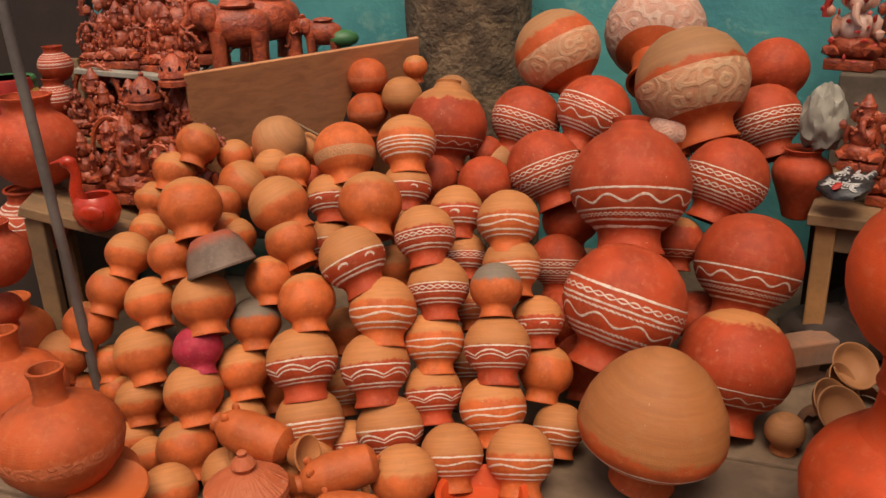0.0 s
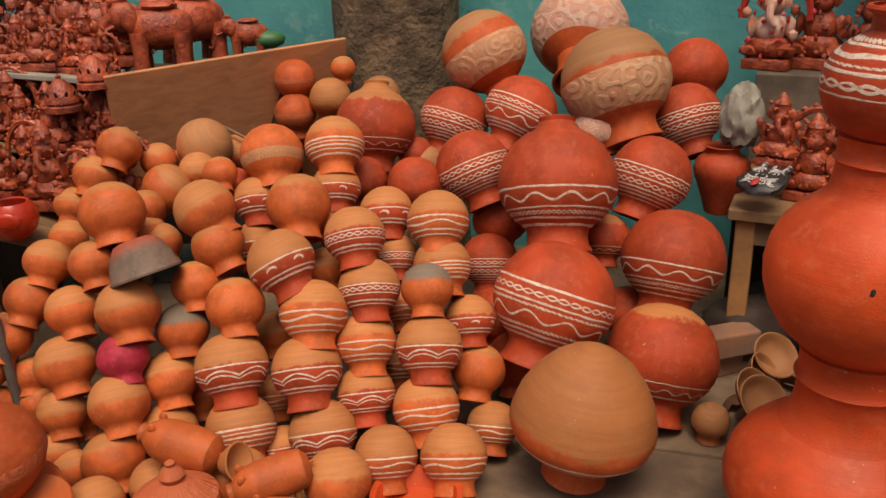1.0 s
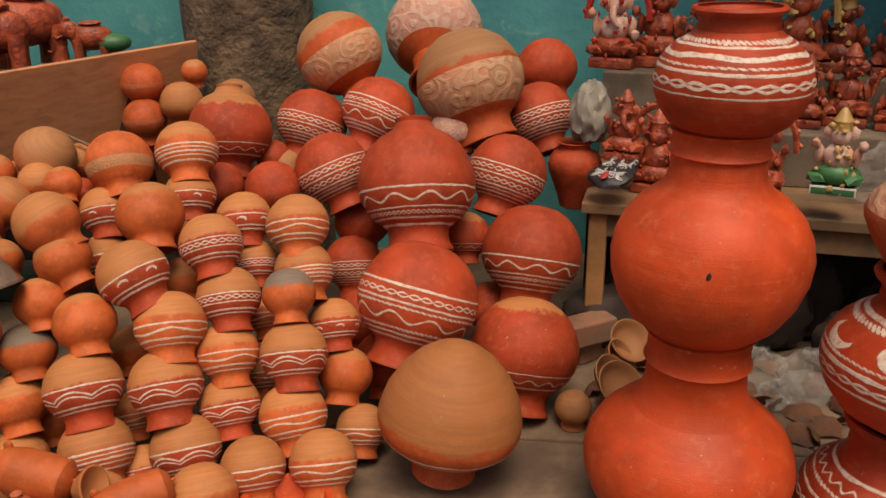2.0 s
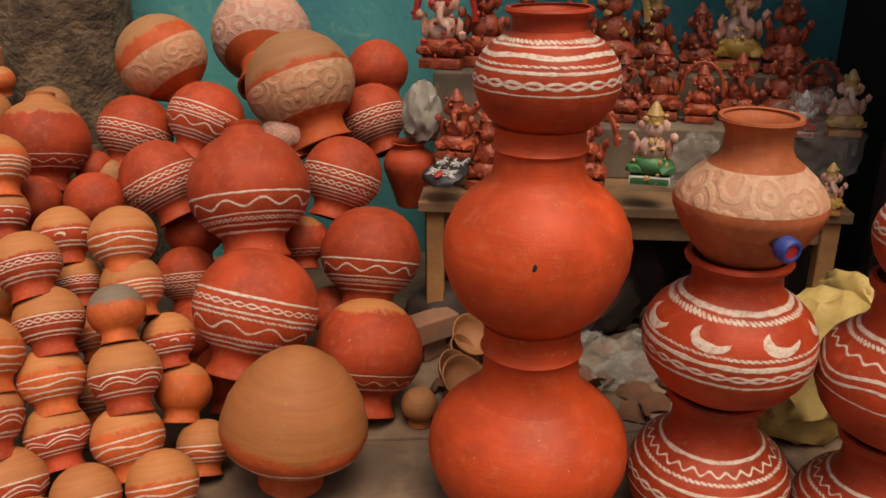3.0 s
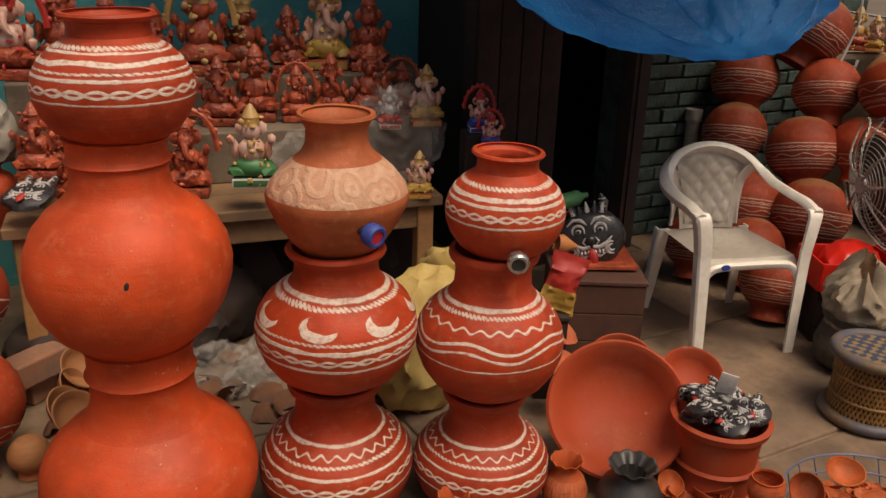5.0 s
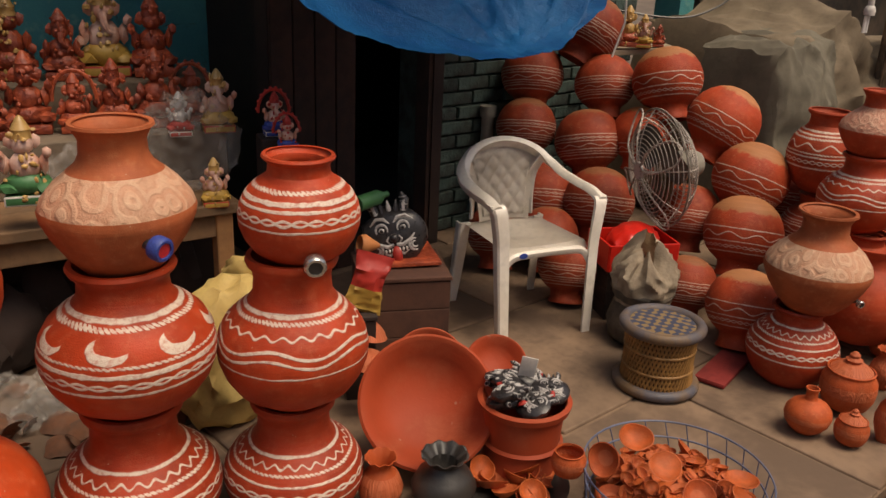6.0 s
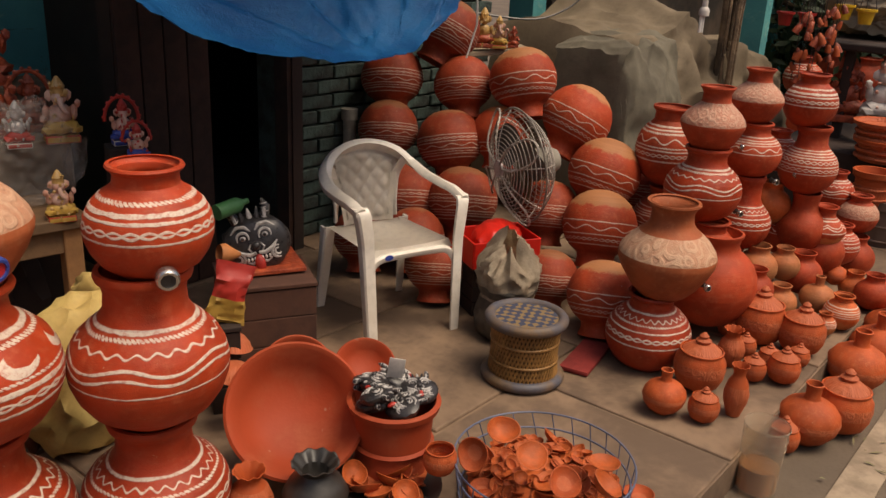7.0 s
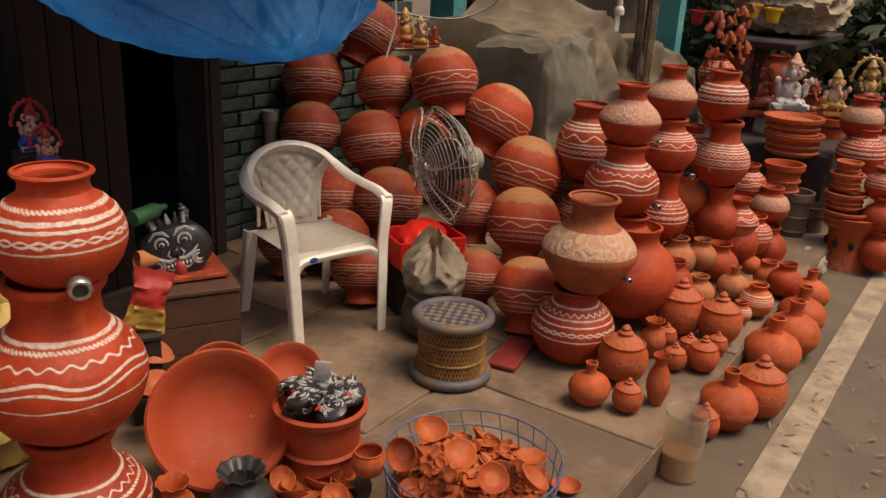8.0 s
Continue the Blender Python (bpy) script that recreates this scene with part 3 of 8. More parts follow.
# ---- leaning columns of small upside-down pots ----
pot("clay_pot", "short", "plain_two_tone", (-0.992, 2.726, 0.601), 0.073, (-0.194, -0.589, -0.785), "orange clay pot with bare tan crown upside down in a stack", "stacked pots")
pot("clay_pot", "short", "plain_orange", (-1.05, 2.679, 0.499), 0.075, (-0.221, -0.592, -0.775), "plain orange unglazed clay pot upside down in a stack", "stacked pots")
pot("clay_pot", "short", "plain_orange", (-1.121, 2.634, 0.404), 0.076, (-0.228, -0.595, -0.77), "plain orange unglazed clay pot upside down in a stack", "stacked pots")
pot("clay_pot", "short", "plain_two_tone", (-1.196, 2.596, 0.323), 0.080, (-0.128, -0.595, -0.793), "orange clay pot with bare tan crown upside down in a stack", "stacked pots")
pot("clay_pot", "short", "plain_orange", (-0.844, 3.129, 0.85), 0.075, (-0.261, -0.575, -0.775), "plain orange unglazed clay pot upside down in a stack", "stacked pots")
pot("clay_pot", "short", "plain_two_tone", (-0.929, 3.09, 0.765), 0.073, (-0.241, -0.581, -0.777), "orange clay pot with bare tan crown upside down in a stack", "stacked pots")
pot("clay_pot", "short", "plain_two_tone", (-1.001, 3.049, 0.678), 0.065, (-0.141, -0.582, -0.801), "orange clay pot with bare tan crown upside down in a stack", "stacked pots")
pot("clay_pot", "short", "plain_two_tone", (-0.975, 2.879, 0.621), 0.062, (-0.051, -0.573, -0.818), "orange clay pot with bare tan crown upside down in a stack", "stacked pots")
pot("clay_pot", "short", "plain_orange", (-0.779, 2.729, 0.75), 0.098, (0.163, -0.52, -0.839), "plain orange unglazed clay pot upside down in a stack", "stacked pots")
pot("clay_pot", "short", "plain_orange", (-0.839, 2.665, 0.612), 0.072, (0.224, -0.498, -0.838), "plain orange unglazed clay pot upside down in a stack", "stacked pots")
pot("clay_pot", "short", "plain_two_tone", (-0.905, 2.607, 0.488), 0.078, (0.254, -0.484, -0.837), "orange clay pot with bare tan crown upside down in a stack", "stacked pots")
pot("clay_pot", "short", "plain_two_tone", (-0.928, 2.542, 0.347), 0.090, (0.233, -0.493, -0.838), "orange clay pot with bare tan crown upside down in a stack", "stacked pots")
pot("clay_pot", "short", "plain_two_tone", (-0.942, 2.481, 0.217), 0.072, (0.139, -0.529, -0.837), "orange clay pot with bare tan crown upside down in a stack", "stacked pots")
pot("clay_pot", "short", "plain_two_tone", (-0.962, 2.429, 0.107), 0.067, (0.107, -0.54, -0.835), "orange clay pot with bare tan crown upside down in a stack", "stacked pots")
pot("clay_pot", "short", "plain_two_tone", (-0.725, 2.55, 0.507), 0.093, (0.163, -0.52, -0.839), "orange clay pot with bare tan crown upside down in a stack", "stacked pots")
pot("clay_pot", "short", "pink", (-0.744, 2.491, 0.38), 0.074, (0.171, -0.517, -0.839), "small clay pot painted dark pink upside down in a stack", "stacked pots")
pot("clay_pot", "short", "plain_two_tone", (-0.759, 2.436, 0.264), 0.089, (0.178, -0.515, -0.839), "orange clay pot with bare tan crown upside down in a stack", "stacked pots")
pot("clay_pot", "short", "plain_orange", (-0.782, 2.368, 0.117), 0.089, (0.229, -0.495, -0.838), "plain orange unglazed clay pot upside down in a stack", "stacked pots")
pot("clay_pot", "short", "plain_two_tone", (-0.784, 2.182, 0.1), 0.081, (0.204, -0.505, -0.839), "orange clay pot with bare tan crown upside down in a stack", "stacked pots")
pot("clay_pot", "short", "plain_orange", (-0.919, 2.559, 0.148), 0.063, (0.201, -0.506, -0.839), "plain orange unglazed clay pot upside down in a stack", "stacked pots")
pot("clay_pot", "short", "plain_two_tone", (-0.908, 2.386, 0.077), 0.063, (0.212, -0.502, -0.839), "orange clay pot with bare tan crown upside down in a stack", "stacked pots")
pot("clay_pot", "short", "plain_orange", (-1.068, 2.618, 0.275), 0.059, (0.076, -0.55, -0.832), "plain orange unglazed clay pot upside down in a stack", "stacked pots")
pot("clay_pot", "short", "plain_orange", (-1.051, 2.58, 0.194), 0.054, (0.223, -0.497, -0.839), "plain orange unglazed clay pot upside down in a stack", "stacked pots")
pot("clay_pot", "short", "plain_orange", (-1.17, 2.582, 0.198), 0.063, (0.243, -0.487, -0.839), "plain orange unglazed clay pot upside down in a stack", "stacked pots")
pot("clay_pot", "short", "plain_two_tone", (-0.51, 2.746, 0.738), 0.095, (0.53, -0.36, -0.767), "orange clay pot with bare tan crown upside down in a stack", "stacked pots")
pot("clay_pot", "short", "plain_orange", (-0.474, 2.699, 0.637), 0.081, (0.41, -0.43, -0.804), "plain orange unglazed clay pot upside down in a stack", "stacked pots")
pot("clay_pot", "short", "plain_orange", (-0.54, 2.649, 0.531), 0.077, (0.056, -0.544, -0.837), "plain orange unglazed clay pot upside down in a stack", "stacked pots")
pot("clay_pot", "short", "grey_crown", (-0.588, 2.594, 0.412), 0.080, (0.07, -0.542, -0.837), "orange clay pot with sooty grey crown upside down in a stack", "stacked pots")
pot("clay_pot", "short", "plain_two_tone", (-0.629, 2.533, 0.281), 0.084, (0.144, -0.525, -0.839), "orange clay pot with bare tan crown upside down in a stack", "stacked pots")
pot("clay_pot", "short", "plain_two_tone", (-0.643, 2.465, 0.136), 0.090, (0.151, -0.523, -0.839), "orange clay pot with bare tan crown upside down in a stack", "stacked pots")
pot("clay_pot", "short", "plain_two_tone", (-0.636, 2.265, 0.095), 0.078, (0.163, -0.52, -0.839), "orange clay pot with bare tan crown upside down in a stack", "stacked pots")
pot("clay_pot", "short", "plain_orange", (-0.414, 2.547, 0.5), 0.087, (0.096, -0.536, -0.839), "plain orange unglazed clay pot upside down in a stack", "stacked pots")
pot("clay_pot", "short", "scroll_tan", (-0.432, 2.471, 0.339), 0.108, (0.104, -0.535, -0.839), "tan and red pot with white scrolls upside down in a stack", "stacked pots")
pot("clay_pot", "short", "many_tan", (-0.414, 2.396, 0.177), 0.103, (0.103, -0.535, -0.839), "tan pot ringed with fine white lines upside down in a stack", "stacked pots")
pot("clay_pot", "short", "plain_two_tone", (-0.405, 2.247, 0.108), 0.088, (0.108, -0.534, -0.839), "orange clay pot with bare tan crown upside down in a stack", "stacked pots")
pot("clay_pot", "short", "vee_tan", (-0.276, 2.598, 0.611), 0.102, (0.404, -0.446, -0.799), "tan clay pot with white leaf marks upside down in a stack", "stacked pots")
pot("clay_pot", "short", "stripe_tan", (-0.186, 2.532, 0.47), 0.102, (-0.003, -0.546, -0.838), "tan clay pot with white painted stripes upside down in a stack", "stacked pots")
pot("clay_pot", "short", "scroll_tan", (-0.215, 2.462, 0.318), 0.106, (0.052, -0.542, -0.839), "tan and red pot with white scrolls upside down in a stack", "stacked pots")
pot("clay_pot", "short", "scroll_tan", (-0.176, 2.383, 0.15), 0.101, (0.074, -0.54, -0.838), "tan and red pot with white scrolls upside down in a stack", "stacked pots")
pot("clay_pot", "short", "plain_two_tone", (-0.132, 2.188, 0.117), 0.095, (0.037, -0.543, -0.839), "orange clay pot with bare tan crown upside down in a stack", "stacked pots")
pot("clay_pot", "short", "plain_orange", (-0.224, 2.765, 0.732), 0.101, (0.048, -0.543, -0.839), "plain orange unglazed clay pot upside down in a stack", "stacked pots")
pot("clay_pot", "short", "emboss_ring", (-0.318, 2.991, 0.838), 0.106, (0.113, -0.534, -0.838), "orange clay pot with stamped ring upside down in a stack", "stacked pots")
pot("clay_pot", "short", "vee_tan", (-0.371, 2.927, 0.701), 0.083, (0.075, -0.54, -0.839), "tan clay pot with white leaf marks upside down in a stack", "stacked pots")
pot("clay_pot", "short", "vee_tan", (-0.382, 2.866, 0.57), 0.079, (0.079, -0.539, -0.839), "tan clay pot with white leaf marks upside down in a stack", "stacked pots")
pot("clay_pot", "short", "many_tan", (-0.11, 3.001, 0.859), 0.100, (0.022, -0.544, -0.839), "tan pot ringed with fine white lines upside down in a stack", "stacked pots")
pot("clay_pot", "short", "vee_tan", (-0.113, 2.939, 0.727), 0.083, (-0.027, -0.545, -0.838), "tan clay pot with white leaf marks upside down in a stack", "stacked pots")
pot("clay_pot", "short", "plain_two_tone", (-0.125, 2.886, 0.613), 0.075, (0.026, -0.544, -0.839), "orange clay pot with bare tan crown upside down in a stack", "stacked pots")
pot("clay_pot", "short", "braid_tan", (-0.054, 2.664, 0.657), 0.094, (0.094, -0.54, -0.837), "tan clay pot with white braid band upside down in a stack", "stacked pots")
pot("clay_pot", "short", "braid_tan", (-0.018, 2.595, 0.51), 0.095, (0.004, -0.545, -0.839), "tan clay pot with white braid band upside down in a stack", "stacked pots")
pot("clay_pot", "short", "stripe_tan", (-0.037, 2.527, 0.362), 0.093, (0.009, -0.545, -0.839), "tan clay pot with white painted stripes upside down in a stack", "stacked pots")
pot("clay_pot", "short", "scroll_tan", (-0.046, 2.462, 0.224), 0.089, (0.041, -0.543, -0.838), "tan and red pot with white scrolls upside down in a stack", "stacked pots")
pot("clay_pot", "short", "stripe_tan", (0.005, 2.291, 0.114), 0.093, (-0.001, -0.545, -0.839), "tan clay pot with white painted stripes upside down in a stack", "stacked pots")
pot("clay_pot", "short", "vee_tan", (0.049, 2.844, 0.666), 0.088, (-0.01, -0.545, -0.839), "tan clay pot with white leaf marks upside down in a stack", "stacked pots")
pot("clay_pot", "short", "braid_tan", (0.066, 2.783, 0.535), 0.077, (-0.014, -0.544, -0.839), "tan clay pot with white braid band upside down in a stack", "stacked pots")
pot("clay_pot", "short", "stripe_tan", (0.096, 2.713, 0.384), 0.073, (-0.021, -0.544, -0.839), "tan clay pot with white painted stripes upside down in a stack", "stacked pots")
pot("clay_pot", "short", "stripe_tan", (0.209, 2.735, 0.667), 0.099, (-0.046, -0.543, -0.839), "tan clay pot with white painted stripes upside down in a stack", "stacked pots")
pot("clay_pot", "short", "many_tan", (0.212, 2.674, 0.538), 0.092, (0.033, -0.547, -0.837), "tan pot ringed with fine white lines upside down in a stack", "stacked pots")
pot("clay_pot", "short", "vee_tan", (0.288, 2.601, 0.38), 0.081, (-0.003, -0.546, -0.838), "tan clay pot with white leaf marks upside down in a stack", "stacked pots")
pot("clay_pot", "short", "plain_orange", (0.306, 2.534, 0.237), 0.086, (-0.22, -0.508, -0.833), "plain orange unglazed clay pot upside down in a stack", "stacked pots")
pot("clay_pot", "short", "stripe_tan", (0.336, 2.433, 0.097), 0.079, (-0.154, -0.524, -0.837), "tan clay pot with white painted stripes upside down in a stack", "stacked pots")
pot("clay_pot", "short", "grey_crown", (0.155, 2.554, 0.516), 0.080, (-0.037, -0.543, -0.839), "orange clay pot with sooty grey crown upside down in a stack", "stacked pots")
pot("clay_pot", "short", "scroll_tan", (0.152, 2.48, 0.357), 0.101, (-0.037, -0.543, -0.839), "tan and red pot with white scrolls upside down in a stack", "stacked pots")
pot("clay_pot", "short", "stripe_tan", (0.131, 2.405, 0.196), 0.101, (0.056, -0.545, -0.837), "tan clay pot with white painted stripes upside down in a stack", "stacked pots")
pot("clay_pot", "short", "stripe_tan", (0.198, 2.262, 0.118), 0.097, (-0.053, -0.542, -0.839), "tan clay pot with white painted stripes upside down in a stack", "stacked pots")
pot("clay_pot", "short", "plain_two_tone", (-0.322, 2.706, 0.322), 0.074, (0.07, -0.54, -0.839), "orange clay pot with bare tan crown upside down in a stack", "stacked pots")
pot("clay_pot", "short", "stripe_tan", (-0.346, 2.622, 0.141), 0.073, (0.078, -0.539, -0.839), "tan clay pot with white painted stripes upside down in a stack", "stacked pots")
pot("clay_pot", "short", "plain_two_tone", (-0.157, 2.79, 0.501), 0.074, (0.034, -0.544, -0.839), "orange clay pot with bare tan crown upside down in a stack", "stacked pots")
pot("clay_pot", "short", "stripe_tan", (0.071, 2.654, 0.21), 0.077, (-0.016, -0.544, -0.839), "tan clay pot with white painted stripes upside down in a stack", "stacked pots")
pot("clay_pot", "short", "vee_tan", (-0.302, 2.416, 0.084), 0.069, (0.075, -0.539, -0.839), "tan clay pot with white leaf marks upside down in a stack", "stacked pots")
pot("clay_pot", "short", "plain_orange", (-0.573, 2.625, 0.148), 0.064, (0.127, -0.53, -0.839), "plain orange unglazed clay pot upside down in a stack", "stacked pots")
pot("clay_pot", "short", "plain_two_tone", (-0.728, 2.853, 0.637), 0.069, (0.146, -0.525, -0.839), "orange clay pot with bare tan crown upside down in a stack", "stacked pots")
pot("clay_pot", "short", "plain_two_tone", (-0.682, 2.837, 0.602), 0.070, (0.294, -0.474, -0.83), "orange clay pot with bare tan crown upside down in a stack", "stacked pots")
pot("clay_pot", "short", "plain_orange", (-0.723, 2.885, 0.704), 0.065, (0.144, -0.525, -0.839), "plain orange unglazed clay pot upside down in a stack", "stacked pots")
pot("clay_pot", "short", "plain_orange", (-0.482, 2.929, 0.799), 0.056, (0.096, -0.536, -0.839), "plain orange unglazed clay pot upside down in a stack", "stacked pots")
pot("clay_pot", "bowl", "grey", (-0.679, 2.592, 0.645), 0.1, (0.3, -0.3, -0.9), "grey weathered clay bowl, upside down on top of a stack", "stacked pots", squash=1.15)
# ---- loose pots higher up the heap ----
pot("clay_pot", "short", "dusty", (-0.581, 3.245, 0.815), 0.101, (-0.697, 0.308, -0.648), "dusty clay pot lying on the heap of pots", "stacked pots")
pot("clay_pot", "short", "plain_orange", (-0.741, 3.207, 0.78), 0.065, (0, 0, -1), "plain orange unglazed clay pot lying on the heap of pots", "stacked pots")
pot("clay_pot", "short", "plain_orange", (-0.69, 3.085, 0.709), 0.089, (-0.679, -0.086, -0.729), "plain orange unglazed clay pot lying on the heap of pots", "stacked pots")
pot("clay_pot", "short", "plain_two_tone", (-0.593, 3.13, 0.758), 0.066, (0, 0, -1), "orange pot with bare tan crown lying on the heap of pots", "stacked pots")
pot("clay_pot", "short", "plain_two_tone", (-0.494, 3.334, 0.768), 0.064, (0, 0, -1), "orange pot with bare tan crown lying on the heap of pots", "stacked pots")
pot("clay_pot", "short", "plain_red", (-0.019, 3.106, 0.707), 0.080, (0, 0, -1), "plain dark red clay pot lying on the heap of pots", "stacked pots")
pot("clay_pot", "short", "plain_red", (0.155, 3.076, 0.689), 0.097, (0, 0, -1), "plain dark red clay pot lying on the heap of pots", "stacked pots")
pot("clay_pot", "short", "plain_red", (0.174, 3.318, 0.735), 0.064, (0, 0, -1), "plain dark red clay pot lying on the heap of pots", "stacked pots")
pot("clay_pot", "short", "plain_red", (-0.459, 3.046, 0.72), 0.065, (0, 0, -1), "plain dark red clay pot lying on the heap of pots", "stacked pots")
pot("clay_pot", "short", "dusty", (0.215, 3.302, 0.701), 0.064, (0, 0, -1), "dusty clay pot lying on the heap of pots", "stacked pots")
pot("clay_pot", "footed", "red_crown", (0.029, 3.316, 0.848), 0.149, (-0.088, -0.339, -0.937), "large red clay pot with bare crown on top of the heap", "large pots")
pot("clay_pot", "short", "bottle", (-0.284, 3.701, 0.965), 0.083, (0, 0, -1), "dusty clay pot upside down on another pot", "pots by the board")
pot("clay_pot", "short", "bottle", (-0.288, 3.642, 0.838), 0.083, (0, 0, -1), "dusty clay pot under another pot", "pots by the board")
pot("clay_pot", "short", "plain_two_tone", (-0.142, 3.615, 0.898), 0.084, (0, 0, -1), "orange clay pot with bare tan crown by the plywood board", "pots by the board")
pot("clay_pot", "short", "plain_orange", (-0.087, 3.716, 0.997), 0.051, (0, 0, -1), "plain orange unglazed clay pot topping a stack", "pots by the board")
pot("clay_pot", "short", "dusty", (0.059, 3.667, 0.892), 0.081, (0, 0, -1), "dusty clay pot behind the heap", "pots by the board")
# ---- large red pots in leaning stacks ----
pot("clay_pot", "narrow", "emboss_inv", (0.463, 3.526, 1.068), 0.167, (0.412, -0.407, -0.815), "large clay pot with stamped silvery band in the leaning stack", "large pots")
pot("clay_pot", "narrow", "emboss_all", (0.886, 3.704, 1.107), 0.202, (-0.203, -0.794, -0.574), "large clay pot with stamped whitewashed belly in the leaning stack", "large pots")
pot("clay_pot", "matka", "emboss_inv", (0.912, 3.259, 0.986), 0.203, (0.181, -0.452, -0.874), "large clay pot with stamped silvery band in the leaning stack", "large pots")
pot("clay_pot", "matka", "plain_red", (1.303, 3.495, 0.975), 0.126, (0.044, -0.443, -0.895), "plain dark red clay pot in the leaning stack", "large pots")
pot("clay_pot", "matka", "rope_red", (0.335, 3.397, 0.837), 0.133, (-0.371, -0.334, -0.866), "red clay pot with white rope bands in the leaning stack", "large pots")
pot("clay_pot", "matka", "bands_red", (0.569, 3.27, 0.885), 0.136, (-0.471, -0.271, -0.839), "large red clay pot with many white bands in the leaning stack", "large pots")
pot("clay_pot", "matka", "rope_red", (0.362, 3.089, 0.739), 0.131, (0.312, -0.405, -0.859), "red clay pot with white rope bands in the leaning stack", "large pots")
pot("clay_pot", "matka", "rope_red", (1.199, 3.289, 0.834), 0.133, (0.175, -0.469, -0.866), "red clay pot with white rope bands in the leaning stack", "large pots")
pot("clay_pot", "matka", "emboss_all", (0.829, 3.194, 0.819), 0.089, (0.22, -0.447, -0.867), "large clay pot with stamped whitewashed belly in the leaning stack", "large pots")
pot("clay_pot", "matka", "rope_red", (0.974, 2.977, 0.708), 0.140, (-0.406, -0.255, -0.877), "red clay pot with white rope bands in the leaning stack", "large pots")
pot("clay_pot", "matka", "wave_red", (0.997, 2.773, 0.479), 0.173, (-0.238, -0.339, -0.91), "large red clay pot with white wave band in the leaning stack", "large pots")
pot("clay_pot", "matka", "red_crown", (0.907, 2.575, 0.22), 0.182, (-0.232, -0.342, -0.911), "large red clay pot with bare crown in the leaning stack", "large pots")
pot("clay_pot", "footed", "wave_red", (0.614, 2.853, 0.738), 0.196, (-0.06, -0.403, -0.913), "large red clay pot with white wave band in the leaning stack", "large pots")
pot("clay_pot", "matka", "bands_red", (0.562, 2.616, 0.43), 0.192, (-0.36, -0.299, -0.884), "large red clay pot with many white bands in the leaning stack", "large pots")
pot("clay_pot", "acorn", "dust_crown", (0.567, 2.232, 0.249), 0.206, (-0.122, 0.003, -0.993), "acorn-shaped pot with tan dusty crown upside down on the pavement", "large pots")
pot("clay_pot", "matka", "red_crown", (0.803, 2.918, 0.505), 0.087, (-0.117, -0.39, -0.914), "large red clay pot with bare crown in the leaning stack", "large pots")
pot("clay_pot", "matka", "plain_red", (0.461, 3.085, 0.536), 0.101, (-0.065, -0.401, -0.914), "plain dark red clay pot in the leaning stack", "large pots")
pot("clay_pot", "matka", "rope_red", (0.403, 2.974, 0.421), 0.103, (-0.059, -0.402, -0.914), "red clay pot with white rope bands in the leaning stack", "large pots")
pot("clay_pot", "matka", "plain_red", (0.457, 2.699, 0.17), 0.103, (-0.074, -0.4, -0.914), "plain dark red clay pot in the leaning stack", "large pots")
pot("clay_pot", "matka", "plain_red", (0.414, 2.866, 0.257), 0.108, (-0.063, -0.402, -0.914), "plain dark red clay pot in the leaning stack", "large pots")
pot("clay_pot", "tall", "plain_red", (1.278, 3.098, 0.662), 0.102, (0, 0, 1), "plain dark red clay pot in the leaning stack", "large pots")
pot("clay_pot", "matka", "plain_red", (0.882, 2.858, 0.243), 0.098, (-0.13, -0.385, -0.914), "plain dark red clay pot in the leaning stack", "large pots")
pot("clay_pot", "short", "dusty", (1.017, 2.404, 0.074), 0.060, (0, 0, -1), "dusty clay pot on the pavement", "loose pots")
# ---- the tall stacks of water jars by the road ----
pot("water_jar", "jar", "jar_top", (1.125, 1.887, 1.194), 0.171, (0, 0, 1), "red clay water jar with white braids in a stack", "tall stacks of water jars", squash=0.84)
pot("water_jar", "collar@1.40", "glow_orange", (1.118, 1.891, 0.773), 0.233, (0, 0, 1), "large plain orange clay water jar in a stack", "tall stacks of water jars")
pot("water_jar", "collar@1.72", "glow_orange", (1.119, 1.89, 0.199), 0.268, (0, 0, 1), "large plain orange clay water jar in a stack", "tall stacks of water jars", squash=0.86)
jar_2 = pot("water_jar", "handi", "emboss_handi", (1.55, 1.641, 0.917), 0.177, (0, 0, 1), "brown water jar with stamped shoulder and blue tap", "tall stacks of water jars")
pot("water_jar", "jar@1.31", "jar_mid", (1.546, 1.645, 0.552), 0.215, (0, 0, 1), "red clay water jar with white leaf marks", "tall stacks of water jars", squash=0.84)
pot("water_jar", "jar@1.55", "jar_low", (1.54, 1.651, 0.137), 0.214, (0, 0, 1), "red clay water jar with white rings, stacked", "tall stacks of water jars", squash=0.82)
jar_3 = pot("water_jar", "jar", "jar_neat", (1.856, 1.345, 0.873), 0.155, (0, 0, 1), "red water jar with white rings and steel tap", "tall stacks of water jars", squash=0.9)
pot("water_jar", "jar@1.49", "jar_wave", (1.843, 1.364, 0.507), 0.200, (0, 0, 1), "red clay water jar with white rivers, stacked", "tall stacks of water jars", squash=0.9)
pot("water_jar", "jar@1.57", "jar_low", (1.84, 1.368, 0.117), 0.196, (0, 0, 1), "red clay water jar with white rings, stacked", "tall stacks of water jars", squash=0.8)
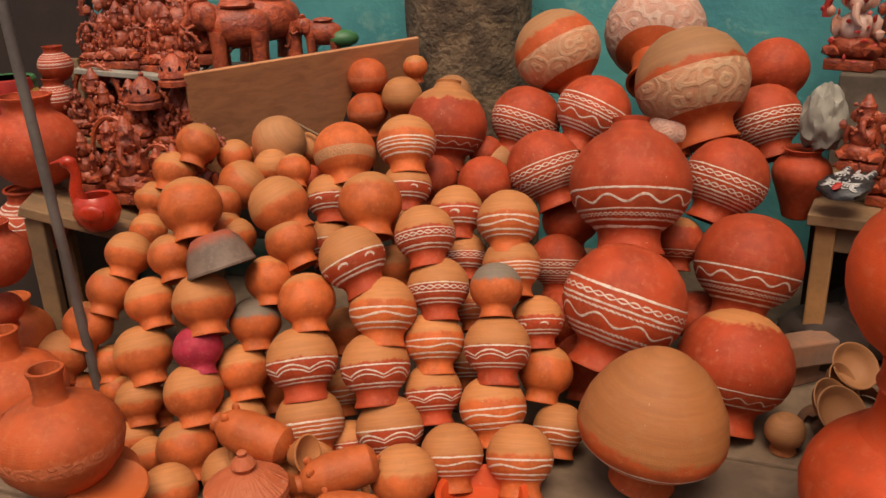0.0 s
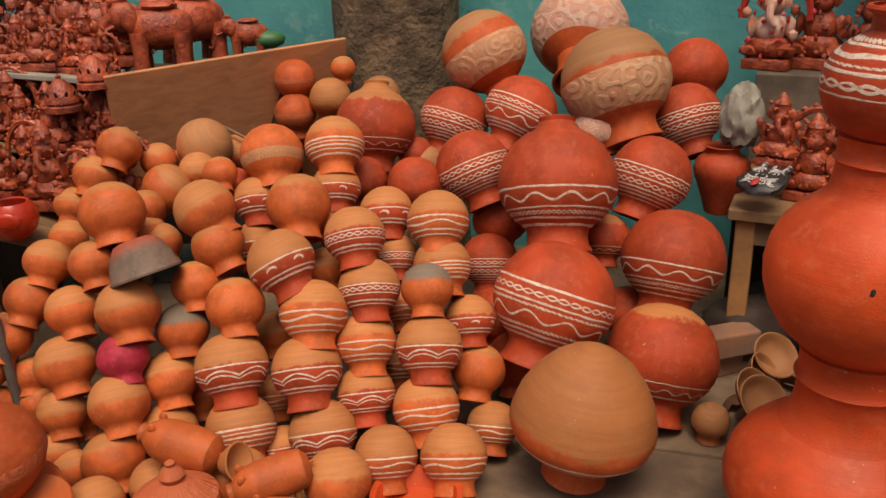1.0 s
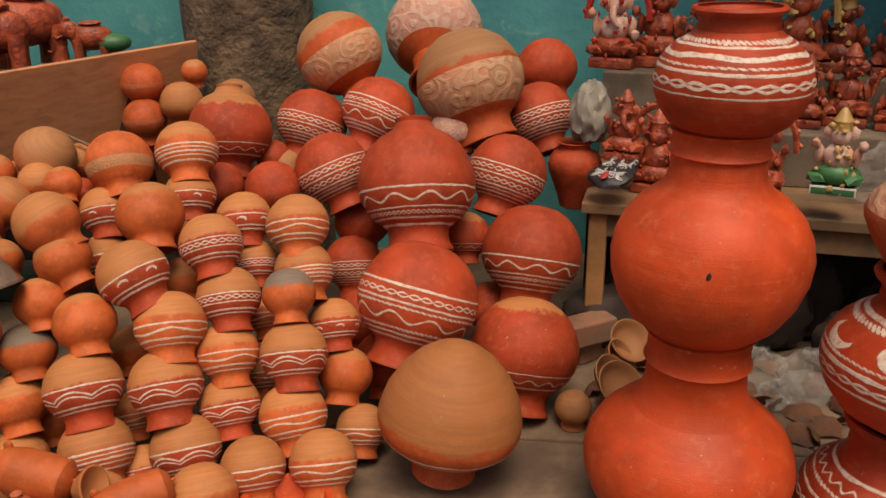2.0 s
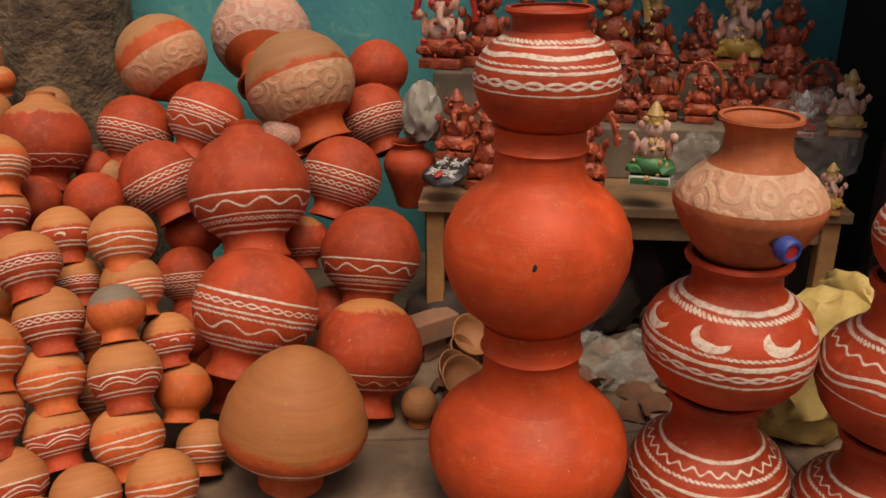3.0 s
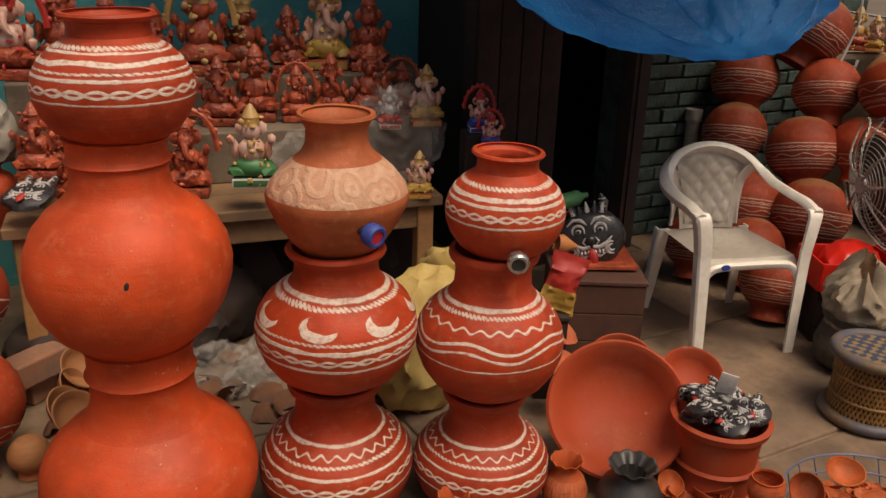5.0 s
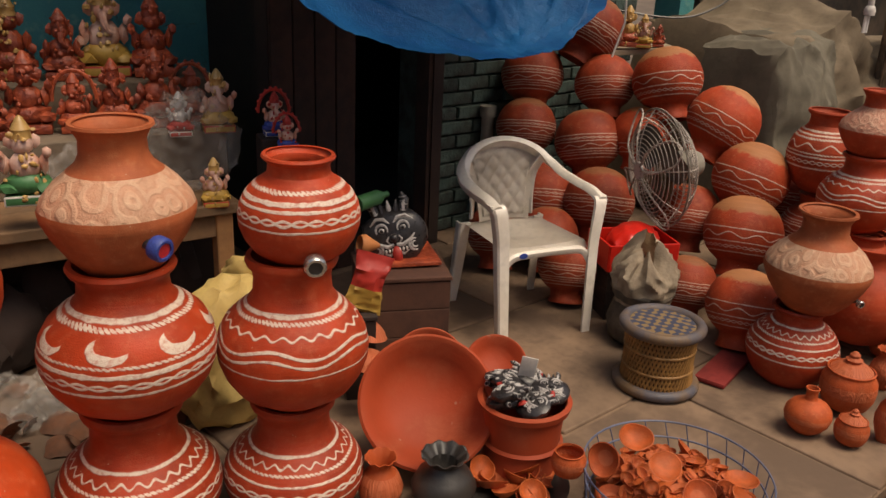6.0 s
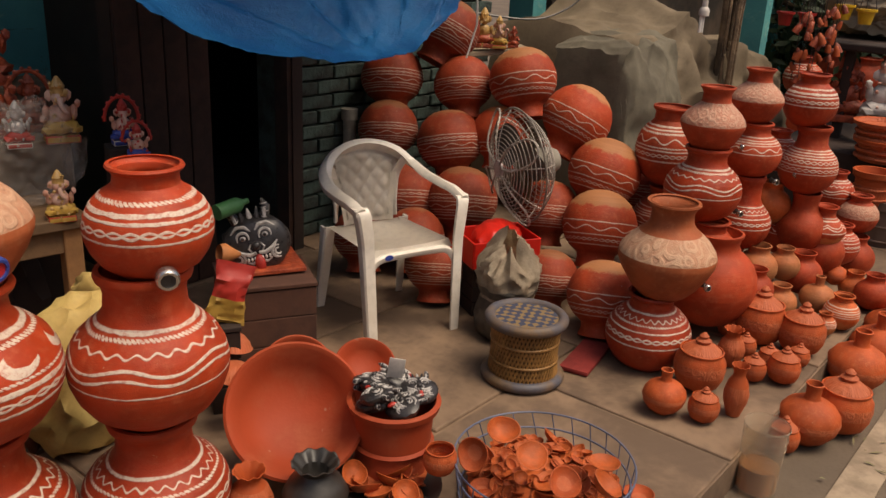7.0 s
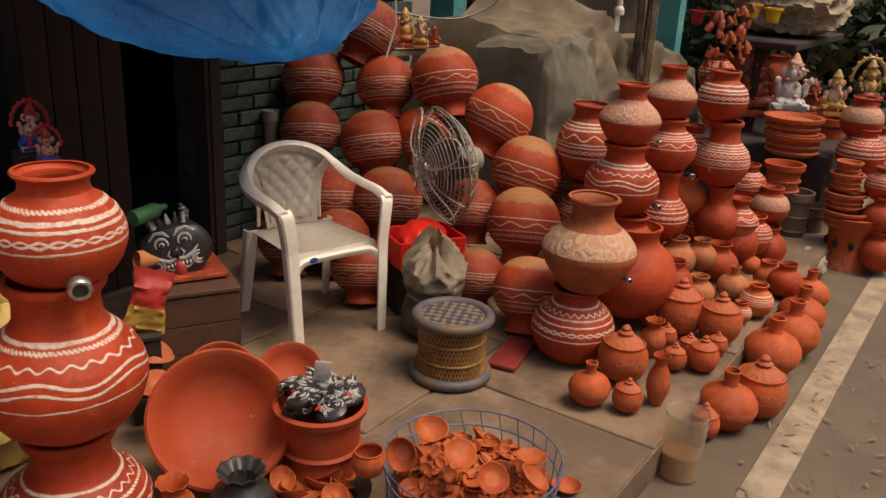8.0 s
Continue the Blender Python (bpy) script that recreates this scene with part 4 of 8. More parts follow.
# ---- the heap of dark red pots behind the chair ----
pot("clay_pot", "matka", "pile_wave", (3.629, 0.431, 0.19), 0.157, (-0.307, -0.034, -0.951), "red pot with white wavy rings in the heap behind a chair", "heap of dark red pots")
pot("clay_pot", "matka", "pile_red", (3.793, 0.701, 0.164), 0.135, (-0.304, -0.055, -0.951), "dark red pot with white rings in the heap behind a chair", "heap of dark red pots")
pot("clay_pot", "matka", "pile_red", (3.685, 1.211, 0.174), 0.143, (-0.293, -0.098, -0.951), "dark red pot with white rings in the heap behind a chair", "heap of dark red pots")
pot("clay_pot", "matka", "pile_red", (3.752, 0.946, 0.158), 0.130, (-0.3, -0.076, -0.951), "dark red pot with white rings in the heap behind a chair", "heap of dark red pots")
pot("clay_pot", "matka", "pile_wave", (4.08, 0.535, 0.359), 0.176, (-0.307, -0.038, -0.951), "red pot with white wavy rings in the heap behind a chair", "heap of dark red pots")
pot("clay_pot", "matka", "pile_red", (4.197, 0.812, 0.364), 0.155, (-0.303, -0.058, -0.951), "dark red pot with white rings in the heap behind a chair", "heap of dark red pots")
pot("clay_pot", "matka", "pile_red", (4.284, 1.277, 0.325), 0.183, (-0.296, -0.089, -0.951), "dark red pot with white rings in the heap behind a chair", "heap of dark red pots")
pot("clay_pot", "matka", "pile_red", (4.283, 1.592, 0.311), 0.183, (-0.289, -0.11, -0.951), "dark red pot with white rings in the heap behind a chair", "heap of dark red pots")
pot("clay_pot", "matka", "pile_red", (3.896, 1.666, 0.186), 0.154, (-0.283, -0.125, -0.951), "dark red pot with white rings in the heap behind a chair", "heap of dark red pots")
pot("clay_pot", "matka", "pile_wave", (4.289, 0.56, 0.558), 0.179, (-0.321, 0.213, -0.923), "red pot with white wavy rings in the heap behind a chair", "heap of dark red pots")
pot("clay_pot", "matka", "pile_wave", (4.464, 0.747, 0.779), 0.176, (-0.329, 0.368, -0.87), "red pot with white wavy rings in the heap behind a chair", "heap of dark red pots")
pot("clay_pot", "matka", "pile_red", (4.469, 1.424, 0.585), 0.178, (-0.248, -0.223, -0.943), "dark red pot with white rings in the heap behind a chair", "heap of dark red pots")
pot("clay_pot", "matka", "pile_red", (4.457, 1.774, 0.615), 0.165, (-0.286, -0.117, -0.951), "dark red pot with white rings in the heap behind a chair", "heap of dark red pots")
pot("clay_pot", "matka", "red_crown", (4.555, 1.167, 0.634), 0.157, (-0.299, -0.077, -0.951), "red pot with bare crown in the heap behind a chair", "heap of dark red pots")
pot("clay_pot", "matka", "pile_wave", (4.626, 1.084, 0.923), 0.180, (-0.255, -0.237, -0.938), "red pot with white wavy rings in the heap behind a chair", "heap of dark red pots")
pot("clay_pot", "matka", "pile_red", (4.662, 1.42, 0.861), 0.163, (-0.268, -0.173, -0.948), "dark red pot with white rings in the heap behind a chair", "heap of dark red pots")
pot("clay_pot", "matka", "pile_red", (4.599, 1.814, 0.876), 0.173, (-0.287, -0.116, -0.951), "dark red pot with white rings in the heap behind a chair", "heap of dark red pots")
pot("clay_pot", "matka", "pile_red", (4.732, 1.539, 1.141), 0.172, (-0.391, 0.314, -0.865), "dark red pot with white rings in the heap behind a chair", "heap of dark red pots")
pot("clay_pot", "matka", "pile_red", (3.986, 1.433, 0.188), 0.155, (-0.29, -0.107, -0.951), "dark red pot with white rings in the heap behind a chair", "heap of dark red pots")
pot("clay_pot", "matka", "pile_red", (4.584, 0.363, 0.419), 0.164, (-0.308, -0.022, -0.951), "dark red pot with white rings in the heap behind a chair", "heap of dark red pots")

# ---- more materials ----
def painted(name, colour, rough=0.5, scale=8.0):
    return plain(name, colour, tuple(c * 0.72 for c in colour), rough, scale, 0.2)


YELLOW, GREENP, REDP, BLUEP = painted("yellow paint", (0.5, 0.3, 0.06)), painted("green paint", (0.045, 0.16, 0.055)), painted("red paint", (0.45, 0.03, 0.02)), painted("blue paint", (0.03, 0.06, 0.3))
GOLD = painted("gold paint", (0.5, 0.3, 0.1), 0.35)
WHITEP = painted("white paint", (0.6, 0.55, 0.5))
GREYP = painted("grey plaster", (0.3, 0.27, 0.22), 0.8)
SHINY_RED = painted("shiny red glaze", (0.5, 0.035, 0.012), 0.28)
IRON = plain("grey painted iron pole", (0.2, 0.17, 0.15), (0.13, 0.11, 0.1), 0.5, 5.0, 0.2, metal=0.4)
SILVER = plain("silver foil paint", (0.55, 0.52, 0.49), (0.36, 0.33, 0.31), 0.35, 12.0, 0.4, metal=0.15)
INK = plain("black paint", (0.02, 0.018, 0.018), (0.035, 0.03, 0.03), 0.3, 8.0, 0.2)
SACK = plain("yellow woven sack", (0.5, 0.36, 0.12), (0.4, 0.26, 0.08), 0.7, 4.0, 0.4)
FILM = Nodes("clear plastic film", 0.1)
FILM.bsdf.inputs["Transmission Weight"].default_value = 0.0
FILM.bsdf.inputs["Alpha"].default_value = 0.12
FILM.bump(FILM.noise(9.0, 4.0), 0.9, 0.03)
FILM = FILM.done((0.55, 0.5, 0.45))


def plank(name, a, b, depth, thick, material, label, category, back=None, kind=""):
    """A board from a to b along its front top edge, going back and down."""
    a, b = Vector(a), Vector(b)
    x = (b - a).normalized()
    y = Vector(back) if back else Vector((-x.y, x.x, 0))
    y = (y - x * y.dot(x)).normalized()
    z = x.cross(y)
    bm = bmesh.new()
    box(bm, ((b - a).length, depth, thick), None, min(thick, depth) * 0.15)
    mid = (a + b) / 2 + y * depth / 2 - z * thick
    m = Matrix((x, y, z)).transposed().to_4x4()
    m.translation = mid
    return solo(name, bm, material, m, label, category, kind=kind, smooth=False)


def boarded_box(at, size, turn, material, label):
    """A box nailed up from boards: four corner battens, boards all round, a top."""
    w, d, h = size
    ob = thing("wooden_box", label, "box", pose(at[0], at[1], 0, 0, 0, turn), "boarded boxes")
    n = 3
    for i in range(n):
        z = (h - 0.018) * i / n
        hh = (h - 0.018) / n - 0.004
        for nm, sz, o in (("board", (w, 0.014, hh), (0, -d / 2 + 0.007, z)), ("board", (w, 0.014, hh), (0, d / 2 - 0.007, z)), ("board", (0.014, d - 0.03, hh), (-w / 2 + 0.007, 0, z)), ("board", (0.014, d - 0.03, hh), (w / 2 - 0.007, 0, z))):
            bm = bmesh.new()
            box(bm, sz, Matrix.Translation(o), 0.002)
            part(nm, bm, material, ob, smooth=False)
    bm = bmesh.new()
    box(bm, (w + 0.01, d + 0.01, 0.016), Matrix.Translation((0, 0, h - 0.017)), 0.003)
    part("box_top", bm, material, ob, smooth=False)
    return ob


def figurine(at, h, seed, label, style="terracotta", halo=False, turn=0.0, group="moulded figures"):
    """A small seated moulded figure on a base: one mesh of rounded lumps."""
    rnd = random.Random(seed)
    bm = bmesh.new()
    marks = []

    def mark(i):
        marks.append((len(bm.faces), i))

    box(bm, (0.5, 0.36, 0.12), None, 0.02)
    mark(2)
    blob(bm, (0, 0, 0.24), (0.27, 0.19, 0.14), 2, 0.25, seed)
    for s in (-1, 1):
        blob(bm, (0.19 * s, -0.08, 0.2), (0.13, 0.12, 0.08), 1, 0.3, seed + s)
    mark(1)
    blob(bm, (0, 0, 0.43), (0.18, 0.15, 0.18), 2, 0.2, seed + 2)
    for s in (-1, 1):
        blob(bm, (0.2 * s, -0.04, 0.46), (0.06, 0.07, 0.13), 1, 0.3, seed + 4 * s)
        blob(bm, (0.25 * s, -0.1, 0.6 if rnd.random() < 0.6 else 0.38), (0.055, 0.05, 0.07), 1, 0.3, seed + 5 * s)
        blob(bm, (0.13 * s, 0.0, 0.72), (0.07, 0.03, 0.09), 1, 0.2, seed)
    blob(bm, (0, -0.02, 0.69), (0.12, 0.12, 0.12), 2, 0.15, seed + 3)
    if seed % 3 == 0 or style == "painted":
        tube(bm, [(0, -0.13, 0.68), (0.01, -0.18, 0.58), (0.05, -0.18, 0.5), (0.09, -0.16, 0.47)], [0.045, 0.04, 0.032, 0.022], 8)
    mark(0)
    lathe(bm, [(0.12, 0.76), (0.1, 0.83), (0.11, 0.86), (0.06, 0.95), (0.03, 1.0), (0.0, 1.02)], 12)
    for i in range(24):
        z = rnd.uniform(0.02, 0.92)
        w = 0.26 * (1.05 - 0.62 * z)
        x = rnd.uniform(-w, w)
        blob(bm, (x, -0.19 + 0.35 * abs(x) + 0.05 * z, z), (rnd.uniform(0.015, 0.045), 0.028, rnd.uniform(0.015, 0.05)), 1, 0.3, seed + i)
    mark(3)
    if halo:
        n = 20
        outer = [(0.36 * math.cos(math.pi * i / n), 0.1, 0.52 + 0.52 * math.sin(math.pi * i / n)) for i in range(n + 1)]
        tube(bm, outer, 0.04, 6)
        for i in range(1, n, 2):
            p = outer[i]
            blob(bm, (p[0] * 1.08, 0.1, 0.52 + (p[2] - 0.52) * 1.08), (0.04, 0.03, 0.04), 1)
        bm.faces.ensure_lookup_table()
        mark(3)
    looks = {"terracotta": (TERRA, TERRA, TERRA, TERRA), "painted": (PALE, YELLOW, REDP, GOLD), "silver": (SILVER, REDP, WHITEP, SILVER),
             "green": (PALE, GREENP, WHITEP, GOLD), "gold": (GOLD, TERRA, TERRA, GOLD), "bearded": (PALE, TERRA, TERRA, REDP), "plaster": (WHITEP, WHITEP, WHITEP, PALE),
             "crowned": (TERRA, TERRA, TERRA, GOLD), "arched": (PALE, BLUEP, WHITEP, REDP)}[style]
    for v in bm.verts:
        v.co *= h
    start = 0
    bm.faces.ensure_lookup_table()
    for end, i in marks:
        for k in range(start, end):
            bm.faces[k].material_index = i
        start = end
    ob = solo("figurine", bm, looks[0], Matrix.Translation(at) @ Matrix.Rotation(radians(turn), 4, "Z"), label, "figurine", group)
    for mm in looks[1:]:
        ob.data.materials.append(mm)
    return ob


def elephant(at, h, turn, label="moulded red terracotta elephant on the shelf"):
    """A standing moulded elephant, one mesh."""
    bm = bmesh.new()
    blob(bm, (0, 0, 0.6), (0.5, 0.3, 0.32), 3, 0.06, at[0])
    blob(bm, (0.5, 0, 0.78), (0.22, 0.2, 0.23), 2, 0.1, at[1])
    for s in (-1, 1):
        blob(bm, (0.4, 0.2 * s, 0.76), (0.13, 0.05, 0.19), 2, 0.1)
        tube(bm, [(0.62, 0.09 * s, 0.66), (0.76, 0.1 * s, 0.6), (0.84, 0.1 * s, 0.68)], [0.035, 0.03, 0.012], 7)
        for x in (-0.3, 0.3):
            tube(bm, [(x, 0.16 * s, 0.55), (x, 0.17 * s, 0.2), (x + 0.01, 0.17 * s, 0.0)], [0.14, 0.11, 0.12], 10)
    tube(bm, [(0.64, 0, 0.78), (0.8, 0, 0.62), (0.84, 0, 0.4), (0.92, 0, 0.26), (1.02, 0, 0.3)], [0.12, 0.09, 0.07, 0.05, 0.04], 9)
    for i in range(9):
        a = math.pi * i / 8
        tube(bm, [(-0.12 + 0.035 * i - 0.02, -0.33 * math.sin(a) - 0.0, 0.6 + 0.35 * math.cos(a)), (-0.09 + 0.035 * i, -0.33 * math.sin(a), 0.6 + 0.35 * math.cos(a))], 0.03, 5)
    blob(bm, (-0.02, 0, 0.92), (0.28, 0.24, 0.07), 2, 0.1)
    blob(bm, (0.5, 0, 1.02), (0.1, 0.09, 0.08), 1, 0.2)
    for v in bm.verts:
        v.co *= h
    return solo("elephant_statue", bm, TERRA, Matrix.Translation(at) @ Matrix.Rotation(radians(turn), 4, "Z"), label, "statue", "terracotta elephants")


# ---- the stall at the foot of the teal wall, with its board, shelves and figures ----
board_a, board_b = Vector((-0.949, 3.417, 1.049)), Vector((-0.077, 3.835, 1.104))
plank("plywood_board", board_a, board_b, 0.62, 0.02, PLY, "worn brown plywood board leaning behind the pots", "board", back=(0.02, 0.28, -1.0))
sh1a, sh1b = Vector((-1.377, 3.48, 1.071)), Vector((-0.945, 3.517, 1.011))
plank("shelf_board", sh1a, sh1b, 0.5, 0.02, GREYP, "pale edged upper display shelf", "shelf")
sh2a, sh2b = Vector((-1.4, 3.372, 0.839)), Vector((-0.945, 3.402, 0.716))
plank("shelf_board", sh2a, sh2b, 0.45, 0.025, WOOD, "dark wooden lower display shelf", "shelf")
for p in (sh1a, sh1b):
    bm = bmesh.new()
    box(bm, (0.04, 0.04, p.z + 0.004 - 0.02), None, 0.004)
    d = (p - Vector((0, 0, p.z))).normalized() * 0.44
    solo("shelf_post", bm, WOOD, Matrix.Translation((p.x + d.x, p.y + d.y, -0.0)), "rough wooden post holding the display shelves", "post")
TL = "moulded red terracotta figure on the shelf"
for k in range(7):
    p = sh1a.lerp(sh1b, 0.08 + 0.14 * k) + Vector((0, 0.1, 0.002))
    figurine(p, 0.15 + 0.05 * ((k * 7) % 3), 11 + k, TL, halo=k % 3 == 0, turn=-10 + 7 * (k % 4))
for k in range(6):
    p = sh1a.lerp(sh1b, 0.1 + 0.15 * k) + Vector((0, 0.34, 0.002))
    figurine(p, 0.32 + 0.05 * (k % 2), 31 + k, TL, halo=k % 2 == 0, turn=8 - 6 * (k % 3))
elephant(Vector((-0.806, 3.793, 1.01)), 0.27, 186)
elephant(Vector((-1.024, 3.864, 1.021)), 0.28, 196)
elephant(Vector((-0.727, 4.035, 0.999)), 0.3, 215)
bm = bmesh.new()
box(bm, (1.5, 0.5, 0.72), None, 0.01)
c = Vector((-0.866, 4.052, 0.961))
solo("display_bench", bm, DARKWOOD, pose(c.x - 0.15, c.y + 0.05, c.z - 0.728, 0, 0, -10), "dark wooden display bench behind the board", "bench", smooth=False)
for k in range(9):
    p = sh2a.lerp(sh2b, 0.07 + 0.11 * k) + Vector((0, 0.06 + 0.05 * (k % 2), 0.002))
    figurine(p, 0.17 + 0.04 * ((k * 5) % 3), 51 + k, TL, halo=k % 4 == 1, turn=-12 + 8 * (k % 4))
for k in range(5):
    p = sh2a.lerp(sh2b, 0.12 + 0.18 * k) + Vector((0, 0.3, 0.002))
    figurine(p, 0.26, 71 + k, TL, halo=k % 2 == 0)
# small pierced lamps on the shelf

def lamp_dome(at, r):
    ob = thing("pierced_lamp", "domed terracotta lamp with pierced sides", "lamp", Matrix.Translation(at), "pierced lamps")
    bm = bmesh.new()
    lathe(bm, [(0.0, 0.0), (r, 0.0), (r, r * 0.3), (r * 0.85, r * 0.4), (r * 0.85, r * 0.5), (0.0, r * 0.5)], 24)
    part("base", bm, TERRA, ob)
    bm = bmesh.new()
    lathe(bm, [(r * 0.95, r * 0.5), (r * 0.9, r * 0.8), (r * 0.7, r * 1.3), (r * 0.3, r * 1.7), (r * 0.12, r * 1.8), (r * 0.16, r * 1.95), (0.0, r * 2.1)], 24)
    part("dome", bm, TERRA, ob)
    # piercings are solid near-black lumps: the hollow's dark is in the colour
    for i in range(10):
        a = 2 * math.pi * i / 10
        bm = bmesh.new()
        blob(bm, (0, 0, 0), (r * 0.1, r * 0.05, r * 0.3), 1, m=Matrix.Rotation(a, 4, "Z") @ Matrix.Translation((0, -r * 0.84, r * 0.95)) @ Matrix.Rotation(0.35, 4, "X"))
        part("opening", bm, BLACK, ob)


lamp_dome(Vector((-1.106, 3.419, 0.927)), 0.065)
lamp_dome(Vector((-0.988, 3.45, 1.002)), 0.065)
# painted elephant on the board's far side
elephant(Vector((-0.492, 4.023, 1.008)), 0.17, 180, "painted terracotta elephant with green saddle cloth")
bm = bmesh.new()
blob(bm, (0, 0, 0), (0.075, 0.06, 0.04), 2, 0.05)
solo("saddle_cloth", bm, GREENP, Matrix.Translation((-0.409, 4.022, 1.083)), "green painted saddle cloth on an elephant figure", "cloth")

# dark board added behind the drums in place of the stall's shadowed interior
bm = bmesh.new()
box(bm, (1.5, 0.06, 2.2), None, 0.01)
c = Vector((-1.879, 4.071, 0.999))
solo("stall_screen", bm, DARKWOOD, pose(c.x - 0.3, c.y, -0.01, 0, 0, -12), "dark board standing in for the shadowed stall interior", "screen", smooth=False)
# low bench at the edge with red glazed bird pots
bench_a, bench_b = Vector((-1.346, 2.802, 0.743)), Vector((-0.86, 2.884, 0.55))
low = thing("low_bench", "weathered grey-brown wooden bench holding clay figures", "bench")
x = (bench_b - bench_a).normalized()
for k in range(3):
    bm = bmesh.new()
    y = Vector((-x.y, x.x, 0)).normalized()
    z = x.cross(y)
    box(bm, ((bench_b - bench_a).length, 0.135, 0.035), None, 0.005)
    m = Matrix((x, y, z)).transposed().to_4x4()
    m.translation = (bench_a + bench_b) / 2 + y * (0.07 + 0.14 * k) - z * 0.035
    part("plank", bm, WOOD, low, smooth=False).matrix_local = m
for s in (0.06, 0.9):
    for w in (0.05, 0.35):
        p = bench_a.lerp(bench_b, s) + Vector((-x.y, x.x, 0)) * w
        bm = bmesh.new()
        box(bm, (0.06, 0.05, p.z - 0.04), None, 0.006)
        part("leg", bm, WOOD, low, smooth=False).matrix_local = Matrix.Translation((p.x, p.y, 0))


def bird_pot(at, r, turn):
    """A glazed bird-shaped planter: open body, neck, head with beak, tail and wing."""
    ob = thing("bird_planter", "shiny red glazed bird-shaped clay planter", "planter", Matrix.Translation(at) @ Matrix.Rotation(radians(turn), 4, "Z"))
    bm = bmesh.new()
    lathe(bm, [(0, 0), (r * 0.5, 0), (r * 0.85, r * 0.35), (r, r * 0.8), (r * 0.9, r * 1.3), (r * 0.7, r * 1.55), (r * 0.6, r * 1.5), (r * 0.8, r * 0.8), (0, r * 0.2)], 28)
    part("body", bm, SHINY_RED, ob)
    bm = bmesh.new()
    tube(bm, [(-r * 0.6, 0, r * 1.0), (-r * 0.75, 0, r * 1.8), (-r * 0.6, 0, r * 2.5), (-r * 0.75, 0, r * 2.95)], [r * 0.4, r * 0.28, r * 0.22, r * 0.26], 12)
    blob(bm, (-r * 0.85, 0, r * 3.0), (r * 0.36, r * 0.28, r * 0.28), 2)
    part("neck", bm, SHINY_RED, ob)
    bm = bmesh.new()
    tube(bm, [(-r * 1.1, 0, r * 3.05), (-r * 1.6, 0, r * 2.95)], [r * 0.14, r * 0.04], 8)
    part("beak", bm, SHINY_RED, ob)
    for s in (-1, 1):
        bm = bmesh.new()
        blob(bm, (r * 0.1, r * 0.9 * s, r * 0.95), (r * 0.55, r * 0.16, r * 0.4), 2, 0.1)
        part("wing", bm, SHINY_RED, ob)


bird_pot(Vector((-1.11, 2.827, 0.651)), 0.075, 0)
for k in range(6):
    p = bench_a.lerp(bench_b, 0.15 + 0.15 * k) + Vector((0.05, 0.25 + 0.05 * (k % 2), 0.004))
    figurine(p, 0.2 + 0.05 * (k % 3), 91 + k, "moulded red terracotta figure on the low bench", halo=k % 2 == 1, turn=-15)

# iron pole leaning at the stall's edge
bm = bmesh.new()
pole_a, pole_b = Vector((-1.146, 2.57, 1.374)), Vector((-1.112, 2.567, 0.499))
pole_d = pole_b - pole_a
tube(bm, [pole_a - pole_d * 0.3, pole_a, pole_b, pole_b - pole_d * (pole_b.z / pole_d.z)], 0.016, 10)
solo("iron_pole", bm, IRON, Matrix(), "thin grey iron pole leaning over the low bench", "pole")
pot("water_jar", "matka", "plain_red", (-1.376, 3.053, 0.872), 0.150, (0, 0, 1), "large plain red clay water jar by the bench", "loose pots")
pot("water_jar", "jar", "wave_red", (-1.443, 3.054, 0.592), 0.120, (0, 0, 1), "red clay jar with white wave under another jar", "loose pots")
pot("water_jar", "matka", "plain_red", (-1.265, 2.472, 0.694), 0.090, (0, 0, 1), "large plain red clay jar by the bench", "loose pots")
pot("clay_pot", "matka", "plain_red", (-1.295, 2.507, 0.525), 0.050, (0, 0, -1), "plain red clay pot upside down on the pavement", "loose pots")
pot("clay_pot", "matka", "jar_low", (-1.453, 3.503, 1.078), 0.065, (0, 0, 1), "small red clay pot with white rings, stacked", "small pots")
pot("clay_pot", "matka", "jar_low", (-1.464, 3.478, 0.954), 0.072, (0, 0, 1), "small red clay pot with white rings, stacked", "small pots")
pot("clay_pot", "matka", "jar_low", (-1.467, 3.451, 0.827), 0.076, (0, 0, 1), "small red clay pot with white rings, stacked", "small pots")
# gaily coloured cloth-covered drum and baskets at the far edge
for k, (p, r, h, mm) in enumerate(((Vector((-1.615, 3.394, 0.896)), 0.1, 0.16, REDP), (Vector((-1.619, 3.435, 1.006)), 0.1, 0.05, GREENP), (Vector((-1.619, 3.416, 0.963)), 0.11, 0.05, YELLOW))):
    bm = bmesh.new()
    lathe(bm, [(0, 0), (r, 0), (r * 1.06, h * 0.2), (r, h * 0.5), (r * 1.06, h * 0.8), (r, h), (0, h)], 20)
    solo("painted_drum", bm, mm, Matrix.Translation(p), "gaily painted drum with bright stripes", "drum", "painted drums")
bm = bmesh.new()
box(bm, (0.5, 0.5, 0.6), None, 0.01)
c = Vector((-1.686, 3.507, 0.795))
solo("display_box", bm, DARKWOOD, pose(c.x, c.y, 0, 0, 0, -10) @ Matrix.Diagonal((1, 1, c.z / 0.6, 1)), "dark wooden display box", "box", smooth=False)

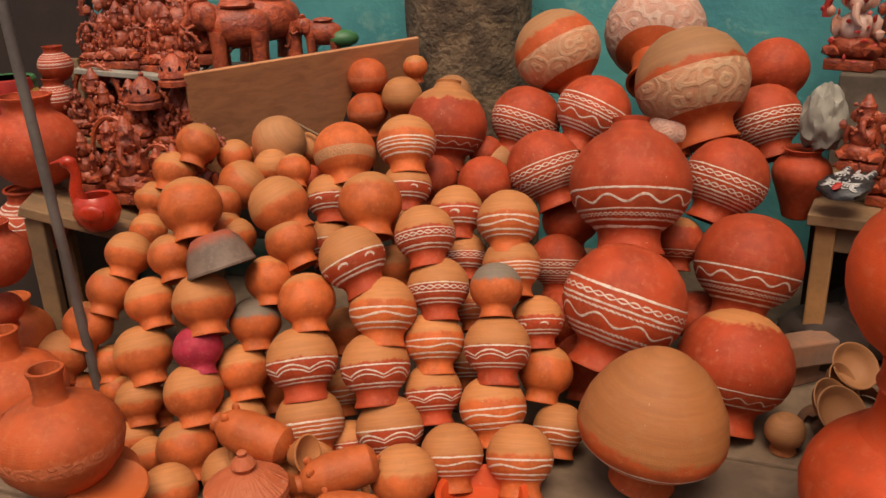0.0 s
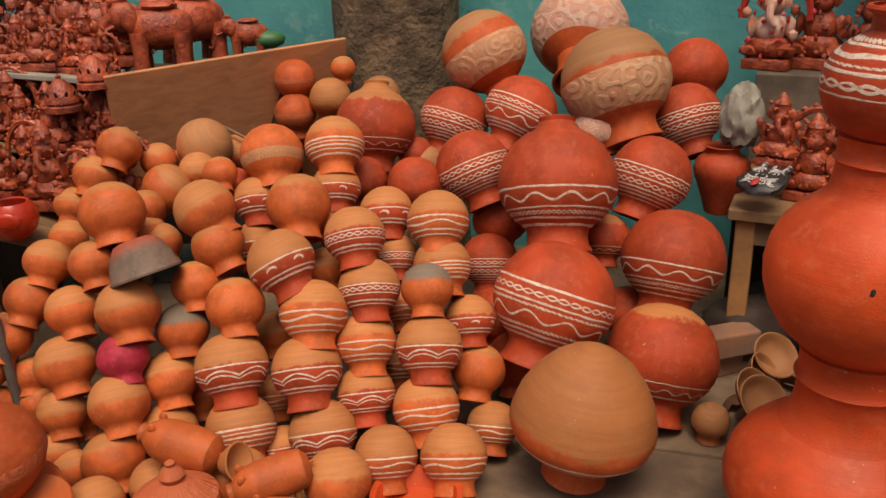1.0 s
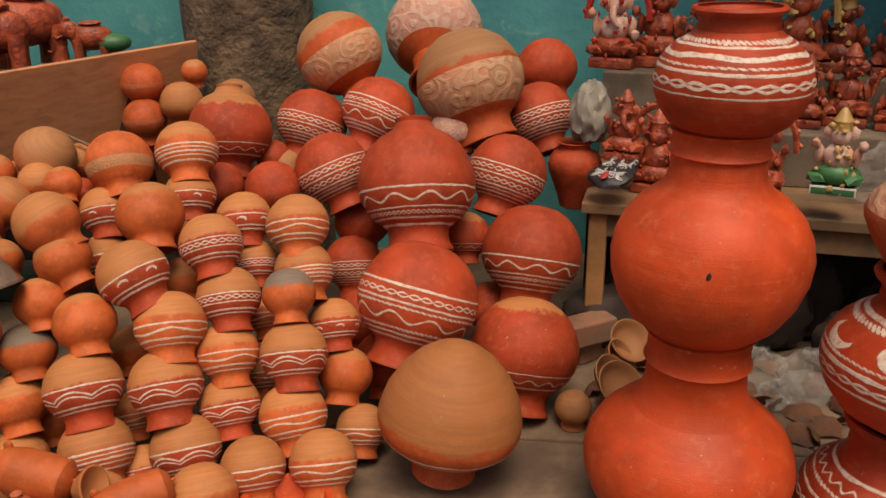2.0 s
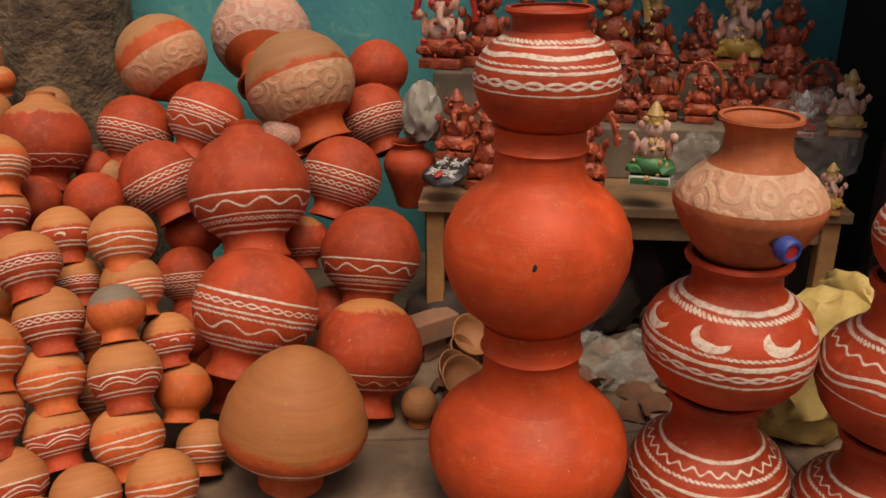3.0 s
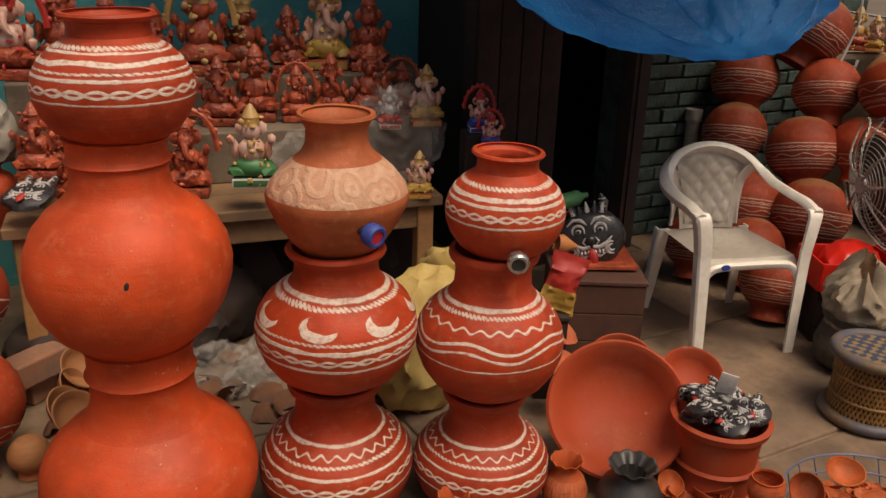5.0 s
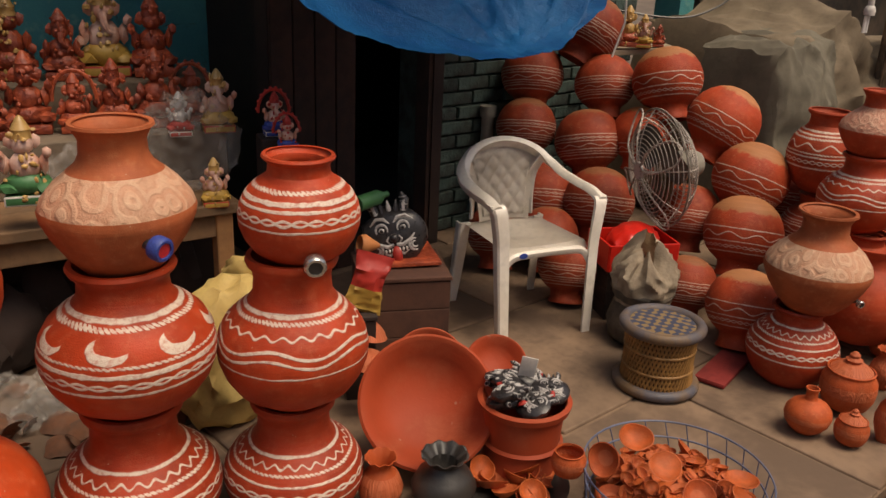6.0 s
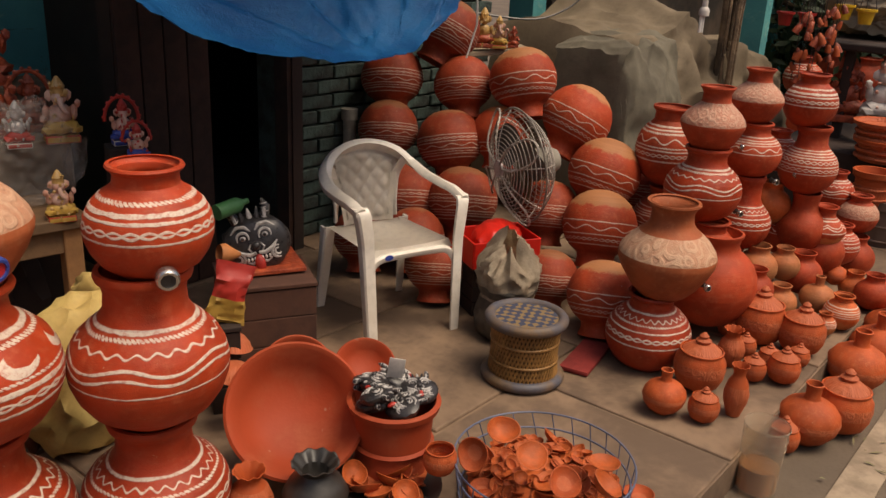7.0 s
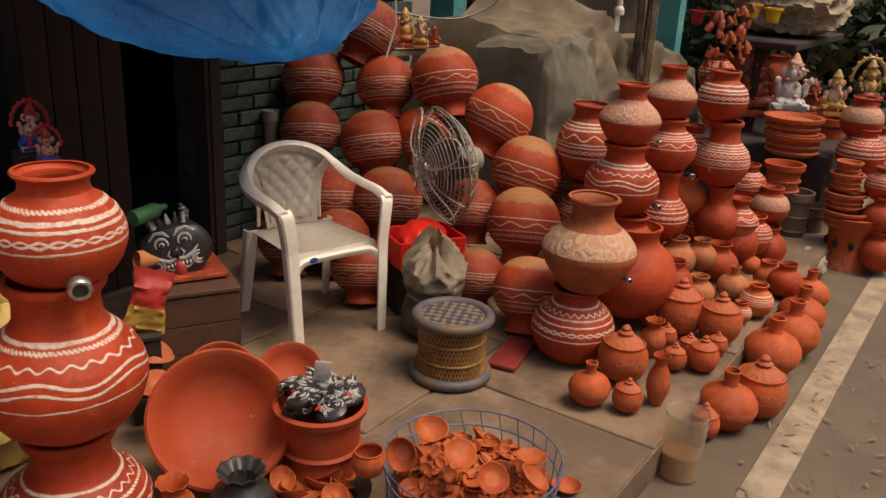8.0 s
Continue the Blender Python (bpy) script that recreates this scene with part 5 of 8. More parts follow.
# bottles, lids and money-box pigs in front of the columns
pot("clay_bottle", "surahi", "bottle", (-0.999, 2.089, 0.337), 0.161, (0, 0, 1), "large orange clay water bottle with incised leaves", "clay bottles")
pot("clay_bottle", "surahi", "bottle", (-1.246, 2.372, 0.326), 0.147, (0, 0, 1), "large orange clay water bottle with incised leaves", "clay bottles")
pot("clay_pot", "matka", "plain_orange", (-1.359, 2.64, 0.356), 0.116, (0, 0, 1), "plain orange clay pot on the pavement", "loose pots")
for k, (p, r) in enumerate(((Vector((-0.933, 2.124, 0.183)), 0.1), (Vector((-1.168, 2.173, 0.248)), 0.12), (Vector((-0.874, 2.03, 0.198)), 0.1))):
    bm = bmesh.new()
    lathe(bm, [(0, 0), (r * 0.5, 0), (r, r * 0.35), (r * 0.95, r * 0.4), (0, r * 0.12)], 30)
    solo("clay_plate", bm, MATS["plain_orange"], aim(p, (0.1, -0.2, 1), k), "shallow orange clay plate among bottles", "plate", "clay plates")


def pig_bank(at, size, turn, tip=0.0):
    ob = thing("pig_money_box", "orange clay pig money box beside the pot stacks", "money box", Matrix.Translation(at) @ Matrix.Rotation(radians(turn), 4, "Z") @ Matrix.Rotation(radians(tip), 4, "Y") @ Matrix.Scale(size, 4), "pig money boxes")
    mm = MATS["plain_orange"]
    bm = bmesh.new()
    lathe(bm, [(0, -1.0), (0.3, -0.97), (0.5, -0.8), (0.56, -0.3), (0.56, 0.3), (0.48, 0.7), (0.34, 0.9), (0.24, 1.0), (0.25, 1.12), (0, 1.12)], 28, Matrix.Rotation(radians(90), 4, "Y"))
    part("body", bm, mm, ob)
    for s in (-1, 1):
        bm = bmesh.new()
        blob(bm, (0.72, 0.26 * s, 0.42), (0.12, 0.06, 0.14), 2)
        part("ear", bm, mm, ob)
        for x in (-0.5, 0.4):
            bm = bmesh.new()
            tube(bm, [(x, 0.25 * s, -0.35), (x, 0.27 * s, -0.68)], [0.13, 0.09], 10)
            part("leg", bm, mm, ob)
    bm = bmesh.new()
    blob(bm, (-1.0, 0, 0.1), (0.1, 0.06, 0.06), 1)
    part("tail", bm, mm, ob)


pig_bank(Vector((-0.536, 2.214, 0.244)), 0.11, 160, -12)
pig_bank(Vector((-0.297, 2.132, 0.176)), 0.105, 195, 8)
pig_bank(Vector((-0.269, 2.019, 0.137)), 0.09, 170)
pot("lidded_pot", "dish", "bottle", (-0.525, 2.005, 0.159), 0.115, (0, 0, 1), "round orange clay pot with knobbed lid", "loose pots", squash=1.3)
bm = bmesh.new()
r = 0.11
lathe(bm, [(r, -0.01), (r * 0.98, 0.01), (r * 0.5, 0.05), (r * 0.24, 0.06), (r * 0.3, 0.075), (r * 0.22, 0.09), (r * 0.1, 0.1), (r * 0.12, 0.11), (0, 0.12)], 28)
solo("pot_lid", bm, MATS["bottle"], Matrix.Translation((-0.526, 2.038, 0.203)), "orange clay lid with a small knob", "lid")
bm = bmesh.new()
lathe(bm, [(0, 0), (0.06, 0.0), (0.1, 0.03), (0.122, 0.08), (0.128, 0.085), (0.112, 0.08), (0.09, 0.035), (0, 0.012)], 36)
solo("clay_bowl", bm, MATS["glow_orange"], Matrix.Translation(Vector((0.082, 2.172, 0)) + Vector((0, -0.03, 0.002))), "bright orange clay bowl on the pavement", "bowl")
bm = bmesh.new()
lathe(bm, [(0, 0), (0.03, 0.0), (0.055, 0.05), (0.05, 0.052), (0, 0.01)], 24)
solo("clay_cup", bm, MATS["plain_two_tone"], aim((-0.427, 2.185, 0.198), (0.8, -0.4, 0.3)), "small tan clay cup lying by the pigs", "cup")
# stick lying across the pots
bm = bmesh.new()
tube(bm, [(-0.575, 3.323, 0.894), (-0.44, 3.278, 0.827)], 0.006, 6)
solo("stick", bm, WOOD, Matrix(), "thin pale wooden stick on the heap", "stick")

# ---- display table with painted figures ----
tab_a, tab_b = Vector((1.209, 2.864, 0.655)), Vector((2.534, 2.119, 0.548))
tab_a.z = tab_b.z = (tab_a.z + tab_b.z) / 2
tx = (tab_b - tab_a).normalized()
ty = Vector((-tx.y, tx.x, 0))
table = thing("display_table", "rough wooden plank table with painted figures", "table")
TABLE_M = Matrix((tx, ty, Vector((0, 0, 1)))).transposed().to_4x4()
span = (tab_b - tab_a).length
LEGWOOD = plain("orange-brown sawn post", (0.4, 0.19, 0.07), (0.27, 0.13, 0.05), 0.75, 5.0, 0.4)
for k in range(4):
    n = 3
    for i in range(n):
        bm = bmesh.new()
        box(bm, (span / n - 0.004, 0.21, 0.04), None, 0.005)
        m = TABLE_M.copy()
        m.translation = tab_a + tx * span * (i + 0.5) / n + ty * (0.107 + 0.215 * k) - Vector((0, 0, 0.04))
        part("plank", bm, WOOD, table, smooth=False).matrix_local = m
for s in (0.04, 0.96):
    for w in (0.06, 0.78):
        p = tab_a + tx * span * s + ty * w
        bm = bmesh.new()
        box(bm, (0.065, 0.065, tab_a.z - 0.042), None, 0.006)
        m = TABLE_M.copy()
        m.translation = (p.x, p.y, 0.0)
        part("leg", bm, LEGWOOD, table, smooth=False).matrix_local = m
bm = bmesh.new()
box(bm, (span * 0.94, 0.025, 0.09), None, 0.004)
m = TABLE_M.copy()
m.translation = tab_a + tx * span * 0.5 + ty * 0.05 - Vector((0, 0, 0.134))
part("rail", bm, WOOD, table, smooth=False).matrix_local = m


# dark panel added below the table top, standing in for the shade there
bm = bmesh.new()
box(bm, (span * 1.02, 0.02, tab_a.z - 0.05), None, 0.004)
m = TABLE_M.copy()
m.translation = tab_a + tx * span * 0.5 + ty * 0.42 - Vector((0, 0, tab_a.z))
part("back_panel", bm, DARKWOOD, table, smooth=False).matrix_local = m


REDWOOD_DARK = plain("dark cloth-draped boards", (0.17, 0.125, 0.085), (0.09, 0.065, 0.045), 0.85, 6.0, 0.5)


def step(name, along0, along1, back, height, depth, label):
    """A raised display step on the table."""
    bm = bmesh.new()
    box(bm, (span * (along1 - along0), depth, height), None, 0.006)
    m = TABLE_M.copy()
    m.translation = tab_a + tx * span * (along0 + along1) / 2 + ty * (back + depth / 2)
    solo(name, bm, REDWOOD_DARK, m, label, "shelf", smooth=False)


step("display_step", 0.22, 1.05, 0.36, 0.2, 0.25, "grey cloth-covered lower step of the display")
step("display_step", 0.0, 1.1, 0.62, 0.36, 0.3, "dark wooden upper step of the display")


def on(along, back, height=0.0):
    return tab_a + tx * span * along + ty * back + Vector((0, 0, height + 0.002))


FACE = -40
figurine((1.4, 2.943, 0.726), 0.25, 201, "moulded red terracotta elephant-headed figure on the table", turn=FACE)
figurine(on(0.16, 0.2), 0.3, 202, "moulded red terracotta figure on the table", turn=FACE, halo=True)
figurine(on(0.27, 0.22), 0.27, 203, "moulded red terracotta figure on the table", turn=FACE)
figurine(on(0.4, 0.24), 0.3, 204, "moulded brown terracotta figure on the table", turn=FACE, halo=True)
for k in range(9):
    figurine(on(0.02 + 0.115 * k, 0.74 + 0.06 * (k % 2), 0.36), 0.36 if k == 0 else 0.27 + 0.05 * ((k * 5) % 3), 210 + k, "large moulded figure on the back step",
             ("bearded", "terracotta", "terracotta", "terracotta", "crowned", "crowned", "terracotta", "painted", "terracotta")[k], k in (0, 4), FACE)
for k in range(10):
    figurine(on(0.1 + 0.1 * k, 0.5 + 0.05 * (k % 2), 0.2 if k > 1 else 0.0), 0.22 + 0.04 * (k % 3), 230 + k, "dark red moulded figure on the display step", "terracotta", k % 3 == 0, FACE)
figurine((1.925, 2.479, 0.692), 0.28, 251, "painted figure with green robe wrapped in film", "green", False, FACE)
figurine((2.716, 2.38, 0.803), 0.24, 252, "pink and yellow painted elephant-headed figure", "painted", False, FACE)
figurine((2.616, 2.486, 0.788), 0.17, 253, "silver painted figure in red dress", "silver", False, FACE)
figurine((2.467, 2.188, 0.593), 0.18, 254, "small painted figure in yellow and green", "painted", False, FACE)
figurine((2.811, 2.179, 0.797), 0.17, 255, "painted figure with coloured arch wrapped in film", "arched", True, FACE)
figurine((2.751, 2.073, 0.758), 0.14, 256, "painted figure with red arch wrapped in film", "arched", True, FACE)


for p, w in ((Vector((2.811, 2.179, 0.797)), 0.13), (Vector((2.751, 2.073, 0.758)), 0.1)):
    bm = bmesh.new()
    box(bm, (w, w, p.z - 0.003), None, 0.006)
    solo("figure_stand", bm, DARKWOOD, pose(p.x, p.y, 0, 0, 0, FACE), "narrow dark wooden stand under a figure", "stand", "figure stands", smooth=False)


def crumpled(name, at, size, material, label, category, seed, rough=0.5, sub=4, sharp=3.0, group=""):
    """A crumpled sheet or bag: a lump folded by ridged noise."""
    bm = bmesh.new()
    g = bmesh.ops.create_icosphere(bm, subdivisions=sub, radius=1.0)
    off = Vector((seed, seed * 1.3, -seed))
    for v in bm.verts:
        n = v.co.copy()
        k = 1 + rough * (0.6 - abs(noise.noise(n * sharp * 0.6 + off))) + 0.4 * rough * (0.5 - abs(noise.noise(n * sharp * 1.7 + off)))
        k += 0.05 * rough * noise.noise(n * sharp * 4 + off)
        v.co = Vector((n.x * size[0], n.y * size[1], max(n.z, -0.75) * size[2])) * k
    low = min(v.co.z for v in bm.verts)
    for v in bm.verts:
        v.co.z -= low
    return solo(name, bm, material, Matrix.Translation(at), label, category, group, smooth=material is not FILM)


crumpled("plastic_bag", on(0.94, 0.3, 0.0), (0.14, 0.1, 0.13), FILM, "crumpled clear plastic film round figures", "plastic bag", 3.0, 0.9, 4, 5.0, "clear bags")
crumpled("plastic_bag", on(0.66, 0.2, 0.0), (0.08, 0.06, 0.08), FILM, "crumpled clear plastic film on the table", "plastic bag", 5.0, 0.9, 4, 5.0, "clear bags")
for k, (al, fw, sz) in enumerate(((0.42, 0.08, 0.075), (0.52, 0.16, 0.06), (0.56, 0.05, 0.08), (0.47, 0.2, 0.05))):
    at = tab_a + tx * span * al - ty * fw
    crumpled("plastic_bag", Vector((at.x, at.y, 0.0)), (sz, sz * 0.8, sz * 0.6), FILM, "crumpled clear plastic bag on the pavement", "plastic bag", 12.0 + k, 1.1, 4, 5.0, "clear bags")
crumpled("cloth_roll", (1.314, 3.057, 0.764), (0.05, 0.045, 0.085), GREYP, "pale grey crumpled cloth on the table", "cloth", 2.2, 0.8, 4, 2.6)
crumpled("yellow_sack", (2.155, 1.869, 0), (0.2, 0.14, 0.22), SACK, "crumpled yellow woven sack on the pavement", "sack", 7.7, 0.4)
crumpled("yellow_sack", (2.319, 1.911, 0.34), (0.04, 0.1, 0.07), SACK, "folded end of a yellow sack", "sack", 17.7, 0.45)
# wrapping coloured near-black, adding to the painted dark under the table
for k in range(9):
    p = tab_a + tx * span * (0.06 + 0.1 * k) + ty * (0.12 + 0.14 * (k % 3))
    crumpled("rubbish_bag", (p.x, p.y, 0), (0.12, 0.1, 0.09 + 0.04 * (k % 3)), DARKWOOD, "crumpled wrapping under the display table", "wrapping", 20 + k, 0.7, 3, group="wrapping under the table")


def mask(at, size, m3, label="black and silver papier-mache demon mask"):
    """A grotesque mask: face, brows, eyes, nose, horns, tongue."""
    ob = thing("demon_mask", label, "mask", Matrix.Translation(at) @ m3 @ Matrix.Scale(size, 4), "demon masks")
    bm = bmesh.new()
    blob(bm, (0, 0, 0), (0.95, 0.42, 0.85), 3, 0.16, at[0])
    part("face", bm, INK, ob)
    def skin(x, z):
        return (x, -0.42 * math.sqrt(max(0.03, 1 - (x / 0.95) ** 2 - (z / 0.85) ** 2)) - 0.015, z)

    for s in (-1, 1):
        for nm, c, sz, mt in (("eye", (0.31 * s, -0.36, 0.25), (0.09, 0.07, 0.075), SILVER), ("pupil", (0.31 * s, -0.425, 0.25), (0.05, 0.03, 0.05), INK)):
            bm = bmesh.new()
            blob(bm, c, sz, 2)
            part(nm, bm, mt, ob)
        for ex, ez, rads, a0, a1 in ((0.31, 0.25, (0.17,), -0.4, 3.5), (0.55, -0.3, (0.09, 0.17), 1.2, 5.6)):
            for rr in rads:
                bm = bmesh.new()
                pts = []
                for i in range(11):
                    a = a0 + (a1 - a0) * i / 10
                    pts.append(skin((ex + rr * math.cos(a)) * s, ez + rr * math.sin(a)))
                tube(bm, pts, [0.018 + 0.026 * math.sin(math.pi * i / 10) for i in range(11)], 6)
                part("painted_line", bm, SILVER, ob)
        bm = bmesh.new()
        tube(bm, [(0.4 * s, -0.05, 0.75), (0.52 * s, -0.08, 1.0), (0.44 * s, -0.1, 1.22)], [0.16, 0.12, 0.04], 8)
        part("horn", bm, INK, ob)
        for q in (0.85, 0.97, 1.08):
            bm = bmesh.new()
            tube(bm, [((0.47 + 0.1 * math.cos(a)) * s, -0.08 + 0.12 * math.sin(a), q) for a in [i * 0.628 for i in range(10)]], 0.018, 5, True)
            part("horn_ring", bm, SILVER, ob)
        bm = bmesh.new()
        tube(bm, [skin(0.05 * s, -0.42), skin(0.2 * s, -0.5), skin(0.36 * s, -0.42)], [0.05, 0.045, 0.02], 6)
        part("lip", bm, SILVER, ob)
    for i in range(5):
        bm = bmesh.new()
        x = -0.4 + 0.2 * i
        tube(bm, [(x, -0.12, 0.7), (x * 1.15, -0.16, 0.92), (x * 1.3, -0.12, 1.05)], [0.09, 0.06, 0.02], 7)
        part("crest", bm, INK if i % 2 else SILVER, ob)
    bm = bmesh.new()
    blob(bm, (0, -0.43, 0.0), (0.14, 0.14, 0.13), 2)
    part("nose", bm, INK, ob)
    for s in (-1, 1):
        bm = bmesh.new()
        tube(bm, [skin(0.06 * s, 0.42), skin(0.2 * s, 0.56), skin(0.42 * s, 0.58), skin(0.62 * s, 0.42)], [0.02, 0.06, 0.055, 0.02], 6)
        part("brow", bm, SILVER, ob)
        bm = bmesh.new()
        tube(bm, [skin(0.14 * s, 0.06), skin(0.22 * s, -0.06), skin(0.15 * s, -0.16)], [0.02, 0.035, 0.02], 6)
        part("nostril_line", bm, SILVER, ob)
        bm = bmesh.new()
        tube(bm, [skin(0.04 * s, -0.2), skin(0.22 * s, -0.24), skin(0.44 * s, -0.14), skin(0.6 * s, 0.02)], [0.05, 0.065, 0.055, 0.02], 6)
        part("moustache", bm, SILVER, ob)
        for q in (0.1, 0.2, 0.3):
            bm = bmesh.new()
            blob(bm, Vector(skin(q * s, -0.36)) + Vector((0, -0.03, 0)), (0.042, 0.04, 0.07), 1)
            part("tooth", bm, WHITEP, ob)
    bm = bmesh.new()
    blob(bm, (0, -0.42, -0.5), (0.15, 0.1, 0.26), 2)
    part("tongue", bm, REDP, ob)
    return ob


FRONT = Matrix.Rotation(radians(-50), 4, "Z")
mask((1.307, 2.833, 0.704), 0.092, FRONT @ Matrix.Diagonal((1.0, 1.0, 0.62, 1.0)) @ Matrix.Rotation(radians(-74), 4, "X"), "black and silver painted mask lying on the table")
mask((2.896, 1.675, 0.452), 0.135, Matrix.Rotation(radians(-62), 4, "Z") @ Matrix.Rotation(radians(-12), 4, "X") @ Matrix.Rotation(radians(-14), 4, "Y"), "black and silver demon mask on a wooden box")
c = Vector((2.833, 1.599, 0.217))
REDWOOD = plain("reddish-brown boards", (0.09, 0.035, 0.02), (0.055, 0.022, 0.014), 0.8, 5.0, 0.4)
boarded_box((c.x + 0.03, c.y + 0.03), (0.34, 0.3, 0.357), -50, REDWOOD, "dark reddish-brown wooden box under a mask")
plank("loose_board", (2.735, 1.68, 0.379), (2.918, 1.475, 0.381), 0.25, 0.015, TERRA, "thin red board on a wooden box", "board")


# taps of the water jars
def tap(jar_ob, at, out, size, material, knob_mat, label, eye=None):
    """A plastic tap on a water jar: collar, barrel, cap."""
    inv = jar_ob.matrix_world.inverted()
    base = inv @ aim(at, out, 0, size)
    body = None
    for nm, prof, mt in (("tap", [(0, -0.6), (0.55, -0.6), (0.55, -0.45), (0.34, -0.4), (0.34, 0.5), (0, 0.5)], material), ("tap_cap", [(0.3, 0.5), (0.62, 0.5), (0.66, 0.62), (0.66, 1.1), (0.56, 1.22), (0.42, 1.22), (0.4, 1.1), (0, 1.1)], knob_mat), ("tap_hole", [(0, 1.1), (0.4, 1.1), (0.4, 1.13), (0, 1.13)], eye or INK)):
        bm = bmesh.new()
        lathe(bm, prof, 20)
        o = part(nm, bm, mt, body or jar_ob, label if nm == "tap" else "")
        if body is None:
            o.matrix_local = base
            body = o


CHROME = plain("dull chrome", (0.6, 0.58, 0.55), (0.45, 0.43, 0.4), 0.25, 14.0, 0.1, metal=0.9)
tap(jar_2, Vector((1.493, 1.493, 0.879)), (-0.05, -0.95, -0.12), 0.044, INK, BLUEP, "black tap with blue cap and red button", plain("red plastic button", (0.5, 0.02, 0.03), (0.4, 0.02, 0.02), 0.4, 8.0, 0.05))
tap(jar_3, Vector((1.776, 1.248, 0.803)), (-0.72, -0.68, -0.12), 0.042, INK, CHROME, "black tap with steel cap", INK)
bm = bmesh.new()
blob(bm, (0, 0, 0), (0.008, 0.004, 0.011), 1)
solo("chip", bm, INK, Matrix.Translation((1.002, 1.697, 0.822)), "dark chip in an orange jar", "chip")

# ---- clay tubs, tilted bowls and vases before the chair ----
def tub(name, at, r, axis, label, mat_name="bowl_red", deep=0.62, group="clay bowls"):
    bm = bmesh.new()
    lathe(bm, [(0, 0), (r * 0.42, 0), (r * 0.62, r * deep * 0.2), (r * 0.88, r * deep * 0.6), (r, r * deep), (r * 1.04, r * deep * 1.04), (r * 1.0, r * deep * 1.09), (r * 0.93, r * deep * 1.02), (r * 0.8, r * deep * 0.6), (r * 0.5, r * deep * 0.2), (0, r * deep * 0.12)], 48)
    return solo(name, bm, MATS[mat_name], aim(at, axis), label, "bowl", group)


def away(at, axis, depth):
    return Vector(at) - Vector(axis).normalized() * depth


AX = (-0.62, -0.42, 0.66)
tub("clay_bowl", away((2.213, 1.147, 0.216), AX, 0.12), 0.205, AX, "wide red clay bowl tilted on its side")
tub("clay_bowl", away((2.486, 1.287, 0.191), AX, 0.08), 0.12, AX, "red clay bowl behind a wider one")
tub("clay_bowl", away((2.55, 1.068, 0.224), (-0.5, -0.3, 0.8), 0.06), 0.1, (-0.5, -0.3, 0.8), "red clay bowl leaning on a tub")
tub_ob = thing("clay_tub", "red clay tub full of black masks", "tub", Matrix.Translation((2.35, 0.884, 0)))
bm = bmesh.new()
lathe(bm, [(0, 0), (0.125, 0), (0.13, 0.015), (0.12, 0.03), (0.115, 0.1), (0.125, 0.22), (0.14, 0.225), (0.145, 0.245), (0.13, 0.25), (0.115, 0.22), (0.1, 0.03), (0, 0.02)], 40)
part("tub_body", bm, MATS["bowl_red"], tub_ob)
bm = bmesh.new()
lathe(bm, [(0.118, 0.1), (0.128, 0.108), (0.118, 0.116)], 40)
part("tub_ring", bm, MATS["bowl_red"], tub_ob)
TUBC = Vector((2.35, 0.884, 0)) + Vector((0, 0, 0.25))
for k in range(8):
    a = k * 1.3
    mask(TUBC + Vector((0.075 * math.cos(a), 0.075 * math.sin(a), -0.01 + 0.007 * k)), 0.062, Matrix.Rotation(a, 4, "Z") @ Matrix.Rotation(radians(-70), 4, "X"), "small black and silver mask in a clay tub")
bm = bmesh.new()
box(bm, (0.05, 0.003, 0.09), None, 0.001)
solo("price_card", bm, WHITEP, Matrix.Translation(TUBC + Vector((0.04, 0.02, 0.03))) @ pose(0, 0, 0, 10, 8, -70), "small blank white card stuck among masks", "card")


def vase(at, r, h, mat, label, flute=True):
    bm = bmesh.new()
    lathe(bm, [(0, 0), (r * 0.55, 0), (r * 0.6, h * 0.04), (r * 0.95, h * 0.3), (r, h * 0.45), (r * 0.8, h * 0.66), (r * 0.5, h * 0.78), (r * 0.46, h * 0.84), (r * 0.6, h * 0.95), (r * 0.72, h), (r * 0.66, h), (r * 0.4, h * 0.86), (r * 0.4, h * 0.7), (0, h * 0.3)], 48, flute=(h * 0.9, r * 0.09, 10))
    return solo("fluted_vase", bm, mat, Matrix.Translation(at), label, "vase", "fluted vases")


BLACKCLAY = plain("black fired clay", (0.035, 0.03, 0.026), (0.02, 0.018, 0.016), 0.45, 6.0, 0.4)
vase((2.046, 0.998, 0), 0.095, 0.18, BLACKCLAY, "black fired clay vase with fluted rim")
vase((1.954, 1.153, 0), 0.065, 0.17, MATS["bottle"], "orange clay vase with fluted rim")
vase((1.634, 1.299, 0), 0.06, 0.15, MATS["bottle"], "orange clay vase with fluted rim")
pot("clay_pot", "dish", "bottle", (2.261, 0.701, 0.135), 0.051, (0, 0, 1), "small round orange clay pot with open mouth", "loose pots", squash=1.8)
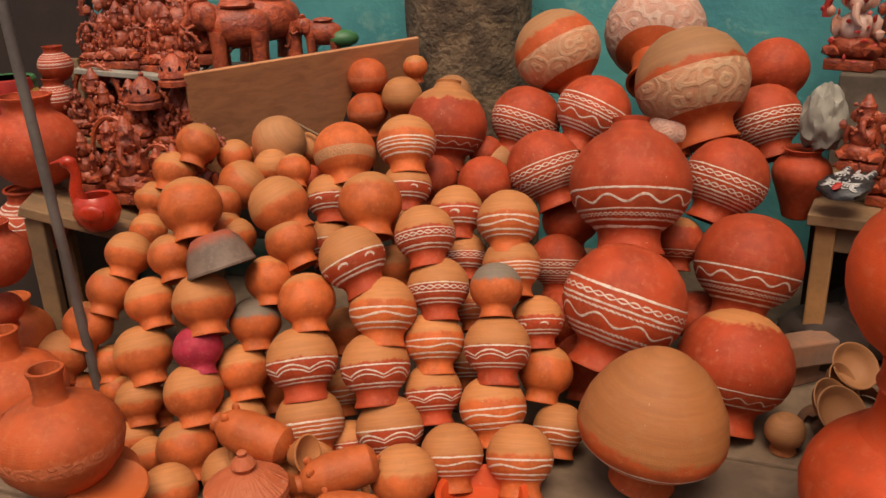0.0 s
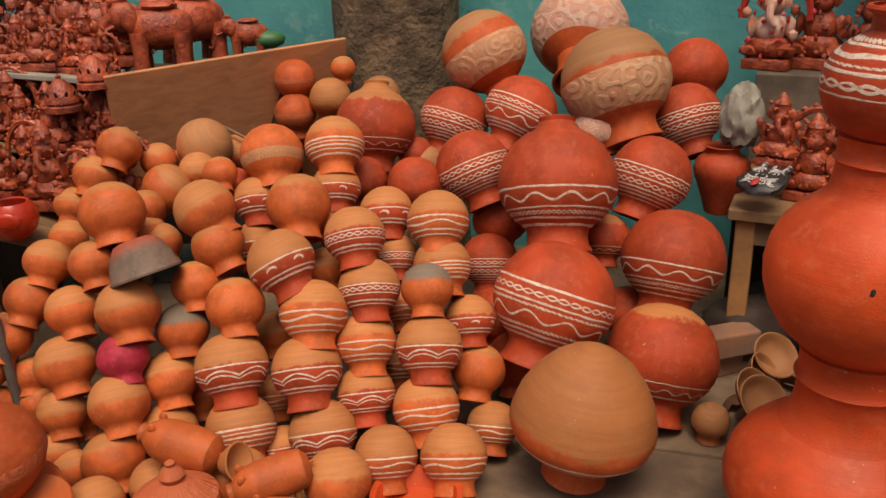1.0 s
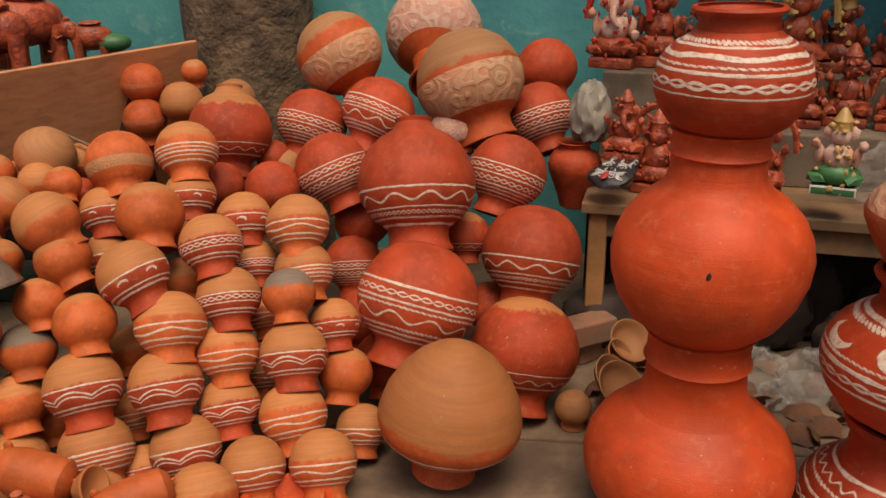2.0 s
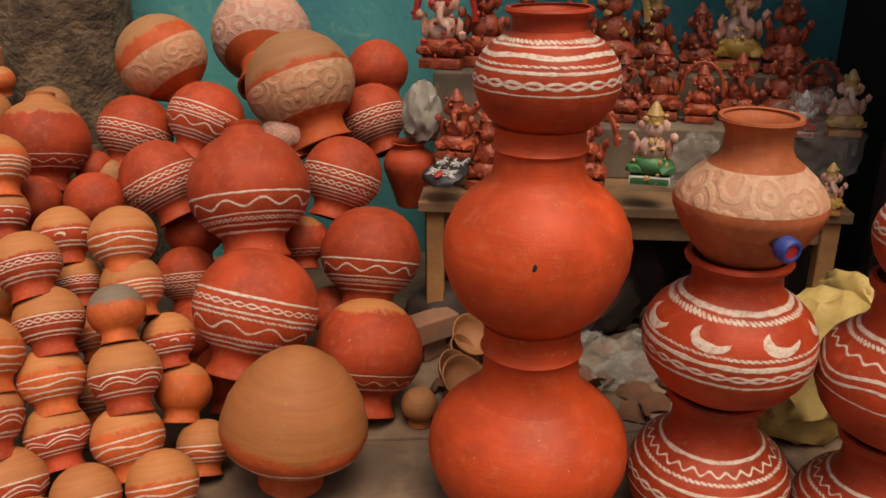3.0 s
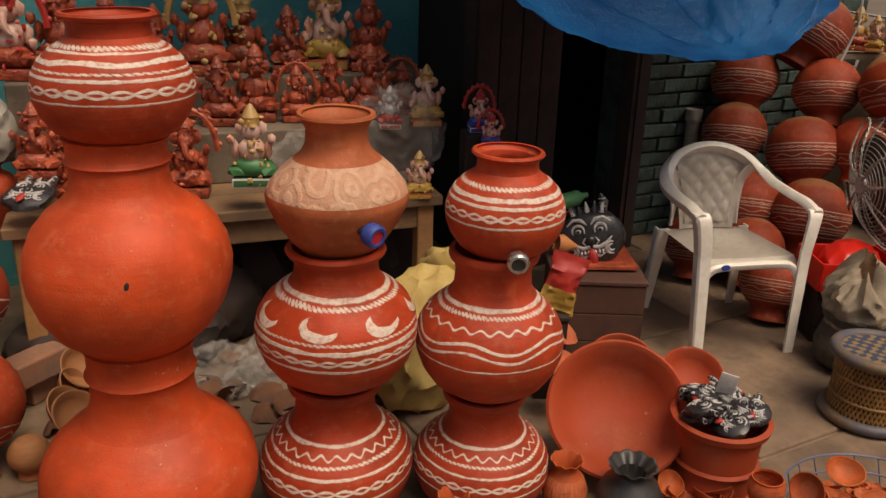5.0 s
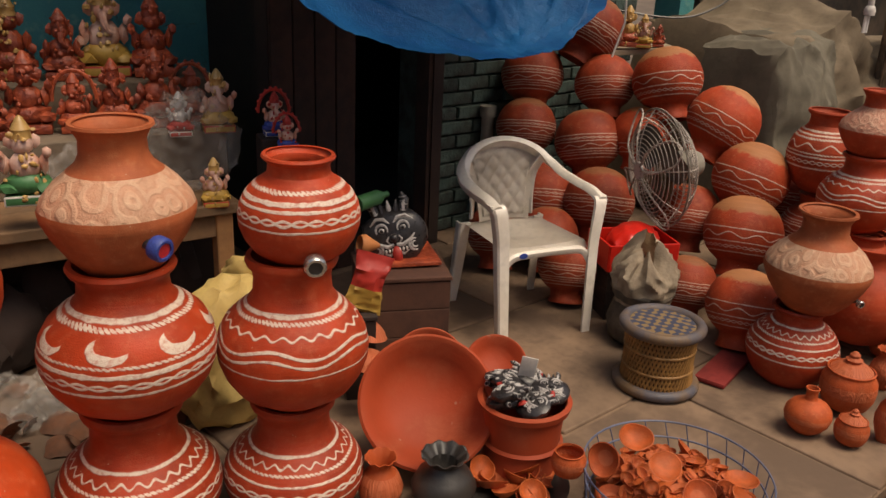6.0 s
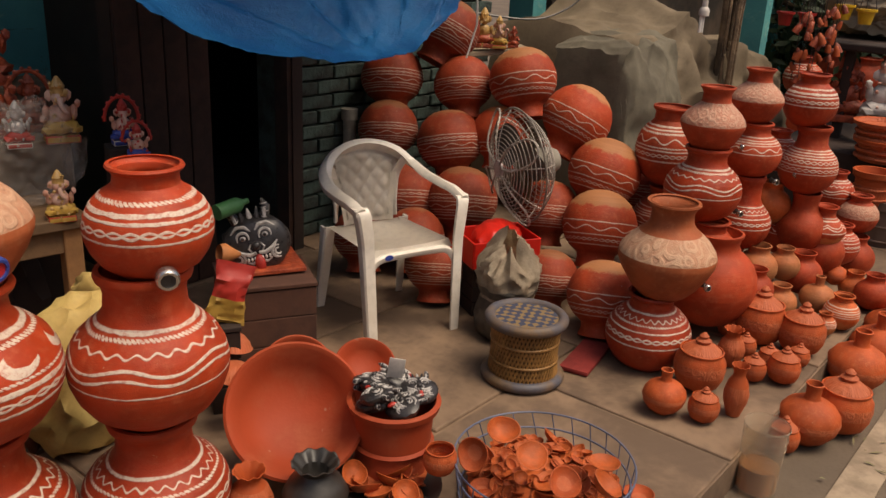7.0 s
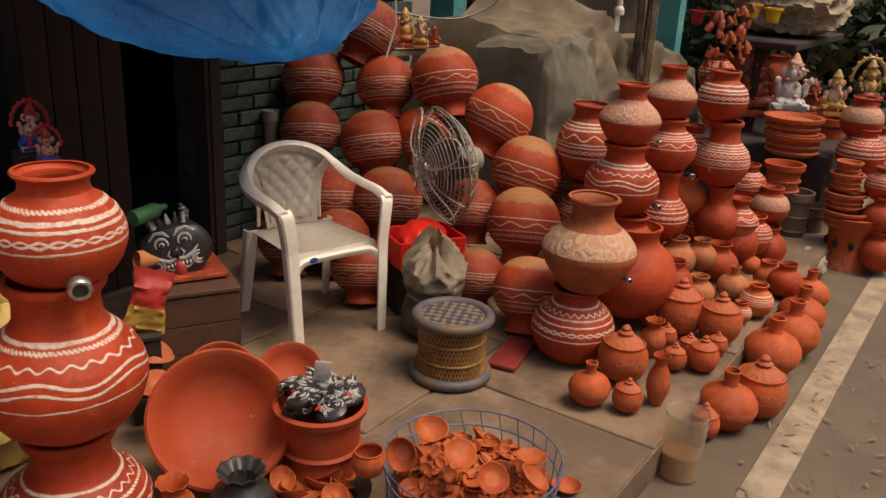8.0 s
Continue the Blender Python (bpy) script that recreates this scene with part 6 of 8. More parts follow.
# tray of lamps and the wire basket full of small clay lamps
def diya(at, r, axis, k):
    key = "diya_%d" % (k % 3)
    if key not in SHAPE_MESH:
        bm = bmesh.new()
        d = (0.45, 0.6, 0.35)[k % 3]
        lathe(bm, [(0, 0), (0.45, 0.0), (0.8, d * 0.45), (1, d), (0.94, d * 1.05), (0.75, d * 0.5), (0.4, d * 0.2), (0, d * 0.15)], 24)
        for v in bm.verts:
            if v.co.y < -0.5:
                v.co.y *= 1.18
        SHAPE_MESH[key] = mesh_of("oil_lamp", bm, MATS["plain_orange" if k % 3 else "bottle"])
    ob = new("oil_lamp", SHAPE_MESH[key])
    ob.matrix_world = aim(at, axis, k * 1.7, r)
    return tagged(ob, "small orange clay oil lamp bowl", "oil lamp", "clay oil lamps")


BASK = Vector((2.386, 0.414, 0))
rb = 0.25
rnd = random.Random(3)
for k in range(240):
    a, q = rnd.uniform(0, 6.283), math.sqrt(rnd.random())
    big = k > 229
    rr = rnd.uniform(0.036, 0.054) if big else rnd.uniform(0.011, 0.026)
    qq = q * (rb - rr - 0.01)
    z = 0.03 + 0.1 * (1 - (qq / rb) ** 2) * (0.95 if big else rnd.uniform(0.75, 1.0))
    tiltv = 0.9 if big else 0.7
    diya(BASK + Vector((qq * math.cos(a), qq * math.sin(a), z)), rr, (rnd.uniform(-tiltv, tiltv) - 0.2, rnd.uniform(-tiltv, tiltv), 1), k)
bm = bmesh.new()
lathe(bm, [(0, 0.0), (rb * 0.9, 0.0), (rb * 0.9, 0.03), (rb * 0.5, 0.09), (0, 0.11)], 30)
for v in bm.verts:
    v.co.z += 0.012 * noise.noise(v.co * 30) if v.co.z > 0.02 else 0
solo("small_clay_ware", bm, MATS["plain_orange"], Matrix.Translation(BASK + Vector((0, 0, 0.004))), "heap of tiny orange clay ware in a basket", "clay ware", kind="stuff")
basket = thing("wire_basket", "round blue-grey wire basket of clay lamps", "basket", Matrix.Translation(BASK))
WIRE = painted("blue coated wire", (0.12, 0.14, 0.22), 0.4)
for z, r in ((0.13, rb * 1.08), (0.08, rb * 1.04), (0.01, rb)):
    bm = bmesh.new()
    tube(bm, [(r * math.cos(i * 0.1309), r * math.sin(i * 0.1309), z) for i in range(48)], 0.0032, 6, True)
    part("ring", bm, WIRE, basket)
for i in range(26):
    a = 2 * math.pi * i / 26
    bm = bmesh.new()
    tube(bm, [(rb * math.cos(a), rb * math.sin(a), 0.01), (rb * 1.08 * math.cos(a + 0.12), rb * 1.08 * math.sin(a + 0.12), 0.13)], 0.002, 5)
    part("upright_wire", bm, WIRE, basket)
TRAY = Vector((2.224, 0.849, 0))
bm = bmesh.new()
lathe(bm, [(0, 0), (0.13, 0), (0.16, 0.03), (0.165, 0.035), (0.15, 0.03), (0.12, 0.012), (0, 0.01)], 36)
solo("iron_tray", bm, BLACKCLAY, Matrix.Translation(TRAY), "round black iron tray of clay lamps", "tray")
for k in range(22):
    a, q = rnd.uniform(0, 6.283), math.sqrt(rnd.random()) * 0.11
    diya(TRAY + Vector((q * math.cos(a), q * math.sin(a), 0.02 + 0.03 * rnd.random())), rnd.uniform(0.03, 0.05), (rnd.uniform(-0.7, 0.7), rnd.uniform(-0.7, 0.7), 1), k)
diya(Vector((2.489, 0.13, 0)), 0.045, (0, 0, 1), 0)
for k, p in enumerate(((2.198, 0.578, 0.227), (2.308, 0.533, 0.229), (2.329, 0.234, 0.188), (2.198, 0.326, 0.188), (2.211, 0.226, 0.192), (2.254, 0.432, 0.207))):
    diya(p, 0.046, ((-0.9, 0.1, 0.3), (-0.4, -0.2, 1), (0.1, 0, 1), (-0.5, -0.5, 1), (0.1, -0.6, 0.8), (-0.4, -0.3, 1))[k], k)
# potsherds swept under the table
def sherd(at, r, turn, tip, label):
    """A curved broken piece of a pot's wall."""
    bm = bmesh.new()
    rows_ = []
    for j in range(6):
        v = (j / 5 - 0.5) * 1.1
        wide = 0.75 - 0.3 * abs(v) + 0.12 * math.sin(j * 2.3 + turn)
        rows_.append([bm.verts.new((r * math.sin(u * wide) * math.cos(v), r * math.sin(v), r * (math.cos(u * wide) * math.cos(v) - 0.6))) for u in (-1, -0.6, -0.2, 0.2, 0.6, 1)])
    for a, b in zip(rows_, rows_[1:]):
        for i in range(5):
            bm.faces.new((a[i], a[i + 1], b[i + 1], b[i]))
    bmesh.ops.solidify(bm, geom=bm.faces[:], thickness=0.009)
    m = pose(0, 0, 0, tip, 0, turn * 57)
    low = min((m @ v.co).z for v in bm.verts)
    solo("potsherd", bm, BRICK, Matrix.Translation(Vector((at.x, at.y, -low))) @ m, label, "potsherd", "broken pottery")


# broken bowls behind the jars and bricks under the table
for k, p in enumerate(((1.205, 2.536, 0.129), (1.137, 2.441, 0.129), (1.276, 2.586, 0.169), (2.506, 1.547, 0.27), (2.361, 1.439, 0.244), (1.143, 2.379, 0.138))):
    tub("clay_bowl", p, 0.075, (-0.2, 0.1, -1) if k in (3, 4) else (0.5 - 0.2 * (k % 3), -0.5, 0.5), "dusty orange clay bowl lying on its side", "bottle" if k in (3, 4) else "dusty", group="spare bowls")
BRICK = plain("dusty loose brick", (0.3, 0.13, 0.07), (0.22, 0.12, 0.08), 0.9, 10.0, 0.5)
for k, (p, a) in enumerate((((1.269, 2.846, 0), 20), ((1.226, 2.79, 0), 12), ((1.541, 3.109, 0), -30), ((1.561, 3.015, 0), 60))):
    bm = bmesh.new()
    box(bm, (0.2, 0.1, 0.09), None, 0.008)
    solo("loose_brick", bm, BRICK, pose(p[0], p[1], 0.092 if k == 1 else 0.0, 0, 0, a), "dusty loose red brick beside the table", "brick", "loose bricks", smooth=False)
# small packet and toys beside the jars
packet = thing("snack_packet", "red and gold foil packet beside a box", "packet", Matrix.Translation((2.464, 1.553, 0.326)) @ pose(0, 0, 0, -10, 14, -60) @ Matrix.Scale(1.55, 4))
for nm, z0, hh, mt in (("packet_top", 0.055, 0.08, REDP), ("packet_base", 0.0, 0.055, YELLOW)):
    bm = bmesh.new()
    rows_ = []
    for j in range(9):
        z = z0 + hh * j / 8
        th = 0.016 * math.sin(math.pi * min(0.97, max(0.03, z / 0.135))) + 0.001
        rows_.append([bm.verts.new(((0.033 + 0.012 * abs(z - 0.07) / 0.07) * math.cos(a) + 0.004 * noise.noise(Vector((a * 3, z * 60, 1))), th * math.sin(a) + 0.012 * noise.noise(Vector((a * 4, z * 90, 5))), z)) for a in [i * 0.3927 for i in range(16)]])
    for a, b in zip(rows_, rows_[1:]):
        for i in range(16):
            bm.faces.new((a[i], a[(i + 1) % 16], b[(i + 1) % 16], b[i]))
    part(nm, bm, mt, packet)
pk = Vector((2.464, 1.553, 0.326))
boarded_box((pk.x, pk.y), (0.1, 0.08, pk.z - 0.004), -50, DARKWOOD, "small dark wooden block under a packet")
bm = bmesh.new()
lathe(bm, [(0, 0), (0.03, 0.0), (0.03, 0.1), (0.012, 0.13), (0.012, 0.15), (0, 0.15)], 16)
solo("green_bottle", bm, GREENP, aim((2.77, 1.765, 0.597), (1, -0.3, 0.1)), "small green bottle behind the jars", "bottle")
bm = bmesh.new()
lathe(bm, [(0.032, -0.02), (0.036, 0.0), (0.02, 0.03), (0.008, 0.055), (0, 0.06)], 18)
solo("clay_conch", bm, MATS["plain_two_tone"], aim((2.547, 1.59, 0.539), (0.8, -0.6, -0.2)), "pale orange clay conch behind the jars", "conch")
rs = random.Random(77)
for k in range(60):
    at = tab_a + tx * span * rs.uniform(0.06, 0.8) - ty * rs.uniform(-0.12, 0.42)
    sherd(at, rs.uniform(0.05, 0.095), rs.uniform(0, 6.3), rs.uniform(-60, 60), "dusty broken piece of red pottery")

# ---- white plastic armchair ----
PLASTIC = plain("off-white moulded plastic", (0.8, 0.74, 0.65), (0.7, 0.63, 0.53), 0.32, 5.0, 0.08, fine=30, vary=0.02)
cf, cr, cb = Vector((3.173, 1.318, 0)), Vector((3.491, 1.068, 0)), Vector((3.422, 1.581, 0))
cx = (cr - cf).normalized()
chair_turn = math.atan2(cx.y, cx.x)
chair_at = (cr + cb) / 2 - cx * 0.05
chair = thing("plastic_armchair", "off-white moulded plastic armchair with lattice back", "chair", Matrix.Translation((chair_at.x, chair_at.y, 0)) @ Matrix.Rotation(chair_turn, 4, "Z") @ Matrix.Diagonal((0.93, 0.93, 0.925, 1)))
bm = bmesh.new()
n = 14
grid = [[bm.verts.new(((-0.215 + 0.43 * i / n) * (1 - 0.08 * j / n), -0.235 + 0.43 * j / n, 0.425 - 0.028 * math.sin(math.pi * i / n) * math.sin(math.pi * min(1, j / n * 1.1)) - 0.012 * (j / n) - (0.03 * (1 - j) ** 2 if j < 1 else 0))) for i in range(n + 1)] for j in range(n + 1)]
for j in range(n):
    for i in range(n):
        bm.faces.new((grid[j][i], grid[j][i + 1], grid[j + 1][i + 1], grid[j + 1][i]))
r = bmesh.ops.solidify(bm, geom=bm.faces[:], thickness=0.03)
part("seat", bm, PLASTIC, chair)
bm = bmesh.new()
hoop = [(-0.26, -0.245, 0.61), (-0.265, -0.16, 0.63), (-0.264, -0.05, 0.635), (-0.256, 0.08, 0.65), (-0.228, 0.165, 0.69), (-0.17, 0.215, 0.74), (-0.09, 0.24, 0.77), (0.0, 0.248, 0.78)]
hoop = hoop + [(-x, y, z) for x, y, z in reversed(hoop[:-1])]


def ribbon(bm, pts, width, thick):
    """A flat moulded strip along points: its width turns from level on the arms to upright on the back."""
    rings = []
    for i, p in enumerate(pts):
        p = Vector(p)
        a, b = Vector(pts[max(i - 1, 0)]), Vector(pts[min(i + 1, len(pts) - 1)])
        d = (b - a).normalized()
        up = Vector((0, 0, 1))
        out = Vector((p.x, p.y - 0.02, 0)).normalized()
        nrm = (up * (1 - min(1, max(0, (p.z - 0.66) / 0.15)) * 0.75) + out * 0.5).normalized()
        nrm = (nrm - d * nrm.dot(d)).normalized()
        s = d.cross(nrm)
        w = width * (0.9 + 0.25 * math.sin(math.pi * i / (len(pts) - 1)))
        rings.append([bm.verts.new(p + s * w * c + nrm * thick * e) for c, e in ((-0.46, -0.5), (-0.5, 0.1), (-0.36, 0.75), (0.0, 1), (0.36, 0.75), (0.5, 0.1), (0.46, -0.5), (0.0, -0.3))])
    for a, b in zip(rings, rings[1:]):
        for k in range(8):
            bm.faces.new((a[k], a[(k + 1) % 8], b[(k + 1) % 8], b[k]))
    bm.faces.new(rings[0][::-1])
    bm.faces.new(rings[-1])


def smooth_path(pts, n=5):
    pts = [Vector(p) for p in pts]
    out = []
    for i in range(len(pts) - 1):
        p0, p1, p2, p3 = pts[max(i - 1, 0)], pts[i], pts[i + 1], pts[min(i + 2, len(pts) - 1)]
        for k in range(n):
            t = k / n
            out.append(0.5 * ((2 * p1) + (p2 - p0) * t + (2 * p0 - 5 * p1 + 4 * p2 - p3) * t * t + (3 * p1 - p0 - 3 * p2 + p3) * t ** 3))
    return out + [pts[-1]]


ribbon(bm, smooth_path(hoop, 8), 0.058, 0.026)
part("arm_hoop", bm, PLASTIC, chair)
bm = bmesh.new()
nx, nz = 40, 48
grid = []
for j in range(nz + 1):
    t = j / nz
    row = []
    for i in range(nx + 1):
        s = i / nx - 0.5
        w = 0.265 + 0.13 * t ** 1.6
        x = s * w
        z = 0.42 + 0.35 * t - 0.075 * t ** 4 * (2 * s) ** 2
        y = 0.185 + 0.068 * t - 0.05 * (2 * s) ** 2 * 0.5
        u, v = (s * 4.5 + t * 4.0), (s * 4.5 - t * 4.0)
        edge = 1 if 0.08 < t < 0.93 and abs(s) < 0.42 else 0
        y -= edge * 0.013 * (abs(math.sin(math.pi * u)) * abs(math.sin(math.pi * v))) ** 0.5
        row.append(bm.verts.new((x, y, z)))
    grid.append(row)
for j in range(nz):
    for i in range(nx):
        bm.faces.new((grid[j][i], grid[j][i + 1], grid[j + 1][i + 1], grid[j + 1][i]))
bmesh.ops.solidify(bm, geom=bm.faces[:], thickness=0.008)
part("backrest", bm, PLASTIC, chair, "diamond-patterned back panel")
for s in (-1, 1):
    for nm, pts, wid in (("front_leg", [(0.258 * s, -0.215, 0.632), (0.25 * s, -0.238, 0.6), (0.236 * s, -0.246, 0.5), (0.23 * s, -0.247, 0.42), (0.222 * s, -0.262, 0.2), (0.215 * s, -0.275, 0.0)], 0.066), ("rear_leg", [(0.2 * s, 0.19, 0.42), (0.21 * s, 0.215, 0.2), (0.222 * s, 0.24, 0.0)], 0.055)):
        bm = bmesh.new()
        rings = []
        pts = smooth_path(pts, 5)
        for i, p in enumerate(pts):
            w = wid * (1 - 0.3 * i / (len(pts) - 1))
            o = Vector(p)
            rings.append([bm.verts.new(o + Vector((a * w * s, b * w, 0))) for a, b in ((-0.5, -0.35), (0.35, -0.35), (0.5, -0.2), (0.5, 0.5), (0.32, 0.5), (0.32, -0.1), (-0.5, -0.1))])
        for a, b in zip(rings, rings[1:]):
            for k in range(7):
                bm.faces.new((a[k], a[(k + 1) % 7], b[(k + 1) % 7], b[k]))
        bm.faces.new(rings[0])
        bm.faces.new(rings[-1])
        part(nm, bm, PLASTIC, chair)
    bm = bmesh.new()
    ribbon(bm, smooth_path([(0.155 * s, 0.2, 0.43), (0.15 * s, 0.21, 0.53), (0.165 * s, 0.215, 0.63), (0.2 * s, 0.19, 0.71)]), 0.045, 0.012)
    part("back_upright", bm, PLASTIC, chair)
bm = bmesh.new()
pts = [(-0.22, -0.245, 0.33), (-0.18, -0.245, 0.385), (-0.1, -0.247, 0.4), (0.1, -0.247, 0.4), (0.18, -0.245, 0.385), (0.22, -0.245, 0.33)]
ribbon(bm, smooth_path(pts), 0.03, 0.02)
part("seat_apron", bm, PLASTIC, chair)
bm = bmesh.new()
lathe(bm, [(0, 0), (0.016, 0), (0.016, 0.002), (0, 0.003)], 18, Matrix.Translation((-0.13, -0.262, 0.402)) @ Matrix.Rotation(radians(90), 4, "X") @ Matrix.Diagonal((1.3, 0.8, 1, 1)))
part("maker_badge", bm, BLUEP, chair, "small blue oval badge")

# ---- woven cane stool ----
CANE = plain("golden split cane", (0.31, 0.155, 0.045), (0.2, 0.1, 0.03), 0.5, 12.0, 0.3, vary=0.3)
RUBBER = plain("grey-blue and straw wrapped rim", (0.075, 0.075, 0.095), (0.16, 0.095, 0.045), 0.6, 6.0, 0.5)
WEAVE = Nodes("blue and straw woven seat", 0.9)
wsep = WEAVE.t.nodes.new("ShaderNodeSeparateXYZ")
WEAVE.put(wsep.inputs[0], WEAVE.co)
wx, wy = wsep.outputs[0], wsep.outputs[1]
w1 = WEAVE.math("SINE", WEAVE.math("MULTIPLY", WEAVE.math("ADD", wx, wy), 95.0))
w2 = WEAVE.math("SINE", WEAVE.math("MULTIPLY", WEAVE.math("SUBTRACT", wx, wy), 95.0))
lat = WEAVE.ramp(WEAVE.math("ADD", WEAVE.math("MULTIPLY", w1, w2), WEAVE.math("MULTIPLY_ADD", WEAVE.noise(38.0), 2.4, -0.95)), 0.05, 0.25)
WEAVE.bump(lat, 0.6, 0.004)
WEAVE = WEAVE.done(WEAVE.mix(lat, (0.2, 0.13, 0.06), (0.035, 0.04, 0.07)))
ST = Vector((3.112, 0.649, 0))
rs, hs = 0.142, 0.252
cane = thing("cane_stool", "round woven cane stool with blue-grey rims", "stool", Matrix.Translation(ST))
bm = bmesh.new()
lathe(bm, [(rs * 0.86, 0.02), (rs * 0.8, hs * 0.4), (rs * 0.86, hs - 0.02), (rs * 0.84, hs - 0.02), (rs * 0.78, hs * 0.4), (rs * 0.84, 0.02)], 48)
part("inner_wall", bm, DARKWOOD, cane)
for sgn in (-1, 1):
    for i in range(56):
        a = 2 * math.pi * i / 56
        bm = bmesh.new()
        pts = []
        for k in range(7):
            t = k / 6
            rr = rs * (0.92 - 0.22 * t * (1 - t)) + (0.003 if sgn > 0 else 0)
            b = a + sgn * 0.62 * t
            pts.append((rr * math.cos(b), rr * math.sin(b), 0.02 + (hs - 0.035) * t))
        tube(bm, pts, 0.0042, 5)
        part("cane", bm, CANE, cane)
for nm, z, r, th in (("top_rim", hs - 0.004, rs * 0.98, 0.021), ("base_rim", 0.02, rs * 1.0, 0.02), ("middle_band", hs * 0.36, rs * 0.9, 0.006), ("upper_band", hs * 0.66, rs * 0.9, 0.006)):
    bm = bmesh.new()
    tube(bm, [(r * math.cos(i * 0.1309), r * math.sin(i * 0.1309), z) for i in range(48)], th, 10, True)
    part(nm, bm, RUBBER if "rim" in nm else CANE, cane)
bm = bmesh.new()
lathe(bm, [(0, hs + 0.004), (rs * 0.5, hs + 0.005), (rs * 0.9, hs + 0.003), (rs * 0.9, hs - 0.01), (0, hs - 0.01)], 40)
part("woven_seat", bm, WEAVE, cane, "blue and straw plaited seat")

# ---- cage fan on a pole ----
STEEL = plain("dusty wire steel", (0.5, 0.44, 0.38), (0.34, 0.29, 0.25), 0.55, 20.0, 0.1, metal=0.25)
FC = Vector((3.976, 0.924, 0.613))
fan_dir = Vector((-0.66, 0.74, -0.1))
fan = thing("pedestal_fan", "old wire-caged pedestal fan at rest", "fan", aim(FC, fan_dir))
RF = 0.268


def cage(q, front):
    """Depth of the cage at q of its radius."""
    return 0.1 * (1 - q ** 2.6) if front else -0.13 * (1 - q ** 3)


for front in (True, False):
    for i in range(8 if front else 12):
        a = 2 * math.pi * i / (8 if front else 12) + 0.2
        bm = bmesh.new()
        tube(bm, [(RF * q * math.cos(a), RF * q * math.sin(a), cage(q, front)) for q in (0.1, 0.3, 0.5, 0.7, 0.85, 0.95, 1.0)], 0.0026, 5)
        part("front_wire" if front else "rear_wire", bm, STEEL, fan)
    for k in range(13):
        q = 0.2 + 0.8 * k / 12
        if q == 1.0 and not front:
            continue
        bm = bmesh.new()
        tube(bm, [(RF * q * math.cos(i * 0.1571), RF * q * math.sin(i * 0.1571), cage(q, front)) for i in range(40)], 0.0019 if q < 1 else 0.005, 6, True)
        part("cage_ring", bm, STEEL, fan)
bm = bmesh.new()
lathe(bm, [(0, -0.2), (0.05, -0.2), (0.065, -0.17), (0.065, -0.06), (0.04, -0.04), (0, -0.04)], 24)
part("motor", bm, GREYP, fan, "dusty grey motor housing")
bm = bmesh.new()
lathe(bm, [(0, 0.095), (0.042, 0.097), (0.042, 0.108), (0, 0.112)], 24)
part("hub_badge", bm, SILVER, fan)
for k in range(3):
    bm = bmesh.new()
    n = 8
    rows_ = []
    for i in range(n + 1):
        q = 0.03 + (RF * 0.86 - 0.03) * i / n
        w = 0.03 + 0.065 * math.sin(math.pi * min(1, i / n * 0.85 + 0.1))
        rows_.append([bm.verts.new((q, -w, -0.02)), bm.verts.new((q, w, 0.02))])
    for a, b in zip(rows_, rows_[1:]):
        bm.faces.new((a[0], a[1], b[1], b[0]))
    bmesh.ops.solidify(bm, geom=bm.faces[:], thickness=0.004)
    bmesh.ops.rotate(bm, verts=bm.verts, cent=(0, 0, 0), matrix=Matrix.Rotation(k * 2.094 + 0.4, 3, "Z"))
    part("blade", bm, IRON, fan)
inv = fan.matrix_world.inverted()
for nm, prof, mt in (("pole", [(0, 0.03), (0.018, 0.03), (0.018, FC.z - 0.03), (0, FC.z - 0.03)], WOOD), ("base", [(0, 0), (0.16, 0), (0.15, 0.025), (0.03, 0.045), (0, 0.045)], IRON)):
    bm = bmesh.new()
    lathe(bm, prof, 20)
    o = part(nm, bm, mt, fan)
    o.matrix_local = inv @ Matrix.Translation((FC.x + 0.12, FC.y - 0.03, 0))
# petals of twisted wire that brace the front of the cage
for k in range(4):
    a = k * 1.571 + 0.55
    pts = [(0.03, 0.01, 0.108), (RF * 0.5, RF * 0.2, 0.1), (RF * 0.9, RF * 0.2, 0.05), (RF * 1.07, 0.0, 0.03), (RF * 0.9, -RF * 0.2, 0.05), (RF * 0.5, -RF * 0.2, 0.1), (0.03, -0.01, 0.108)]
    pts = [Matrix.Rotation(a, 3, "Z") @ p for p in smooth_path(pts, 8)]
    bm = bmesh.new()
    for ph in (0.0, 3.1416):
        tube(bm, [p + Vector((0, 0, 0.003 * math.cos(i * 1.5 + ph))) + Vector((p.y, -p.x, 0)).normalized() * 0.003 * math.sin(i * 1.5 + ph) for i, p in enumerate(pts)], 0.0032, 5)
    part("wire_petal", bm, STEEL, fan, "petal of twisted wire")

# sack, red crate, red mat beside the stool
SACKG = plain("grimy white woven sack", (0.21, 0.165, 0.12), (0.085, 0.068, 0.05), 0.7, 9.0, 0.9, fine=50)
PAPER = plain("crumpled dusty paper sack", (0.55, 0.45, 0.33), (0.36, 0.28, 0.2), 0.75, 12.0, 0.7, fine=45, depth=0.01)
PRINT = plain("worn grey print", (0.12, 0.105, 0.09), (0.25, 0.2, 0.15), 0.75, 9.0, 0.5)
sack = thing("grey_sack", "half-full woven sack with a crumpled open paper mouth", "sack", Matrix.Translation((3.46, 0.812, 0)))
SACK_R = [(0.0, 0.1), (0.03, 0.135), (0.09, 0.145), (0.16, 0.128), (0.2, 0.118), (0.225, 0.124), (0.3, 0.135), (0.36, 0.1), (0.4, 0.06), (0.42, 0.025)]


